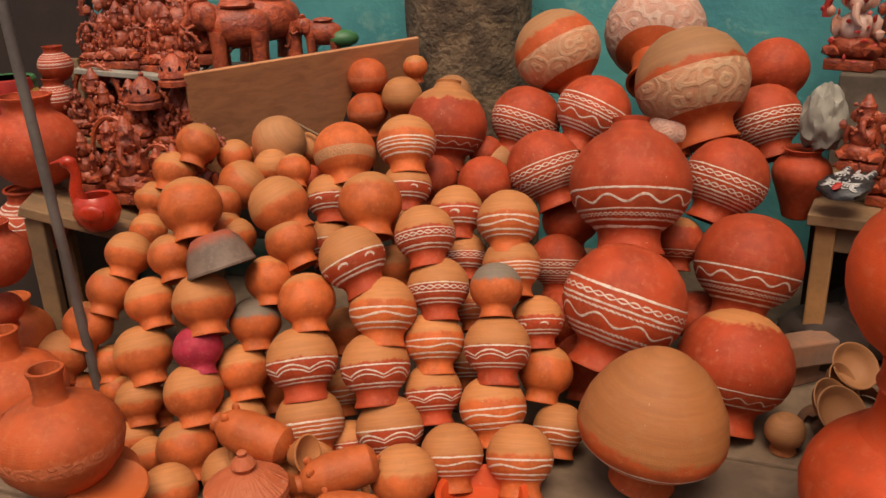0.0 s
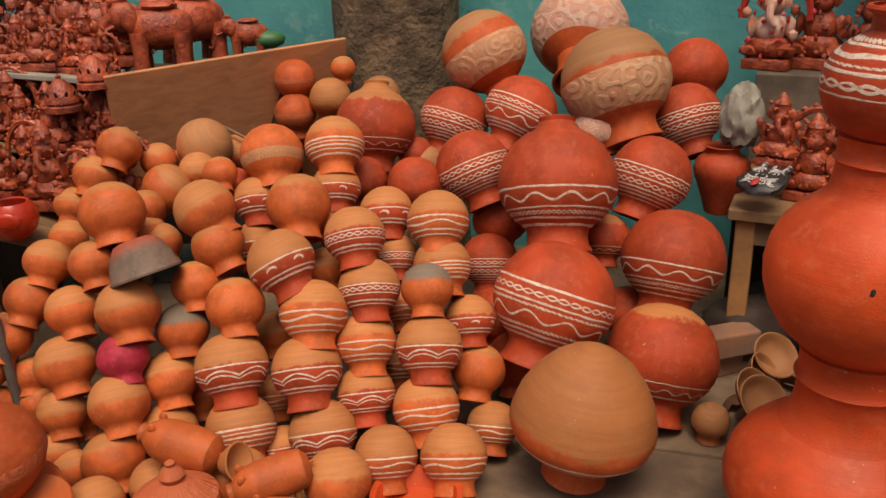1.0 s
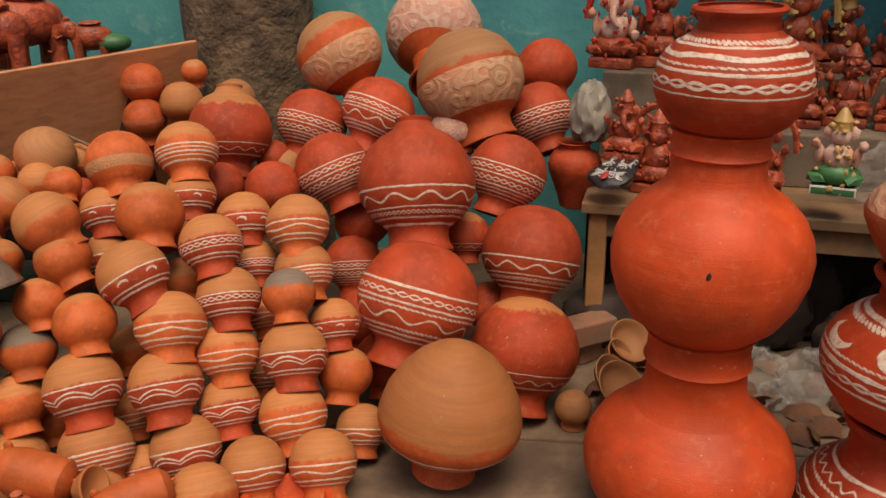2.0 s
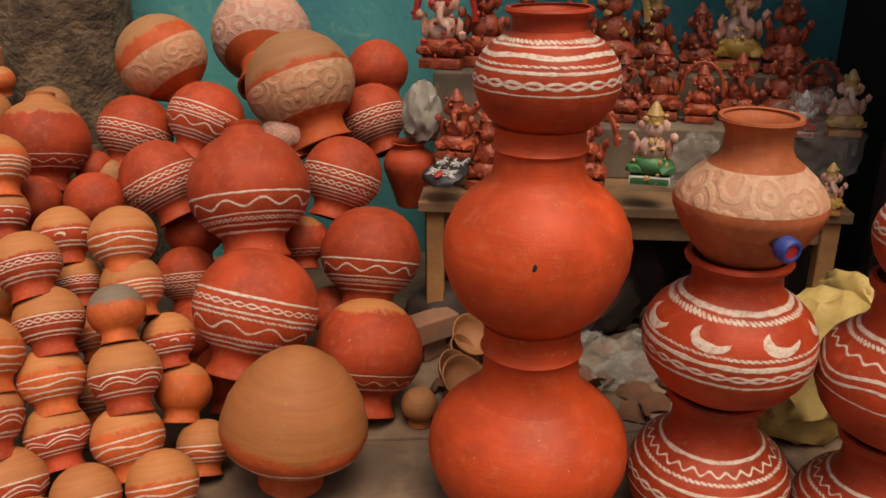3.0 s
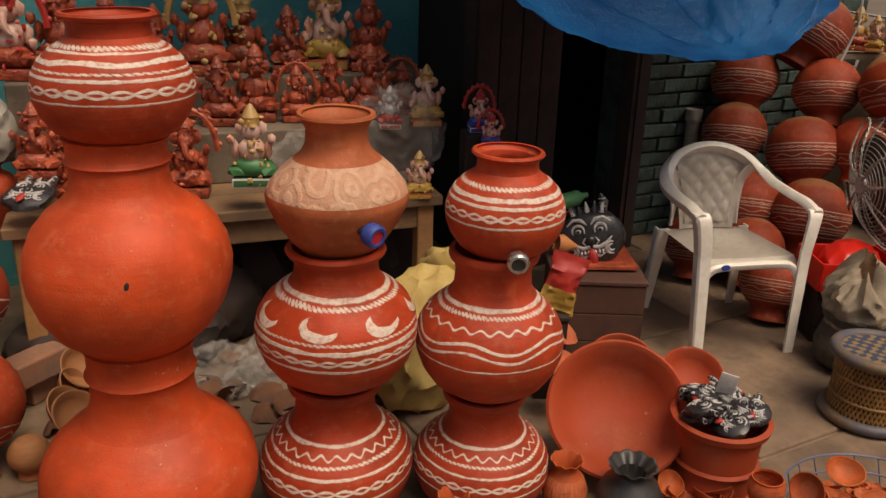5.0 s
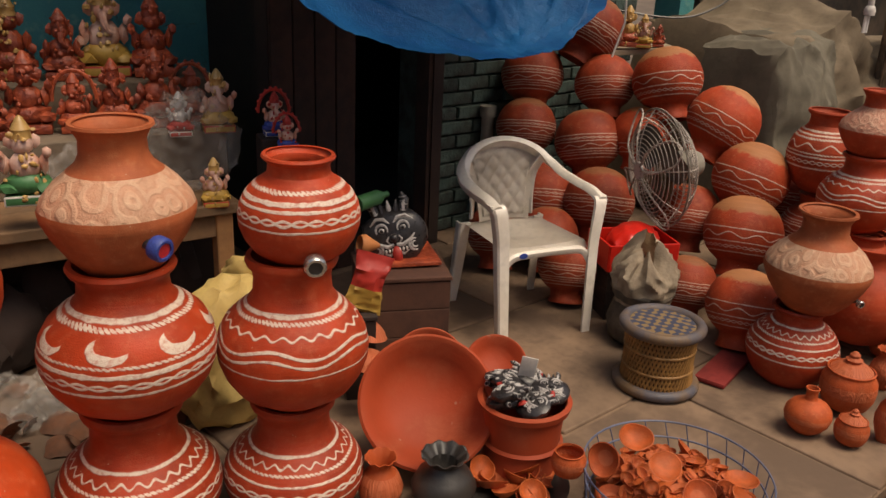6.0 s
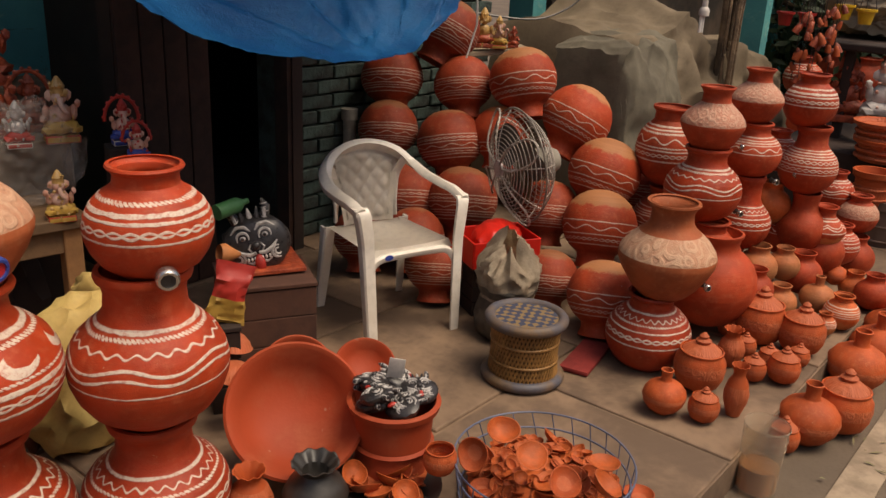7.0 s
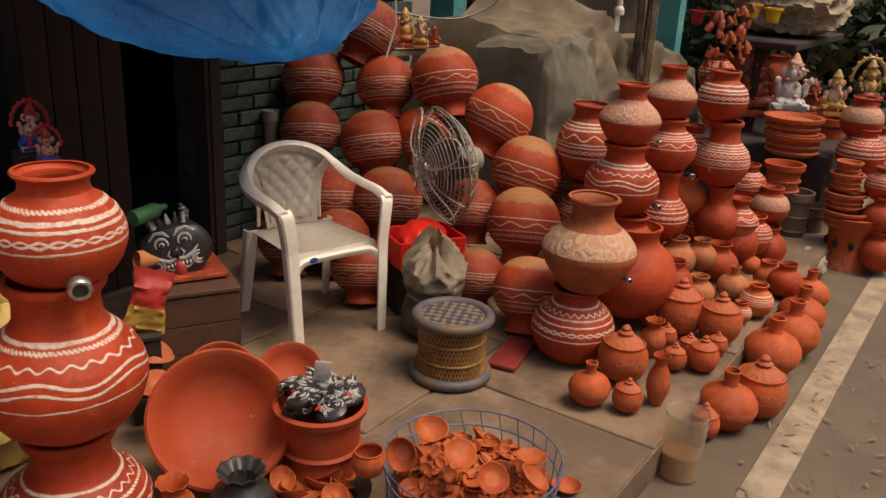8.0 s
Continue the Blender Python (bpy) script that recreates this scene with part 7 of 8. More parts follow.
def sack_skin(nm, z0, z1, material, lift, label=""):
    bm = bmesh.new()
    rows_ = []
    n, m = 64, 26
    for j in range(m + 1):
        z = z0 + (z1 - z0) * j / m
        r = along_steps(SACK_R, z)
        up = max(0.0, (z - 0.19) / 0.23)
        row = []
        for i in range(n):
            a = 2 * math.pi * i / n
            d = Vector((math.cos(a), math.sin(a), z * 4))
            k = 1 + 0.06 * noise.noise(d * 1.4) + (0.1 + 0.75 * up) * (0.35 - abs(noise.noise(d * 2.6 + Vector((3, 1, 0))))) + (0.03 + 0.1 * up) * (0.3 - abs(noise.noise(d * 5.3)))
            tilt = 0.05 * up * math.cos(a - 0.5) + 0.05 * up * noise.noise(Vector((a * 1.3, 5, 1)))
            row.append(bm.verts.new(((r * k + lift) * math.cos(a), (r * k + lift) * math.sin(a) * 0.9, max(0.0, z + tilt))))
        rows_.append(row)
    for a, b in zip(rows_, rows_[1:]):
        for i in range(n):
            bm.faces.new((a[i], a[(i + 1) % n], b[(i + 1) % n], b[i]))
    if z0 == 0.0:
        bm.faces.new(rows_[0][::-1])
    bmesh.ops.solidify(bm, geom=bm.faces[:], thickness=0.003)
    part(nm, bm, material, sack, label)


def along_steps(steps, q):
    """Height at q between (place, height) pairs."""
    for (a, za), (b, zb) in zip(steps, steps[1:]):
        if q <= b:
            f = max(0.0, (q - a) / (b - a))
            return za + (zb - za) * f
    return steps[-1][1]


sack_skin("sack_body", 0.0, 0.2, SACKG, 0.0)
sack_skin("sack_mouth", 0.185, 0.42, PAPER, 0.004, "crumpled pale paper mouth")
sack_skin("printed_band", 0.2, 0.245, PRINT, 0.008, "worn grey printed band")
crate = thing("red_crate", "bright red open plastic crate behind a sack", "crate", pose(*(3.744, 0.947, 0.231), 0, 0, -50))
REDPL = plain("bright red plastic", (0.62, 0.02, 0.012), (0.5, 0.015, 0.01), 0.35, 4.0, 0.05)
for nm, sz, o in (("crate_floor", (0.32, 0.24, 0.01), (0, 0, 0)), ("long_side", (0.32, 0.01, 0.12), (0, -0.12, 0)), ("long_side", (0.32, 0.01, 0.12), (0, 0.12, 0)), ("short_side", (0.01, 0.24, 0.12), (-0.16, 0, 0)), ("short_side", (0.01, 0.24, 0.12), (0.16, 0, 0))):
    bm = bmesh.new()
    box(bm, sz, Matrix.Translation(o), 0.003)
    part(nm, bm, REDPL, crate, smooth=False)
c = Vector((3.744, 0.947, 0.231))
boarded_box((c.x, c.y), (0.3, 0.22, c.z - 0.002), -50, DARKWOOD, "dark wooden box under a red crate")
crumpled("red_plastic_sheet", c + Vector((0, 0, 0.02)), (0.14, 0.1, 0.075), REDPL, "folded bright red plastic sheet in a crate", "plastic sheet", 31.0, 0.25, 4)
bm = bmesh.new()
box(bm, (0.34, 0.12, 0.02), None, 0.006)
solo("red_mat", bm, painted("dull red cloth", (0.25, 0.025, 0.02), 0.9), pose(*(3.378, 0.438, 0), 0, 0, -10), "folded dull red cloth mat on the pavement", "mat")

# ---- stacks of jars, pots and bottles along the kerb ----

pot("water_jar", "handi", "emboss_handi", (3.433, 0.184, 0.463), 0.188, (0, 0, 1), "brown water jar with stamped pale shoulder, stacked", "jar stacks along the kerb")
pot("water_jar", "jar@1.17", "jar_low", (3.431, 0.215, 0.123), 0.169, (0, 0, 1), "red water jar with white rings under another jar", "jar stacks along the kerb", squash=0.95)
jar_4 = pot("water_jar", "matka", "plain_red", (3.854, 0.008, 0.225), 0.202, (0, 0, 1), "plain red water jar with steel tap", "jar stacks along the kerb")
pot("water_jar", "jar", "bands_red", (4.342, 0.283, 0.683), 0.155, (0, 0, 1), "red water jar with white bands behind the stacks", "jar stacks along the kerb", squash=1.2)
pot("water_jar", "matka", "pile_red", (4.356, 0.26, 0.326), 0.157, (0, 0, 1), "dark red clay jar behind the stacks", "jar stacks along the kerb")
pot("water_jar", "handi", "emboss", (3.922, 0.093, 0.907), 0.133, (0, 0, 1), "red water jar with pale shoulder on a stack", "jar stacks along the kerb")
pot("water_jar", "jar@1.33", "jar_wave", (3.922, 0.094, 0.616), 0.164, (0, 0, 1), "red water jar with white bands in a stack", "jar stacks along the kerb", squash=0.9)
pot("water_jar", "jar@1.17", "plain_red", (3.923, 0.046, 0.331), 0.158, (0, 0, 1), "plain red water jar in a stack", "jar stacks along the kerb", squash=0.9)
jar_5 = pot("water_jar", "handi", "emboss", (4.254, -0.075, 0.975), 0.119, (0, 0, 1), "red water jar with stamped pale shoulder", "jar stacks along the kerb")
pot("water_jar", "jar@1.28", "wave_red", (4.254, -0.092, 0.731), 0.130, (0, 0, 1), "red water jar with white bands in a stack", "jar stacks along the kerb", squash=0.9)
pot("water_jar", "jar@1.84", "jar_low", (4.254, -0.1, 0.4), 0.130, (0, 0, 1), "red water jar with white bands in a stack", "jar stacks along the kerb")
pot("water_jar", "matka", "dusty", (4.212, -0.197, 0.21), 0.095, (0, 0, 1), "dusty clay jar in a stack", "jar stacks along the kerb")
pot("water_jar", "jar", "jar_wave", (4.644, -0.224, 0.673), 0.101, (0, 0, 1), "red water jar with white bands in a stack", "jar stacks along the kerb")
jar_7 = pot("water_jar", "matka", "plain_orange", (4.586, -0.23, 0.42), 0.102, (0, 0, 1), "plain orange clay jar in a stack", "jar stacks along the kerb")
jar_8 = pot("water_jar", "jar", "jar_neat", (4.576, -0.327, 0.934), 0.124, (0, 0, 1), "red water jar with white bands in a stack", "jar stacks along the kerb")
pot("water_jar", "jar@1.53", "rope_red", (4.572, -0.368, 0.627), 0.138, (0, 0, 1), "red water jar with white bands in a stack", "jar stacks along the kerb")
pot("water_jar", "matka@1.59", "plain_red", (4.569, -0.392, 0.323), 0.121, (0, 0, 1), "plain red clay jar in a stack", "jar stacks along the kerb")
pot("water_jar", "handi", "scroll_tan", (4.588, -0.495, 0.33), 0.104, (0, 0, 1), "red water jar with white bands in a stack", "jar stacks along the kerb")
pot("water_jar", "matka", "plain_red", (4.604, -0.502, 0.209), 0.117, (0, 0, 1), "plain red clay jar in a stack", "jar stacks along the kerb")
pot("water_jar", "matka", "dusty", (4.308, -0.319, 0.208), 0.077, (0, 0, 1), "dusty clay jar by the kerb", "jar stacks along the kerb")
pot("water_jar", "matka", "dusty", (4.154, -0.319, 0.074), 0.078, (0, 0, 1), "dusty clay jar by the kerb", "jar stacks along the kerb")
pot("water_jar", "jar", "emboss", (4.974, -0.698, 0.319), 0.102, (0, 0, 1), "red water jar with pale shoulder", "jar stacks along the kerb")
pot("water_jar", "matka", "plain_red", (4.912, -0.707, 0.104), 0.109, (0, 0, 1), "plain red clay jar in a stack", "jar stacks along the kerb")
pot("water_jar", "surahi", "bottle", (4.563, -0.591, 0.117), 0.058, (0, 0, 1), "small red clay bottle", "jar stacks along the kerb")
pot("water_jar", "surahi", "dusty", (4.25, -0.486, 0.096), 0.082, (0, 0, 1), "dusty clay bottle with lid", "jar stacks along the kerb")
pot("water_jar", "jar", "many_tan", (4.151, -0.585, 0.071), 0.080, (0, 0, 1), "clay jar with white rings", "jar stacks along the kerb")
pot("water_jar", "matka", "plain_two_tone", (4.547, -0.681, 0.067), 0.072, (0, 0, 1), "tan clay jar with lid", "jar stacks along the kerb")
pot("water_jar", "jar", "many_tan", (4.041, -0.508, 0.047), 0.052, (0, 0, 1), "small clay jar with white rings", "jar stacks along the kerb")
pot("water_jar", "matka", "pile_red", (4.298, -0.072, 0.134), 0.112, (0, 0, 1), "red clay jar among the stacks by the kerb", "jar stacks along the kerb")
pot("water_jar", "matka", "plain_red", (4.035, -0.188, 0.158), 0.092, (0, 0, 1), "red clay jar among the stacks by the kerb", "jar stacks along the kerb")
pot("water_jar", "jar", "jar_low", (4.796, -0.607, 0.193), 0.106, (0, 0, 1), "red clay jar among the stacks by the kerb", "jar stacks along the kerb")
pot("water_jar", "jar", "wave_red", (4.641, -0.325, 0.268), 0.118, (0, 0, 1), "red clay jar among the stacks by the kerb", "jar stacks along the kerb")
pot("water_jar", "jar", "jar_wave", (5.066, -0.568, 0.403), 0.110, (0, 0, 1), "red clay jar among the stacks by the kerb", "jar stacks along the kerb")
pot("water_jar", "matka", "plain_red", (4.463, -0.755, 0.078), 0.085, (0, 0, 1), "red clay jar among the stacks by the kerb", "jar stacks along the kerb")
pot("water_jar", "matka", "plain_red", (4.384, -0.413, 0.15), 0.098, (0, 0, 1), "red clay jar among the stacks by the kerb", "jar stacks along the kerb")
pot("water_jar", "jar", "emboss", (5.919, -1.289, 0.688), 0.127, (0, 0, 1), "red water jar with pale band", "jar stacks of the next stall")
pot("water_jar", "jar", "jar_low", (5.878, -1.315, 0.483), 0.148, (0, 0, 1), "red water jar with white bands in a stack", "jar stacks of the next stall")
pot("water_jar", "matka", "plain_red", (5.471, -1.406, 0.188), 0.117, (0, 0, 1), "plain red water jar on a stack", "jar stacks of the next stall")
pot("water_jar", "jar", "jar_low", (5.523, -1.384, 0.379), 0.100, (0, 0, 1), "red water jar with white band", "jar stacks of the next stall")
pot("water_jar", "matka", "plain_red", (5.414, -1.417, -0.004), 0.117, (0, 0, 1), "plain red water jar", "jar stacks of the next stall")
pot("water_jar", "jar", "emboss", (6.15, -1.494, 0.5), 0.110, (0, 0, 1), "red water jar with pale band", "jar stacks of the next stall")
pot("clay_bottle", "surahi", "bottle", (3.054, 0.111, 0.067), 0.079, (0, 0, 1), "red clay water bottle on the pavement", "clay bottles by the kerb")
pot("clay_bottle", "surahi", "bottle", (3.286, -0.409, -0.035), 0.113, (0, 0, 1), "red clay water bottle by the road line", "clay bottles by the kerb")
pot("clay_bottle", "surahi", "bottle", (3.829, -0.635, -0.026), 0.124, (0, 0, 1), "red clay water bottle by the road line", "clay bottles by the kerb")
pot("clay_bottle", "surahi", "bottle", (4.065, -0.751, -0.025), 0.125, (0, 0, 1), "red clay water bottle by the road line", "clay bottles by the kerb")
pot("clay_bottle", "surahi", "bottle", (4.329, -0.83, -0.033), 0.116, (0, 0, 1), "red clay water bottle by the road line", "clay bottles by the kerb")
pot("clay_bottle", "surahi", "bottle", (4.679, -0.923, -0.043), 0.104, (0, 0, 1), "red clay water bottle by the road line", "clay bottles by the kerb")
pot("lidded_pot", "dish", "bottle", (3.289, 0.001, 0.098), 0.097, (0, 0, 1), "red clay pot with a tall knobbed lid", "lidded clay pots by the kerb", squash=1.9)
pot("lidded_pot", "dish", "bottle", (3.046, -0.03, 0.057), 0.056, (0, 0, 1), "small red clay money pot with knob", "lidded clay pots by the kerb", squash=1.9)
pot("lidded_pot", "dish", "bottle", (3.427, -0.542, -0.022), 0.107, (0, 0, 1), "round red clay money pot with knob", "lidded clay pots by the kerb", squash=1.9)
pot("lidded_pot", "dish", "bottle", (3.178, -0.323, -0.069), 0.060, (0, 0, 1), "red clay pot with knobbed lid", "lidded clay pots by the kerb", squash=1.9)
pot("lidded_pot", "dish", "bottle", (3.836, -0.226, 0.108), 0.108, (0, 0, 1), "round red clay money pot with knob", "lidded clay pots by the kerb", squash=1.9)
pot("lidded_pot", "dish", "bottle", (3.796, -0.394, 0.097), 0.096, (0, 0, 1), "round red clay money pot with knob", "lidded clay pots by the kerb", squash=1.9)
pot("lidded_pot", "dish", "bottle", (3.446, -0.203, 0.052), 0.050, (0, 0, 1), "small red clay money pot with knob", "lidded clay pots by the kerb", squash=1.9)
pot("lidded_pot", "dish", "bottle", (3.479, -0.315, 0.065), 0.064, (0, 0, 1), "small red clay money pot with knob", "lidded clay pots by the kerb", squash=1.9)
pot("lidded_pot", "dish", "bottle", (3.845, -0.112, 0.06), 0.058, (0, 0, 1), "small red clay money pot with knob", "lidded clay pots by the kerb", squash=1.9)
pot("lidded_pot", "dish", "bottle", (3.578, -0.265, 0.049), 0.047, (0, 0, 1), "small red clay money pot with knob", "lidded clay pots by the kerb", squash=1.9)
pot("lidded_pot", "dish", "bottle", (3.658, -0.384, 0.044), 0.043, (0, 0, 1), "small red clay money pot with knob", "lidded clay pots by the kerb", squash=1.9)
pot("lidded_pot", "dish", "bottle", (3.669, -0.175, 0.045), 0.044, (0, 0, 1), "small red clay money pot with knob", "lidded clay pots by the kerb", squash=1.9)


def knob_lid(at, r):
    bm = bmesh.new()
    lathe(bm, [(r * 0.9, -0.12 * r), (r * 0.9, 0), (r * 0.55, r * 0.28), (r * 0.3, r * 0.36), (r * 0.36, r * 0.5), (r * 0.2, r * 0.6), (r * 0.22, r * 0.72), (r * 0.1, r * 0.85), (0, r * 0.9)], 24)
    solo("pot_lid", bm, MATS["bottle"], Matrix.Translation(at), "red clay lid with a turned knob", "lid", "clay lids")


knob_lid((3.289, 0.001, 0.164), 0.081)
knob_lid((3.046, -0.03, 0.095), 0.047)
knob_lid((3.427, -0.542, 0.052), 0.090)
knob_lid((3.178, -0.323, -0.028), 0.050)
knob_lid((3.836, -0.226, 0.182), 0.091)
knob_lid((3.796, -0.394, 0.162), 0.081)
knob_lid((3.446, -0.203, 0.086), 0.042)
knob_lid((3.479, -0.315, 0.109), 0.054)
knob_lid((3.845, -0.112, 0.1), 0.049)
knob_lid((3.578, -0.265, 0.081), 0.040)
knob_lid((3.658, -0.384, 0.074), 0.036)
knob_lid((3.669, -0.175, 0.075), 0.037)
vase(Vector((3.138, -0.135, 0)), 0.045, 0.2, MATS["bottle"], "slim red clay vase with fluted rim")
vase(Vector((3.556, -0.115, 0)), 0.055, 0.16, MATS["bottle"], "red clay vase with fluted rim")
tap(jar_4, Vector((3.634, 0.026, 0.293)), (-0.75, -0.6, -0.1), 0.024, INK, CHROME, "small steel tap")
tap(jar_5, Vector((4.163, -0.035, 0.779)), (-0.75, -0.6, -0.1), 0.024, INK, CHROME, "small steel tap")
tap(jar_5, Vector((4.096, -0.067, 0.496)), (-0.75, -0.6, -0.1), 0.024, INK, CHROME, "small steel tap")
tap(jar_7, Vector((4.469, -0.219, 0.572)), (-0.75, -0.6, -0.1), 0.024, INK, CHROME, "small steel tap")
tap(jar_8, Vector((4.473, -0.301, 0.619)), (-0.75, -0.6, -0.1), 0.024, INK, CHROME, "small steel tap")

# ---- blue tarpaulin hung over the doorway ----
BLUE = Nodes("blue woven tarpaulin", 0.5)
BLUE.gloss.default_value = 0.3
bb, bf = BLUE.noise(3.0, 5.0, 0.6), BLUE.noise(160.0, 2.0)
bcol = BLUE.mix(BLUE.ramp(bb, 0.35, 0.68), (0.002, 0.085, 0.27), (0.012, 0.17, 0.43))
bcol = BLUE.mix(BLUE.math("MULTIPLY", BLUE.ramp(BLUE.noise(11.0, 6.0, 0.75), 0.6, 0.74), 0.3), bcol, (0.12, 0.2, 0.36))
BLUE.bump(BLUE.math("ADD", BLUE.math("MULTIPLY", BLUE.noise(14.0, 5.0, 0.7), 0.9), BLUE.math("MULTIPLY", bf, 0.1)), 0.5, 0.02)
BLUE = BLUE.done(bcol)
edge = [(2.351, 1.809, 1.408), (2.581, 1.591, 1.23), (2.904, 1.261, 1.174), (3.163, 1.094, 1.235), (3.506, 0.99, 1.452)]
path = smooth_path(edge, 24)
bm = bmesh.new()
grid = []
LOW = 0.6  # where along the edge the folds gather
for i, p in enumerate(path):
    s_ = i / (len(path) - 1)
    row = []
    for j in range(45):
        t = j / 44
        # folds fan out from the lowest corner, a fine crumple over them
        ang = math.atan2(t + 0.06, (s_ - LOW) * 1.6)
        far = math.hypot(t, s_ - LOW)
        fan_ = 0.11 * min(1, far * 2.2) * (1 - 2 * abs(noise.noise(Vector((ang * 2.6, far * 0.8, 0.3)))))
        sag = 0.16 * math.sin(math.pi * min(1, t * 1.15)) * math.sin(math.pi * s_)
        crumple = 0.035 * (0.4 - abs(noise.noise(Vector((s_ * 9 + t * 2, t * 7, 4.0))))) + 0.012 * noise.noise(Vector((s_ * 26, t * 18, 8.0)))
        rag = (0.016 * noise.noise(Vector((s_ * 14, 0, 2.0))) + 0.008 * noise.noise(Vector((s_ * 47, 0, 5.0)))) * max(0, 1 - 5 * t)
        row.append(bm.verts.new(p + ACROSS * (0.75 * t + fan_ * 0.8 + crumple) + Vector((0, 0, 0.72 * t ** 1.1 - sag + fan_ * min(1, 4 * t) + crumple * min(1, 6 * t) + rag))))
    grid.append(row)
for a, b in zip(grid, grid[1:]):
    for j in range(44):
        bm.faces.new((a[j], b[j], b[j + 1], a[j + 1]))
bmesh.ops.solidify(bm, geom=bm.faces[:], thickness=0.003)
tarp = solo("tarpaulin", bm, BLUE, Matrix(), "sagging bright blue tarpaulin awning over the doorway", "tarpaulin")

bm = bmesh.new()
tube(bm, [path[-8], path[-8] + Vector((0.02, 0.0, -0.12)), path[-8] + Vector((0.0, 0.03, -0.25))], 0.004, 5)
part("tie_cord", bm, WHITEP, tarp, "loose white tie cord")

# pipe, brick wall pieces
bm = bmesh.new()
lathe(bm, [(0, 0), (0.035, 0), (0.035, 0.64), (0.045, 0.64), (0.045, 0.7), (0, 0.7)], 20)
pp = uw(3.42, 3.46, 0)
solo("drain_pipe", bm, GREYP, Matrix.Translation(pp), "pale grey drain pipe by the brick wall", "pipe")

# ---- heap of covered goods behind the jar stacks ----
CANVAS = plain("dusty tan canvas", (0.36, 0.28, 0.19), (0.26, 0.2, 0.135), 0.9, 3.0, 0.35, fine=30.0, depth=0.012)
OLIVE = plain("grey-green canvas", (0.29, 0.255, 0.19), (0.2, 0.175, 0.13), 0.9, 3.0, 0.35, fine=30.0, depth=0.012)


def draped(name, u0, u1, w_front, w_back, tops, material, label, seed, pleat=0.06, swag=0.05):
    """A stiff canvas thrown over stacked goods: creased on top, hanging in pleats at the front."""
    bm = bmesh.new()
    n, m = 110, 70
    rows_ = []
    off = Vector((seed * 3.7, seed * 1.9, seed))
    for i in range(n + 1):
        f = i / n
        u = u0 + (u1 - u0) * f
        top = along_steps(tops, u)
        end = min(1.0, min(f, 1 - f) / 0.05)
        top *= 0.15 + 0.85 * math.sqrt(end)
        row = []
        for j in range(m + 1):
            b = j / m
            if b < 0.42:
                q = b / 0.42
                w = w_back + (w_front - w_back) * q
                z = top - 0.05 * q + 0.02 * math.sin(math.pi * q)
                drop = 0.0
            else:
                q = (b - 0.42) / 0.58
                w = w_front - 0.05 * min(1, q * 5)
                z = (top - 0.05) * (1 - q)
                drop = q
            ridge = 1 - 2.2 * abs(noise.noise(Vector((u * 2.1 + z * 0.7, w * 1.6, z * 0.6)) + off))
            fall = 1 - 2.0 * abs(noise.noise(Vector((u * 3.3 + 0.5 * z, 0.3, z * 0.45)) + off))
            slack = noise.noise(Vector((u * 1.7 + z * 2.2, 2.0, z * 3.4 - u * 1.1)) + off)
            crease = 0.4 - abs(noise.noise(Vector((u * 3.6 + z * 2.4, w * 3.5, z * 3.2 - u * 1.6)) + off)) + 0.4 * (0.4 - abs(noise.noise(Vector((u * 9 - z * 5, w * 8, z * 8)) + off)))
            w -= pleat * fall * min(1, drop * 3) * (0.5 + drop) + swag * slack * min(1, drop * 4) + 0.09 * crease
            z += (0.05 * ridge + swag * 0.6 * slack) * (1 - drop) * end + 0.06 * crease * (1 - drop)
            row.append(bm.verts.new(uw(u, w, max(z, 0.0) if j < m else 0.0)))
        rows_.append(row)
    for a, b in zip(rows_, rows_[1:]):
        for j in range(m):
            bm.faces.new((a[j], a[j + 1], b[j + 1], b[j]))
    bmesh.ops.solidify(bm, geom=bm.faces[:], thickness=0.004)
    return solo(name, bm, material, Matrix(), label, "canvas cover")


HEAP = [(4.3, 0.95), (4.5, 1.08), (5.1, 1.1), (5.42, 1.27), (5.6, 1.16), (6.0, 1.0), (6.5, 0.98), (7.0, 0.84), (7.7, 0.6)]
draped("canvas_cover", 4.46, 7.6, 2.5, 3.4, HEAP, CANVAS, "dusty tan canvas thrown over stored goods", 2.0, 0.09, 0.13)
draped("canvas_cover", 4.42, 5.12, 2.4, 2.85, [(u, z - 0.02) for u, z in HEAP], OLIVE, "grey-green canvas hanging over stored goods", 5.0, 0.13, 0.03)
draped("canvas_cover", 5.3, 6.3, 2.95, 3.45, [(5.2, 1.1), (5.6, 1.24), (5.9, 1.18), (6.3, 0.9)], OLIVE, "second grey canvas behind the heap", 9.0, 0.06, 0.08)
slab_box("pillar", 5.2, 5.36, 3.5, 3.7, -0.05, 3.2, TEAL, "teal painted pillar of the next stall", "pillar")
plank("shelf_board", (4.897, 1.474, 1.004), (5.088, 1.158, 1.035), 0.3, 0.03, CANVAS, "plank over the heap of dark pots", "shelf")
for k, (p, h) in enumerate((((4.97, 1.412, 1.027), 0.22), ((4.993, 1.328, 1.025), 0.18), ((5.063, 1.259, 1.03), 0.12))):
    figurine(p, h, 301 + k, "moulded orange figure on the plank", ("gold", "painted", "terracotta")[k], False, -70)

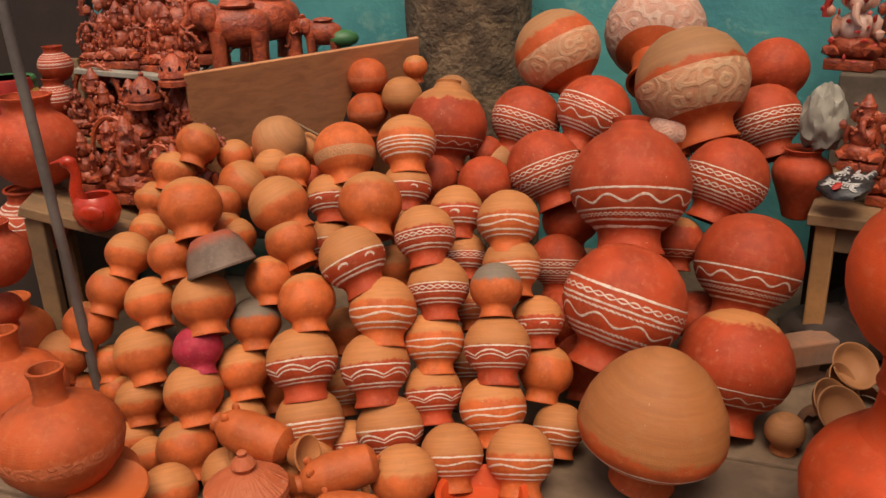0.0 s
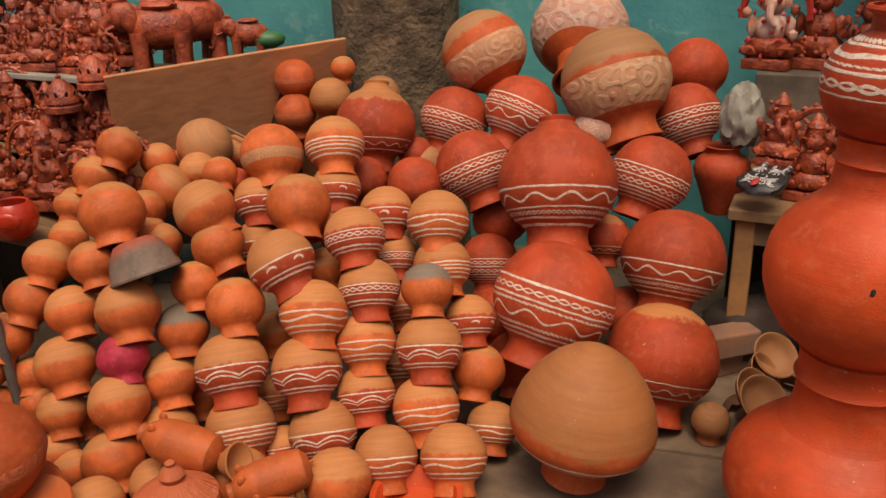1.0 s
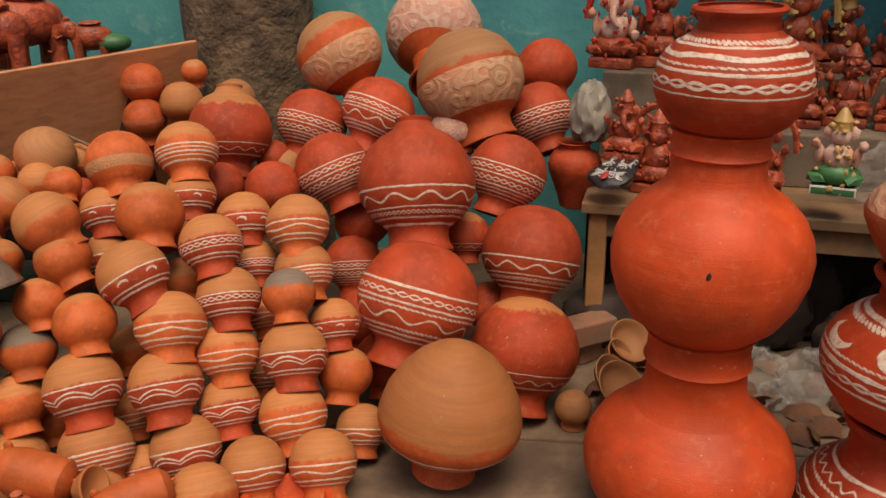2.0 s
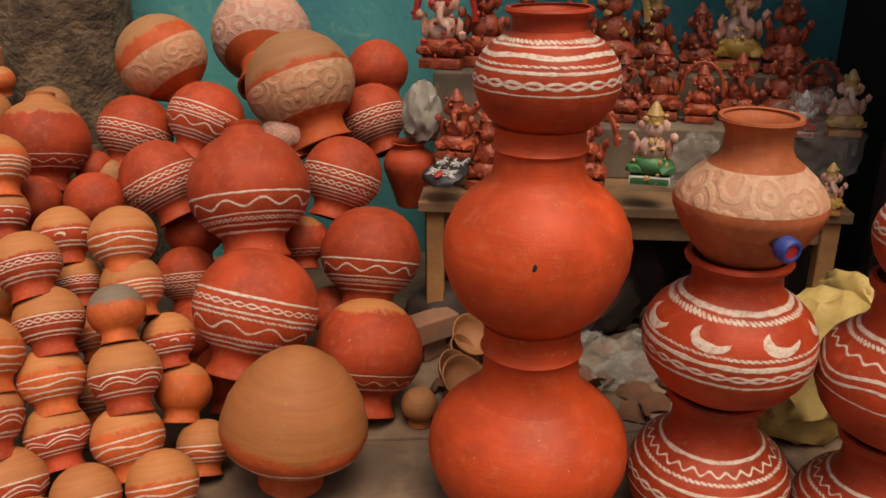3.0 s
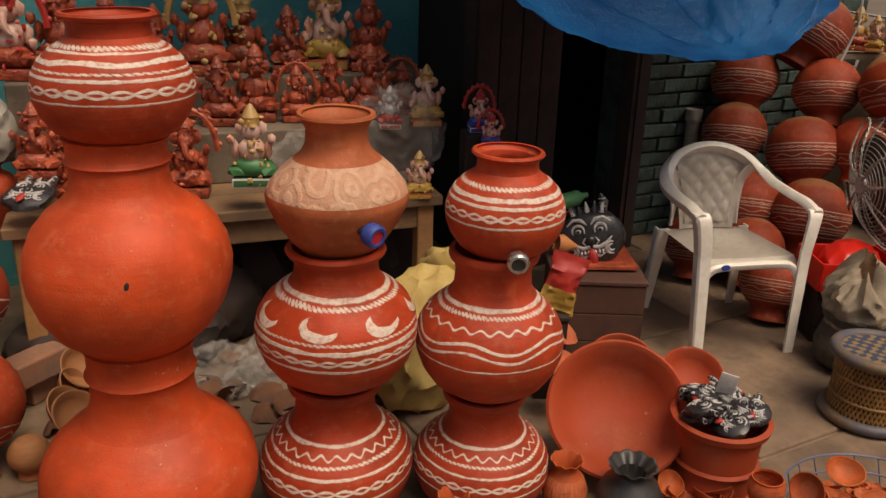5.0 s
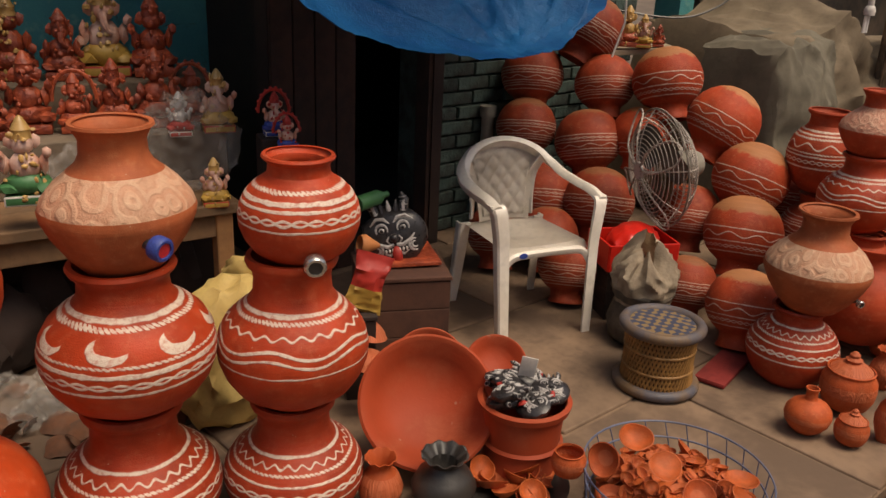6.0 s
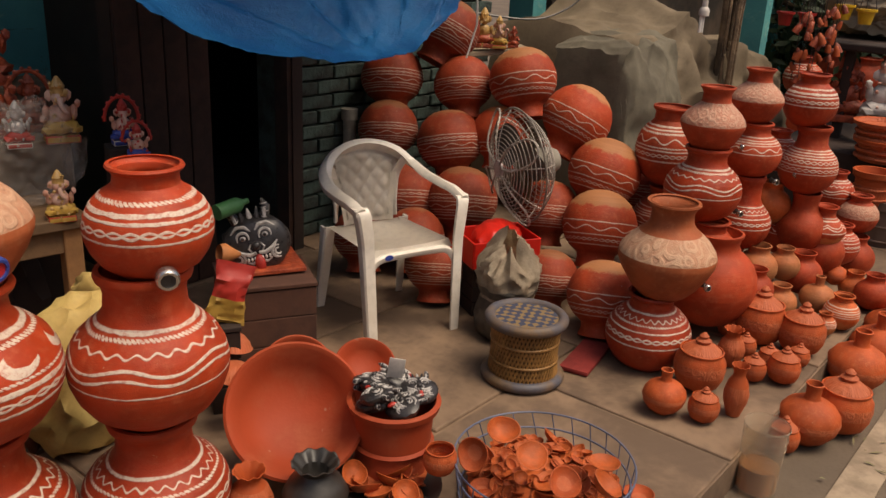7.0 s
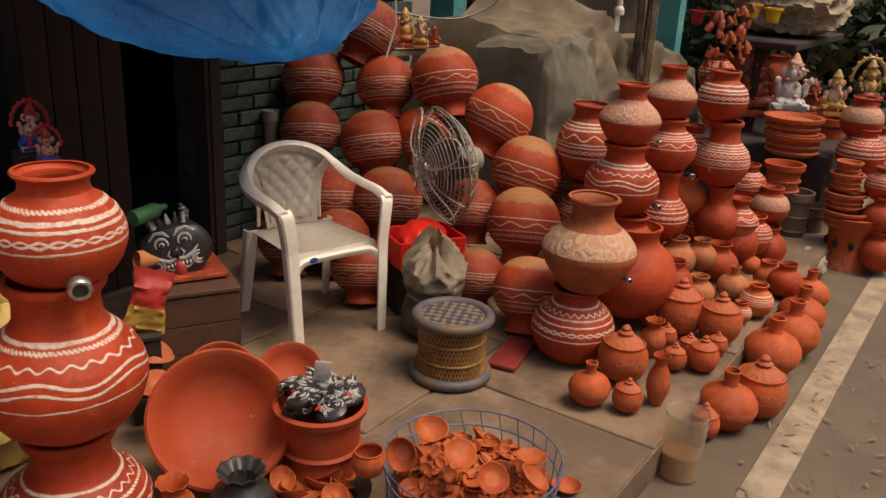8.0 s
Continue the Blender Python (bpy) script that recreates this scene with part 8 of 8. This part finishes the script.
# ---- hanging things ----
GLASSW = plain("white frosted tube", (0.75, 0.73, 0.68), (0.68, 0.66, 0.6), 0.3, 4.0, 0.02, vary=0.0)
bulb = thing("lamp_bulb", "unlit spiral energy-saving bulb hanging on a wire", "bulb", Matrix.Translation((4.624, 0.217, 1.224)))
for s in (-1, 0, 1):
    bm = bmesh.new()
    tube(bm, [(0.014 * s, 0.01 * abs(s), 0.0), (0.014 * s, 0.01 * abs(s), 0.075)], 0.007, 8)
    part("tube", bm, GLASSW, bulb)
bm = bmesh.new()
lathe(bm, [(0, 0.075), (0.024, 0.078), (0.026, 0.1), (0.02, 0.115), (0.014, 0.12), (0.014, 0.15), (0, 0.15)], 18)
part("holder", bm, WHITEP, bulb)
bm = bmesh.new()
tube(bm, [(0, 0, 0.15), (0.005, 0.0, 0.5), (0.0, 0.0, 1.5)], 0.003, 5)
part("wire", bm, INK, bulb)
bm = bmesh.new()
tube(bm, smooth_path([(4.96, 1.668, 1.236), (5.189, 1.224, 1.183), (5.339, 1.021, 1.246), (5.465, 0.915, 1.364)], 6), 0.006, 6)
solo("cable", bm, INK, Matrix(), "slack black cable strung between the stalls", "cable")


def hanging_pot(at, r, material, label):
    ob = thing("hanging_planter", label, "planter", Matrix.Translation(at), "hanging planters")
    bm = bmesh.new()
    lathe(bm, [(0, 0), (r * 0.65, 0), (r * 0.9, r * 1.3), (r * 1.08, r * 1.35), (r * 1.08, r * 1.6), (r * 0.95, r * 1.6), (r * 0.85, r * 1.4), (0, r * 1.2)], 26)
    part("planter_body", bm, material, ob)
    for k in range(3):
        a = k * 2.094
        bm = bmesh.new()
        tube(bm, [(r * math.cos(a), r * math.sin(a), r * 1.5), (0, 0, r * 6), (0, 0, r * 12)], 0.0025, 5)
        part("cord", bm, INK, ob)


YP = plain("yellow plastic", (0.6, 0.36, 0.02), (0.52, 0.3, 0.02), 0.4, 5.0, 0.05)
RP = plain("red plastic", (0.35, 0.02, 0.015), (0.28, 0.02, 0.015), 0.4, 5.0, 0.05)
hanging_pot((6.42, -0.244, 1.177), 0.055, RP, "small red hanging plastic planter")
hanging_pot((6.413, -0.373, 1.178), 0.055, RP, "small red hanging plastic planter")
hanging_pot((6.497, -0.6, 1.233), 0.06, YP, "small yellow hanging plastic planter")
hanging_pot((6.48, -0.733, 1.213), 0.06, YP, "small yellow hanging plastic planter")
bm = bmesh.new()
hang = [uw(4.0, 2.7, 2.4)] + [Vector(p) + Vector((0, 0, h)) for p, h in (((4.624, 0.217, 1.224), 1.5), ((6.42, -0.244, 1.177), 0.66), ((6.413, -0.373, 1.178), 0.66), ((6.497, -0.6, 1.233), 0.72), ((6.48, -0.733, 1.213), 0.72))] + [uw(9.5, 2.7, 2.4)]
tube(bm, hang, 0.006, 6)
solo("overhead_wire", bm, INK, Matrix(), "overhead wire carrying the bulb and planters", "wire")
# strings of small clay bells
rb_ = random.Random(12)
for k in range(9):
    p = Vector((6.22, -0.34, 1.386)) + Vector((rb_.uniform(-0.12, 0.12), -0.028 * k + rb_.uniform(-0.02, 0.02), 0))
    bell = thing("bell_string", "string of small red clay bells", "wind chime", Matrix.Translation(p), "strings of clay bells")
    end = rb_.uniform(0.35, 0.62)
    bm = bmesh.new()
    tube(bm, [(0, 0, 0.6), (0, 0, -end)], 0.003, 5)
    part("cord", bm, INK, bell)
    for i in range(rb_.randint(4, 7)):
        q = rb_.uniform(0.7, 1.5)
        bm = bmesh.new()
        lathe(bm, [(0.018 * q, -0.03 * q), (0.016 * q, 0.0), (0.008 * q, 0.02 * q), (0, 0.024 * q)], 12, Matrix.Translation((rb_.uniform(-0.02, 0.02), rb_.uniform(-0.02, 0.02), -end * (0.2 + 0.8 * rb_.random()))) @ Matrix.Rotation(rb_.uniform(-0.5, 0.5), 4, "X"))
        part("bell", bm, MATS["bottle"] if i % 2 else TERRA, bell)
# bundle of dry roots
rnd = random.Random(5)
bundle = thing("stick_bundle", "bundle of dry brown sticks against the stall", "stick bundle", Matrix.Translation((6.515, 0.088, 1.001)))
for k in range(14):
    x, y = rnd.uniform(-0.09, 0.09), rnd.uniform(-0.06, 0.06)
    bm = bmesh.new()
    tube(bm, smooth_path([(x, y, -0.95), (x * 1.4 + rnd.uniform(-0.03, 0.03), y, 0.2), (x * 0.8, y * 1.3, 0.5), (x * 1.5, y, 1.2)], 3), rnd.uniform(0.008, 0.02), 6)
    part("stick", bm, BARK, bundle)
slab_box("pillar", 8.3, 8.46, 3.0, 3.2, -0.05, 3.2, TEAL, "teal painted post of the far stall", "pillar")

# ---- the far stall: planters, plaster figures, stands ----
def planter(at, r, h, mat_name, label, ribs=3):
    ob = thing("clay_planter", label, "planter", Matrix.Translation(at), "far clay planters")
    bm = bmesh.new()
    lathe(bm, [(0, 0), (r * 0.8, 0), (r * 0.85, h * 0.1), (r * 0.9, h * 0.8), (r * 1.08, h * 0.84), (r * 1.1, h), (r * 0.95, h), (r * 0.85, h * 0.8), (0, h * 0.75)], 28)
    part("planter_body", bm, MATS[mat_name], ob)
    for k in range(ribs):
        bm = bmesh.new()
        z = h * (0.2 + 0.6 * k / max(1, ribs - 1))
        tube(bm, [((r * 0.92) * math.cos(i * 0.2618), (r * 0.92) * math.sin(i * 0.2618), z) for i in range(24)], r * 0.07, 6, True)
        part("rib", bm, MATS[mat_name], ob)


for p, r, h, mn in (((5.951, -0.921, 0.438), 0.17, 0.135, "bottle"), ((5.974, -0.905, 0.551), 0.17, 0.125, "bottle"), ((5.61, -0.843, 0.243), 0.11, 0.2, "bottle"), ((5.626, -0.942, -0.026), 0.1, 0.3, "grey"),
                    ((5.503, -1.213, 0.119), 0.12, 0.1, "bottle"), ((5.533, -1.198, 0.222), 0.11, 0.1, "bottle"), ((5.561, -1.192, 0.331), 0.09, 0.1, "bottle"), ((5.577, -1.196, 0.408), 0.07, 0.09, "bottle"),
                    ((6.592, -1.224, 0.301), 0.14, 0.3, "bottle"), ((5.764, -1.075, -0.187), 0.09, 0.35, "grey"), ((6.167, -1.222, -0.161), 0.12, 0.5, "grey")):
    planter(p, r, h, mn, "ribbed red-brown clay planter at the far stall")
stand = thing("clay_stand", "flared red clay drum stand by the road", "stand", Matrix.Translation((5.505, -1.255, -0.13)))
bm = bmesh.new()
lathe(bm, [(0, 0), (0.14, 0), (0.13, 0.03), (0.115, 0.1), (0.115, 0.22), (0.15, 0.29), (0.155, 0.32), (0.13, 0.32), (0, 0.3)], 30)
part("stand_body", bm, MATS["bottle"], stand)
# holes drawn as black lumps, the dark inside put into their colour
for i in range(8):
    a = i * 0.785
    bm = bmesh.new()
    blob(bm, (0.115 * math.cos(a), 0.115 * math.sin(a), 0.16), (0.02, 0.02, 0.03), 1)
    part("hole", bm, BLACK, stand)
for k, (p, h, st) in enumerate((((6.389, -0.917, 0.591), 0.44, "plaster"), ((6.638, -1.251, 0.599), 0.32, "painted"), ((6.515, -0.729, 0.572), 0.42, "terracotta"), ((7.185, -1.587, 0.604), 0.35, "gold"), ((7.049, -1.181, 0.503), 0.3, "terracotta"))):
    figurine(p, h, 401 + k, "painted plaster figure at the far stall", st, k == 3, -80, "far figures")
bm = bmesh.new()
box(bm, (2.4, 0.9, 0.62), None, 0.02)
c = Vector((7.136, -1.241, 0.472))
solo("display_bench", bm, DARKWOOD, pose(c.x, c.y + 0.1, -0.02, 0, 0, ROW_TURN) @ Matrix.Diagonal((1, 1, (c.z + 0.01) / 0.62, 1)), "dark display bench of the far stall", "bench", smooth=False)
crumpled("canvas_roll", Vector((7.153, -0.946, 1.111)), (0.4, 0.3, 0.2), CANVAS, "dusty canvas bundle over the far stall", "canvas", 13.0, 0.5, 5)
bm = bmesh.new()
box(bm, (1.6, 0.5, 0.05), None, 0.01)
c = Vector((7.137, -1.047, 1.095))
solo("awning_beam", bm, DARKWOOD, pose(c.x, c.y + 0.1, c.z - 0.05, 0, 0, ROW_TURN), "dark beam carrying the far awning", "beam", smooth=False)
for s in (-0.7, 0.7):
    bm = bmesh.new()
    box(bm, (0.06, 0.06, c.z + 0.08), None, 0.006)
    solo("awning_post", bm, DARKWOOD, pose(c.x + s * ALONG.x, c.y + 0.1 + s * ALONG.y, -0.13, 0, 0, ROW_TURN), "dark post of the far awning", "post", smooth=False)
for k in range(16):
    p = uw(8.6 + 0.5 * (k % 8), 2.2 + 0.45 * (k // 8), 0)
    pot("water_jar", "jar", ("plain_red", "jar_low", "emboss", "wave_red")[k % 4], p + Vector((0, 0, 0.19)), 0.2, (0, 0, 1), "red clay water jar at the far stall", "far jars")
    if k % 3:
        pot("water_jar", "jar", ("emboss", "plain_red", "jar_low")[k % 3], p + Vector((0, 0, 0.55)), 0.18, (0, 0, 1), "red clay water jar stacked at the far stall", "far jars")
crumpled("grey_sack", Vector((5.331, -1.017, -0.13)), (0.16, 0.09, 0.06), OLIVE, "flat grey sack on the road edge", "sack", 23.0, 0.4, 4)

# ---- far trees ----
LEAF = plain("dull green leaves", (0.035, 0.06, 0.018), (0.02, 0.035, 0.01), 0.6, 4.0, 0.2)
for k, (p, rr) in enumerate(((Vector((10.551, -1.738, 0.721)), 1.5), (Vector((11.393, -2.567, 0.572)), 1.9), (Vector((12.229, -3.286, 0.397)), 2.2), (Vector((11.658, -1.148, 0.92)), 1.6))):
    rnd = random.Random(60 + k)
    tree = thing("tree", "leafy dark green roadside tree", "tree", Matrix.Translation((p.x, p.y, -0.13)), "roadside trees")
    bm = bmesh.new()
    tube(bm, [(0, 0, 0), (0.05, 0.02, 1.0), (0, 0.1, p.z)], [0.2, 0.15, 0.1], 10)
    for i in range(6):
        a = i * 1.05
        tube(bm, [(0, 0.08, p.z * 0.7), (rr * 0.4 * math.cos(a), rr * 0.4 * math.sin(a), p.z + 0.3), (rr * 0.75 * math.cos(a), rr * 0.75 * math.sin(a), p.z + rr * 0.3)], [0.07, 0.04, 0.015], 7)
    part("trunk", bm, BARK, tree)
    verts, faces = [], []
    for i in range(4200):
        d = Vector((rnd.gauss(0, 1), rnd.gauss(0, 1), rnd.gauss(0, 0.8)))
        d = d.normalized() * rr * (0.5 + 0.5 * rnd.random())
        if noise.noise(d * 1.1 + Vector((k * 3, 0, 0))) < -0.12:
            continue
        c = Vector((0, 0, p.z + 0.5)) + d
        if c.z < 0.05:
            continue
        u = Vector((rnd.uniform(-1, 1), rnd.uniform(-1, 1), rnd.uniform(-1, 0.4))).normalized()
        w = u.orthogonal().normalized()
        s = rnd.uniform(0.07, 0.13)
        b = len(verts)
        verts += [c - u * s, c + w * s * 0.4, c + u * s, c - w * s * 0.4]
        faces.append((b, b + 1, b + 2, b + 3))
    me = bpy.data.meshes.new("crown")
    me.from_pydata(verts, [], faces)
    me.materials.append(LEAF)
    o = new("crown", me)
    o.parent = tree

# ---- plastic jug, leaves and litter on the road ----
CLEAR = Nodes("cloudy clear plastic", 0.2)
CLEAR.bsdf.inputs["Transmission Weight"].default_value = 0.85
CLEAR.bsdf.inputs["IOR"].default_value = 1.15
CLEAR = CLEAR.done((0.75, 0.66, 0.55))
AMBER = Nodes("murky amber water", 0.15)
AMBER.bsdf.inputs["Transmission Weight"].default_value = 0.6
AMBER.bsdf.inputs["IOR"].default_value = 1.2
AMBER = AMBER.done((0.5, 0.25, 0.1))
jug = thing("plastic_jug", "clear ribbed plastic jug half full of water", "jug", Matrix.Translation((2.884, -0.23, -0.13)))
bm = bmesh.new()
lathe(bm, [(0, 0), (0.063, 0), (0.066, 0.01), (0.072, 0.24), (0.076, 0.25), (0.074, 0.255), (0.069, 0.24), (0.063, 0.012), (0, 0.006)], 40)
o = part("jug_wall", bm, CLEAR, jug)
o.visible_shadow = False
for k in range(3):
    bm = bmesh.new()
    tube(bm, [((0.069 + 0.0015 * k) * math.cos(i * 0.2618), (0.069 + 0.0015 * k) * math.sin(i * 0.2618), 0.15 + 0.03 * k) for i in range(24)], 0.0022, 5, True)
    part("rib", bm, CLEAR, jug)
bm = bmesh.new()
lathe(bm, [(0, 0.008), (0.061, 0.013), (0.064, 0.1), (0, 0.1)], 36)
part("water", bm, AMBER, jug)
DRY = plain("dry leaf", (0.24, 0.19, 0.1), (0.16, 0.15, 0.07), 0.85, 9.0, 0.2)
rnd = random.Random(9)
verts, faces = [], []
for k in range(300):
    u, w = rnd.choice((rnd.uniform(2.2, 4.5), rnd.uniform(2.2, 8.0))), rnd.choice((rnd.uniform(0.3, 0.72), rnd.uniform(-1.5, 0.5), rnd.uniform(-0.4, 0.6)))
    c = uw(u, w, -0.12)
    a = rnd.uniform(0, 6.28)
    l, b = rnd.uniform(0.006, 0.03), rnd.uniform(0.002, 0.007)
    d, s = Vector((math.cos(a), math.sin(a), 0)), Vector((-math.sin(a), math.cos(a), 0))
    n = len(verts)
    verts += [c - d * l, c - s * b + Vector((0, 0, 0.006)), c + d * l + Vector((0, 0, 0.008)), c + s * b + Vector((0, 0, 0.006))]
    faces.append((n, n + 1, n + 2, n + 3))
me = bpy.data.meshes.new("fallen_leaves")
me.from_pydata(verts, [], faces)
me.materials.append(DRY)
tagged(new("fallen_leaves", me), "scattered dry fallen leaves on the road", "leaves", kind="stuff")
bm = bmesh.new()
box(bm, (0.5, 0.2, 0.006), None)
c = uw(4.5, 0.28, -0.128)
solo("road_patch", bm, LINE, pose(c.x, c.y, c.z, 0, 0, ROW_TURN + 4), "pale worn paint patch on the road", "road marking", kind="structure", smooth=False)

# ---- pieces: pavement slabs and painted bricks ----
rnd = random.Random(21)
slab_mesh = {}
for i in range(11):
    for j in range(4):
        u0, w0 = -2.9 + 0.93 * i, 0.885 + 0.82 * j
        off = 0.38 * (j % 2)
        if (j, i % 2) not in slab_mesh:
            bm = bmesh.new()
            box(bm, (0.918, 0.808, 0.07), None, 0.008)
            slab_mesh[(j, i % 2)] = mesh_of("slab", bm, STONE, False)
        o = new("slab", slab_mesh[(j, i % 2)])
        o.parent = pavement
        c = uw(u0 + off + 0.465, w0 + 0.41, -0.07 + rnd.uniform(-0.003, 0.0))
        o.matrix_world = pose(c.x, c.y, c.z, rnd.uniform(-0.2, 0.2), rnd.uniform(-0.2, 0.2), ROW_TURN)
brick_wall = bpy.data.objects["wall_brick"]
bm = bmesh.new()
box(bm, (0.222, 0.05, 0.068), None, 0.006)
brick_mesh = mesh_of("brick", bm, BRICKMAT, False)
for r in range(19):
    for k in range(7):
        c = uw(3.13 + 0.232 * k + (0.116 if r % 2 else 0.0), 3.545 + rnd.uniform(-0.01, 0.01), 0.004 + 0.078 * r)
        o = new("brick", brick_mesh)
        o.parent = brick_wall
        o.matrix_world = pose(c.x, c.y, c.z, rnd.uniform(-2, 2), rnd.uniform(-1.5, 1.5), ROW_TURN + rnd.uniform(-1.5, 1.5))
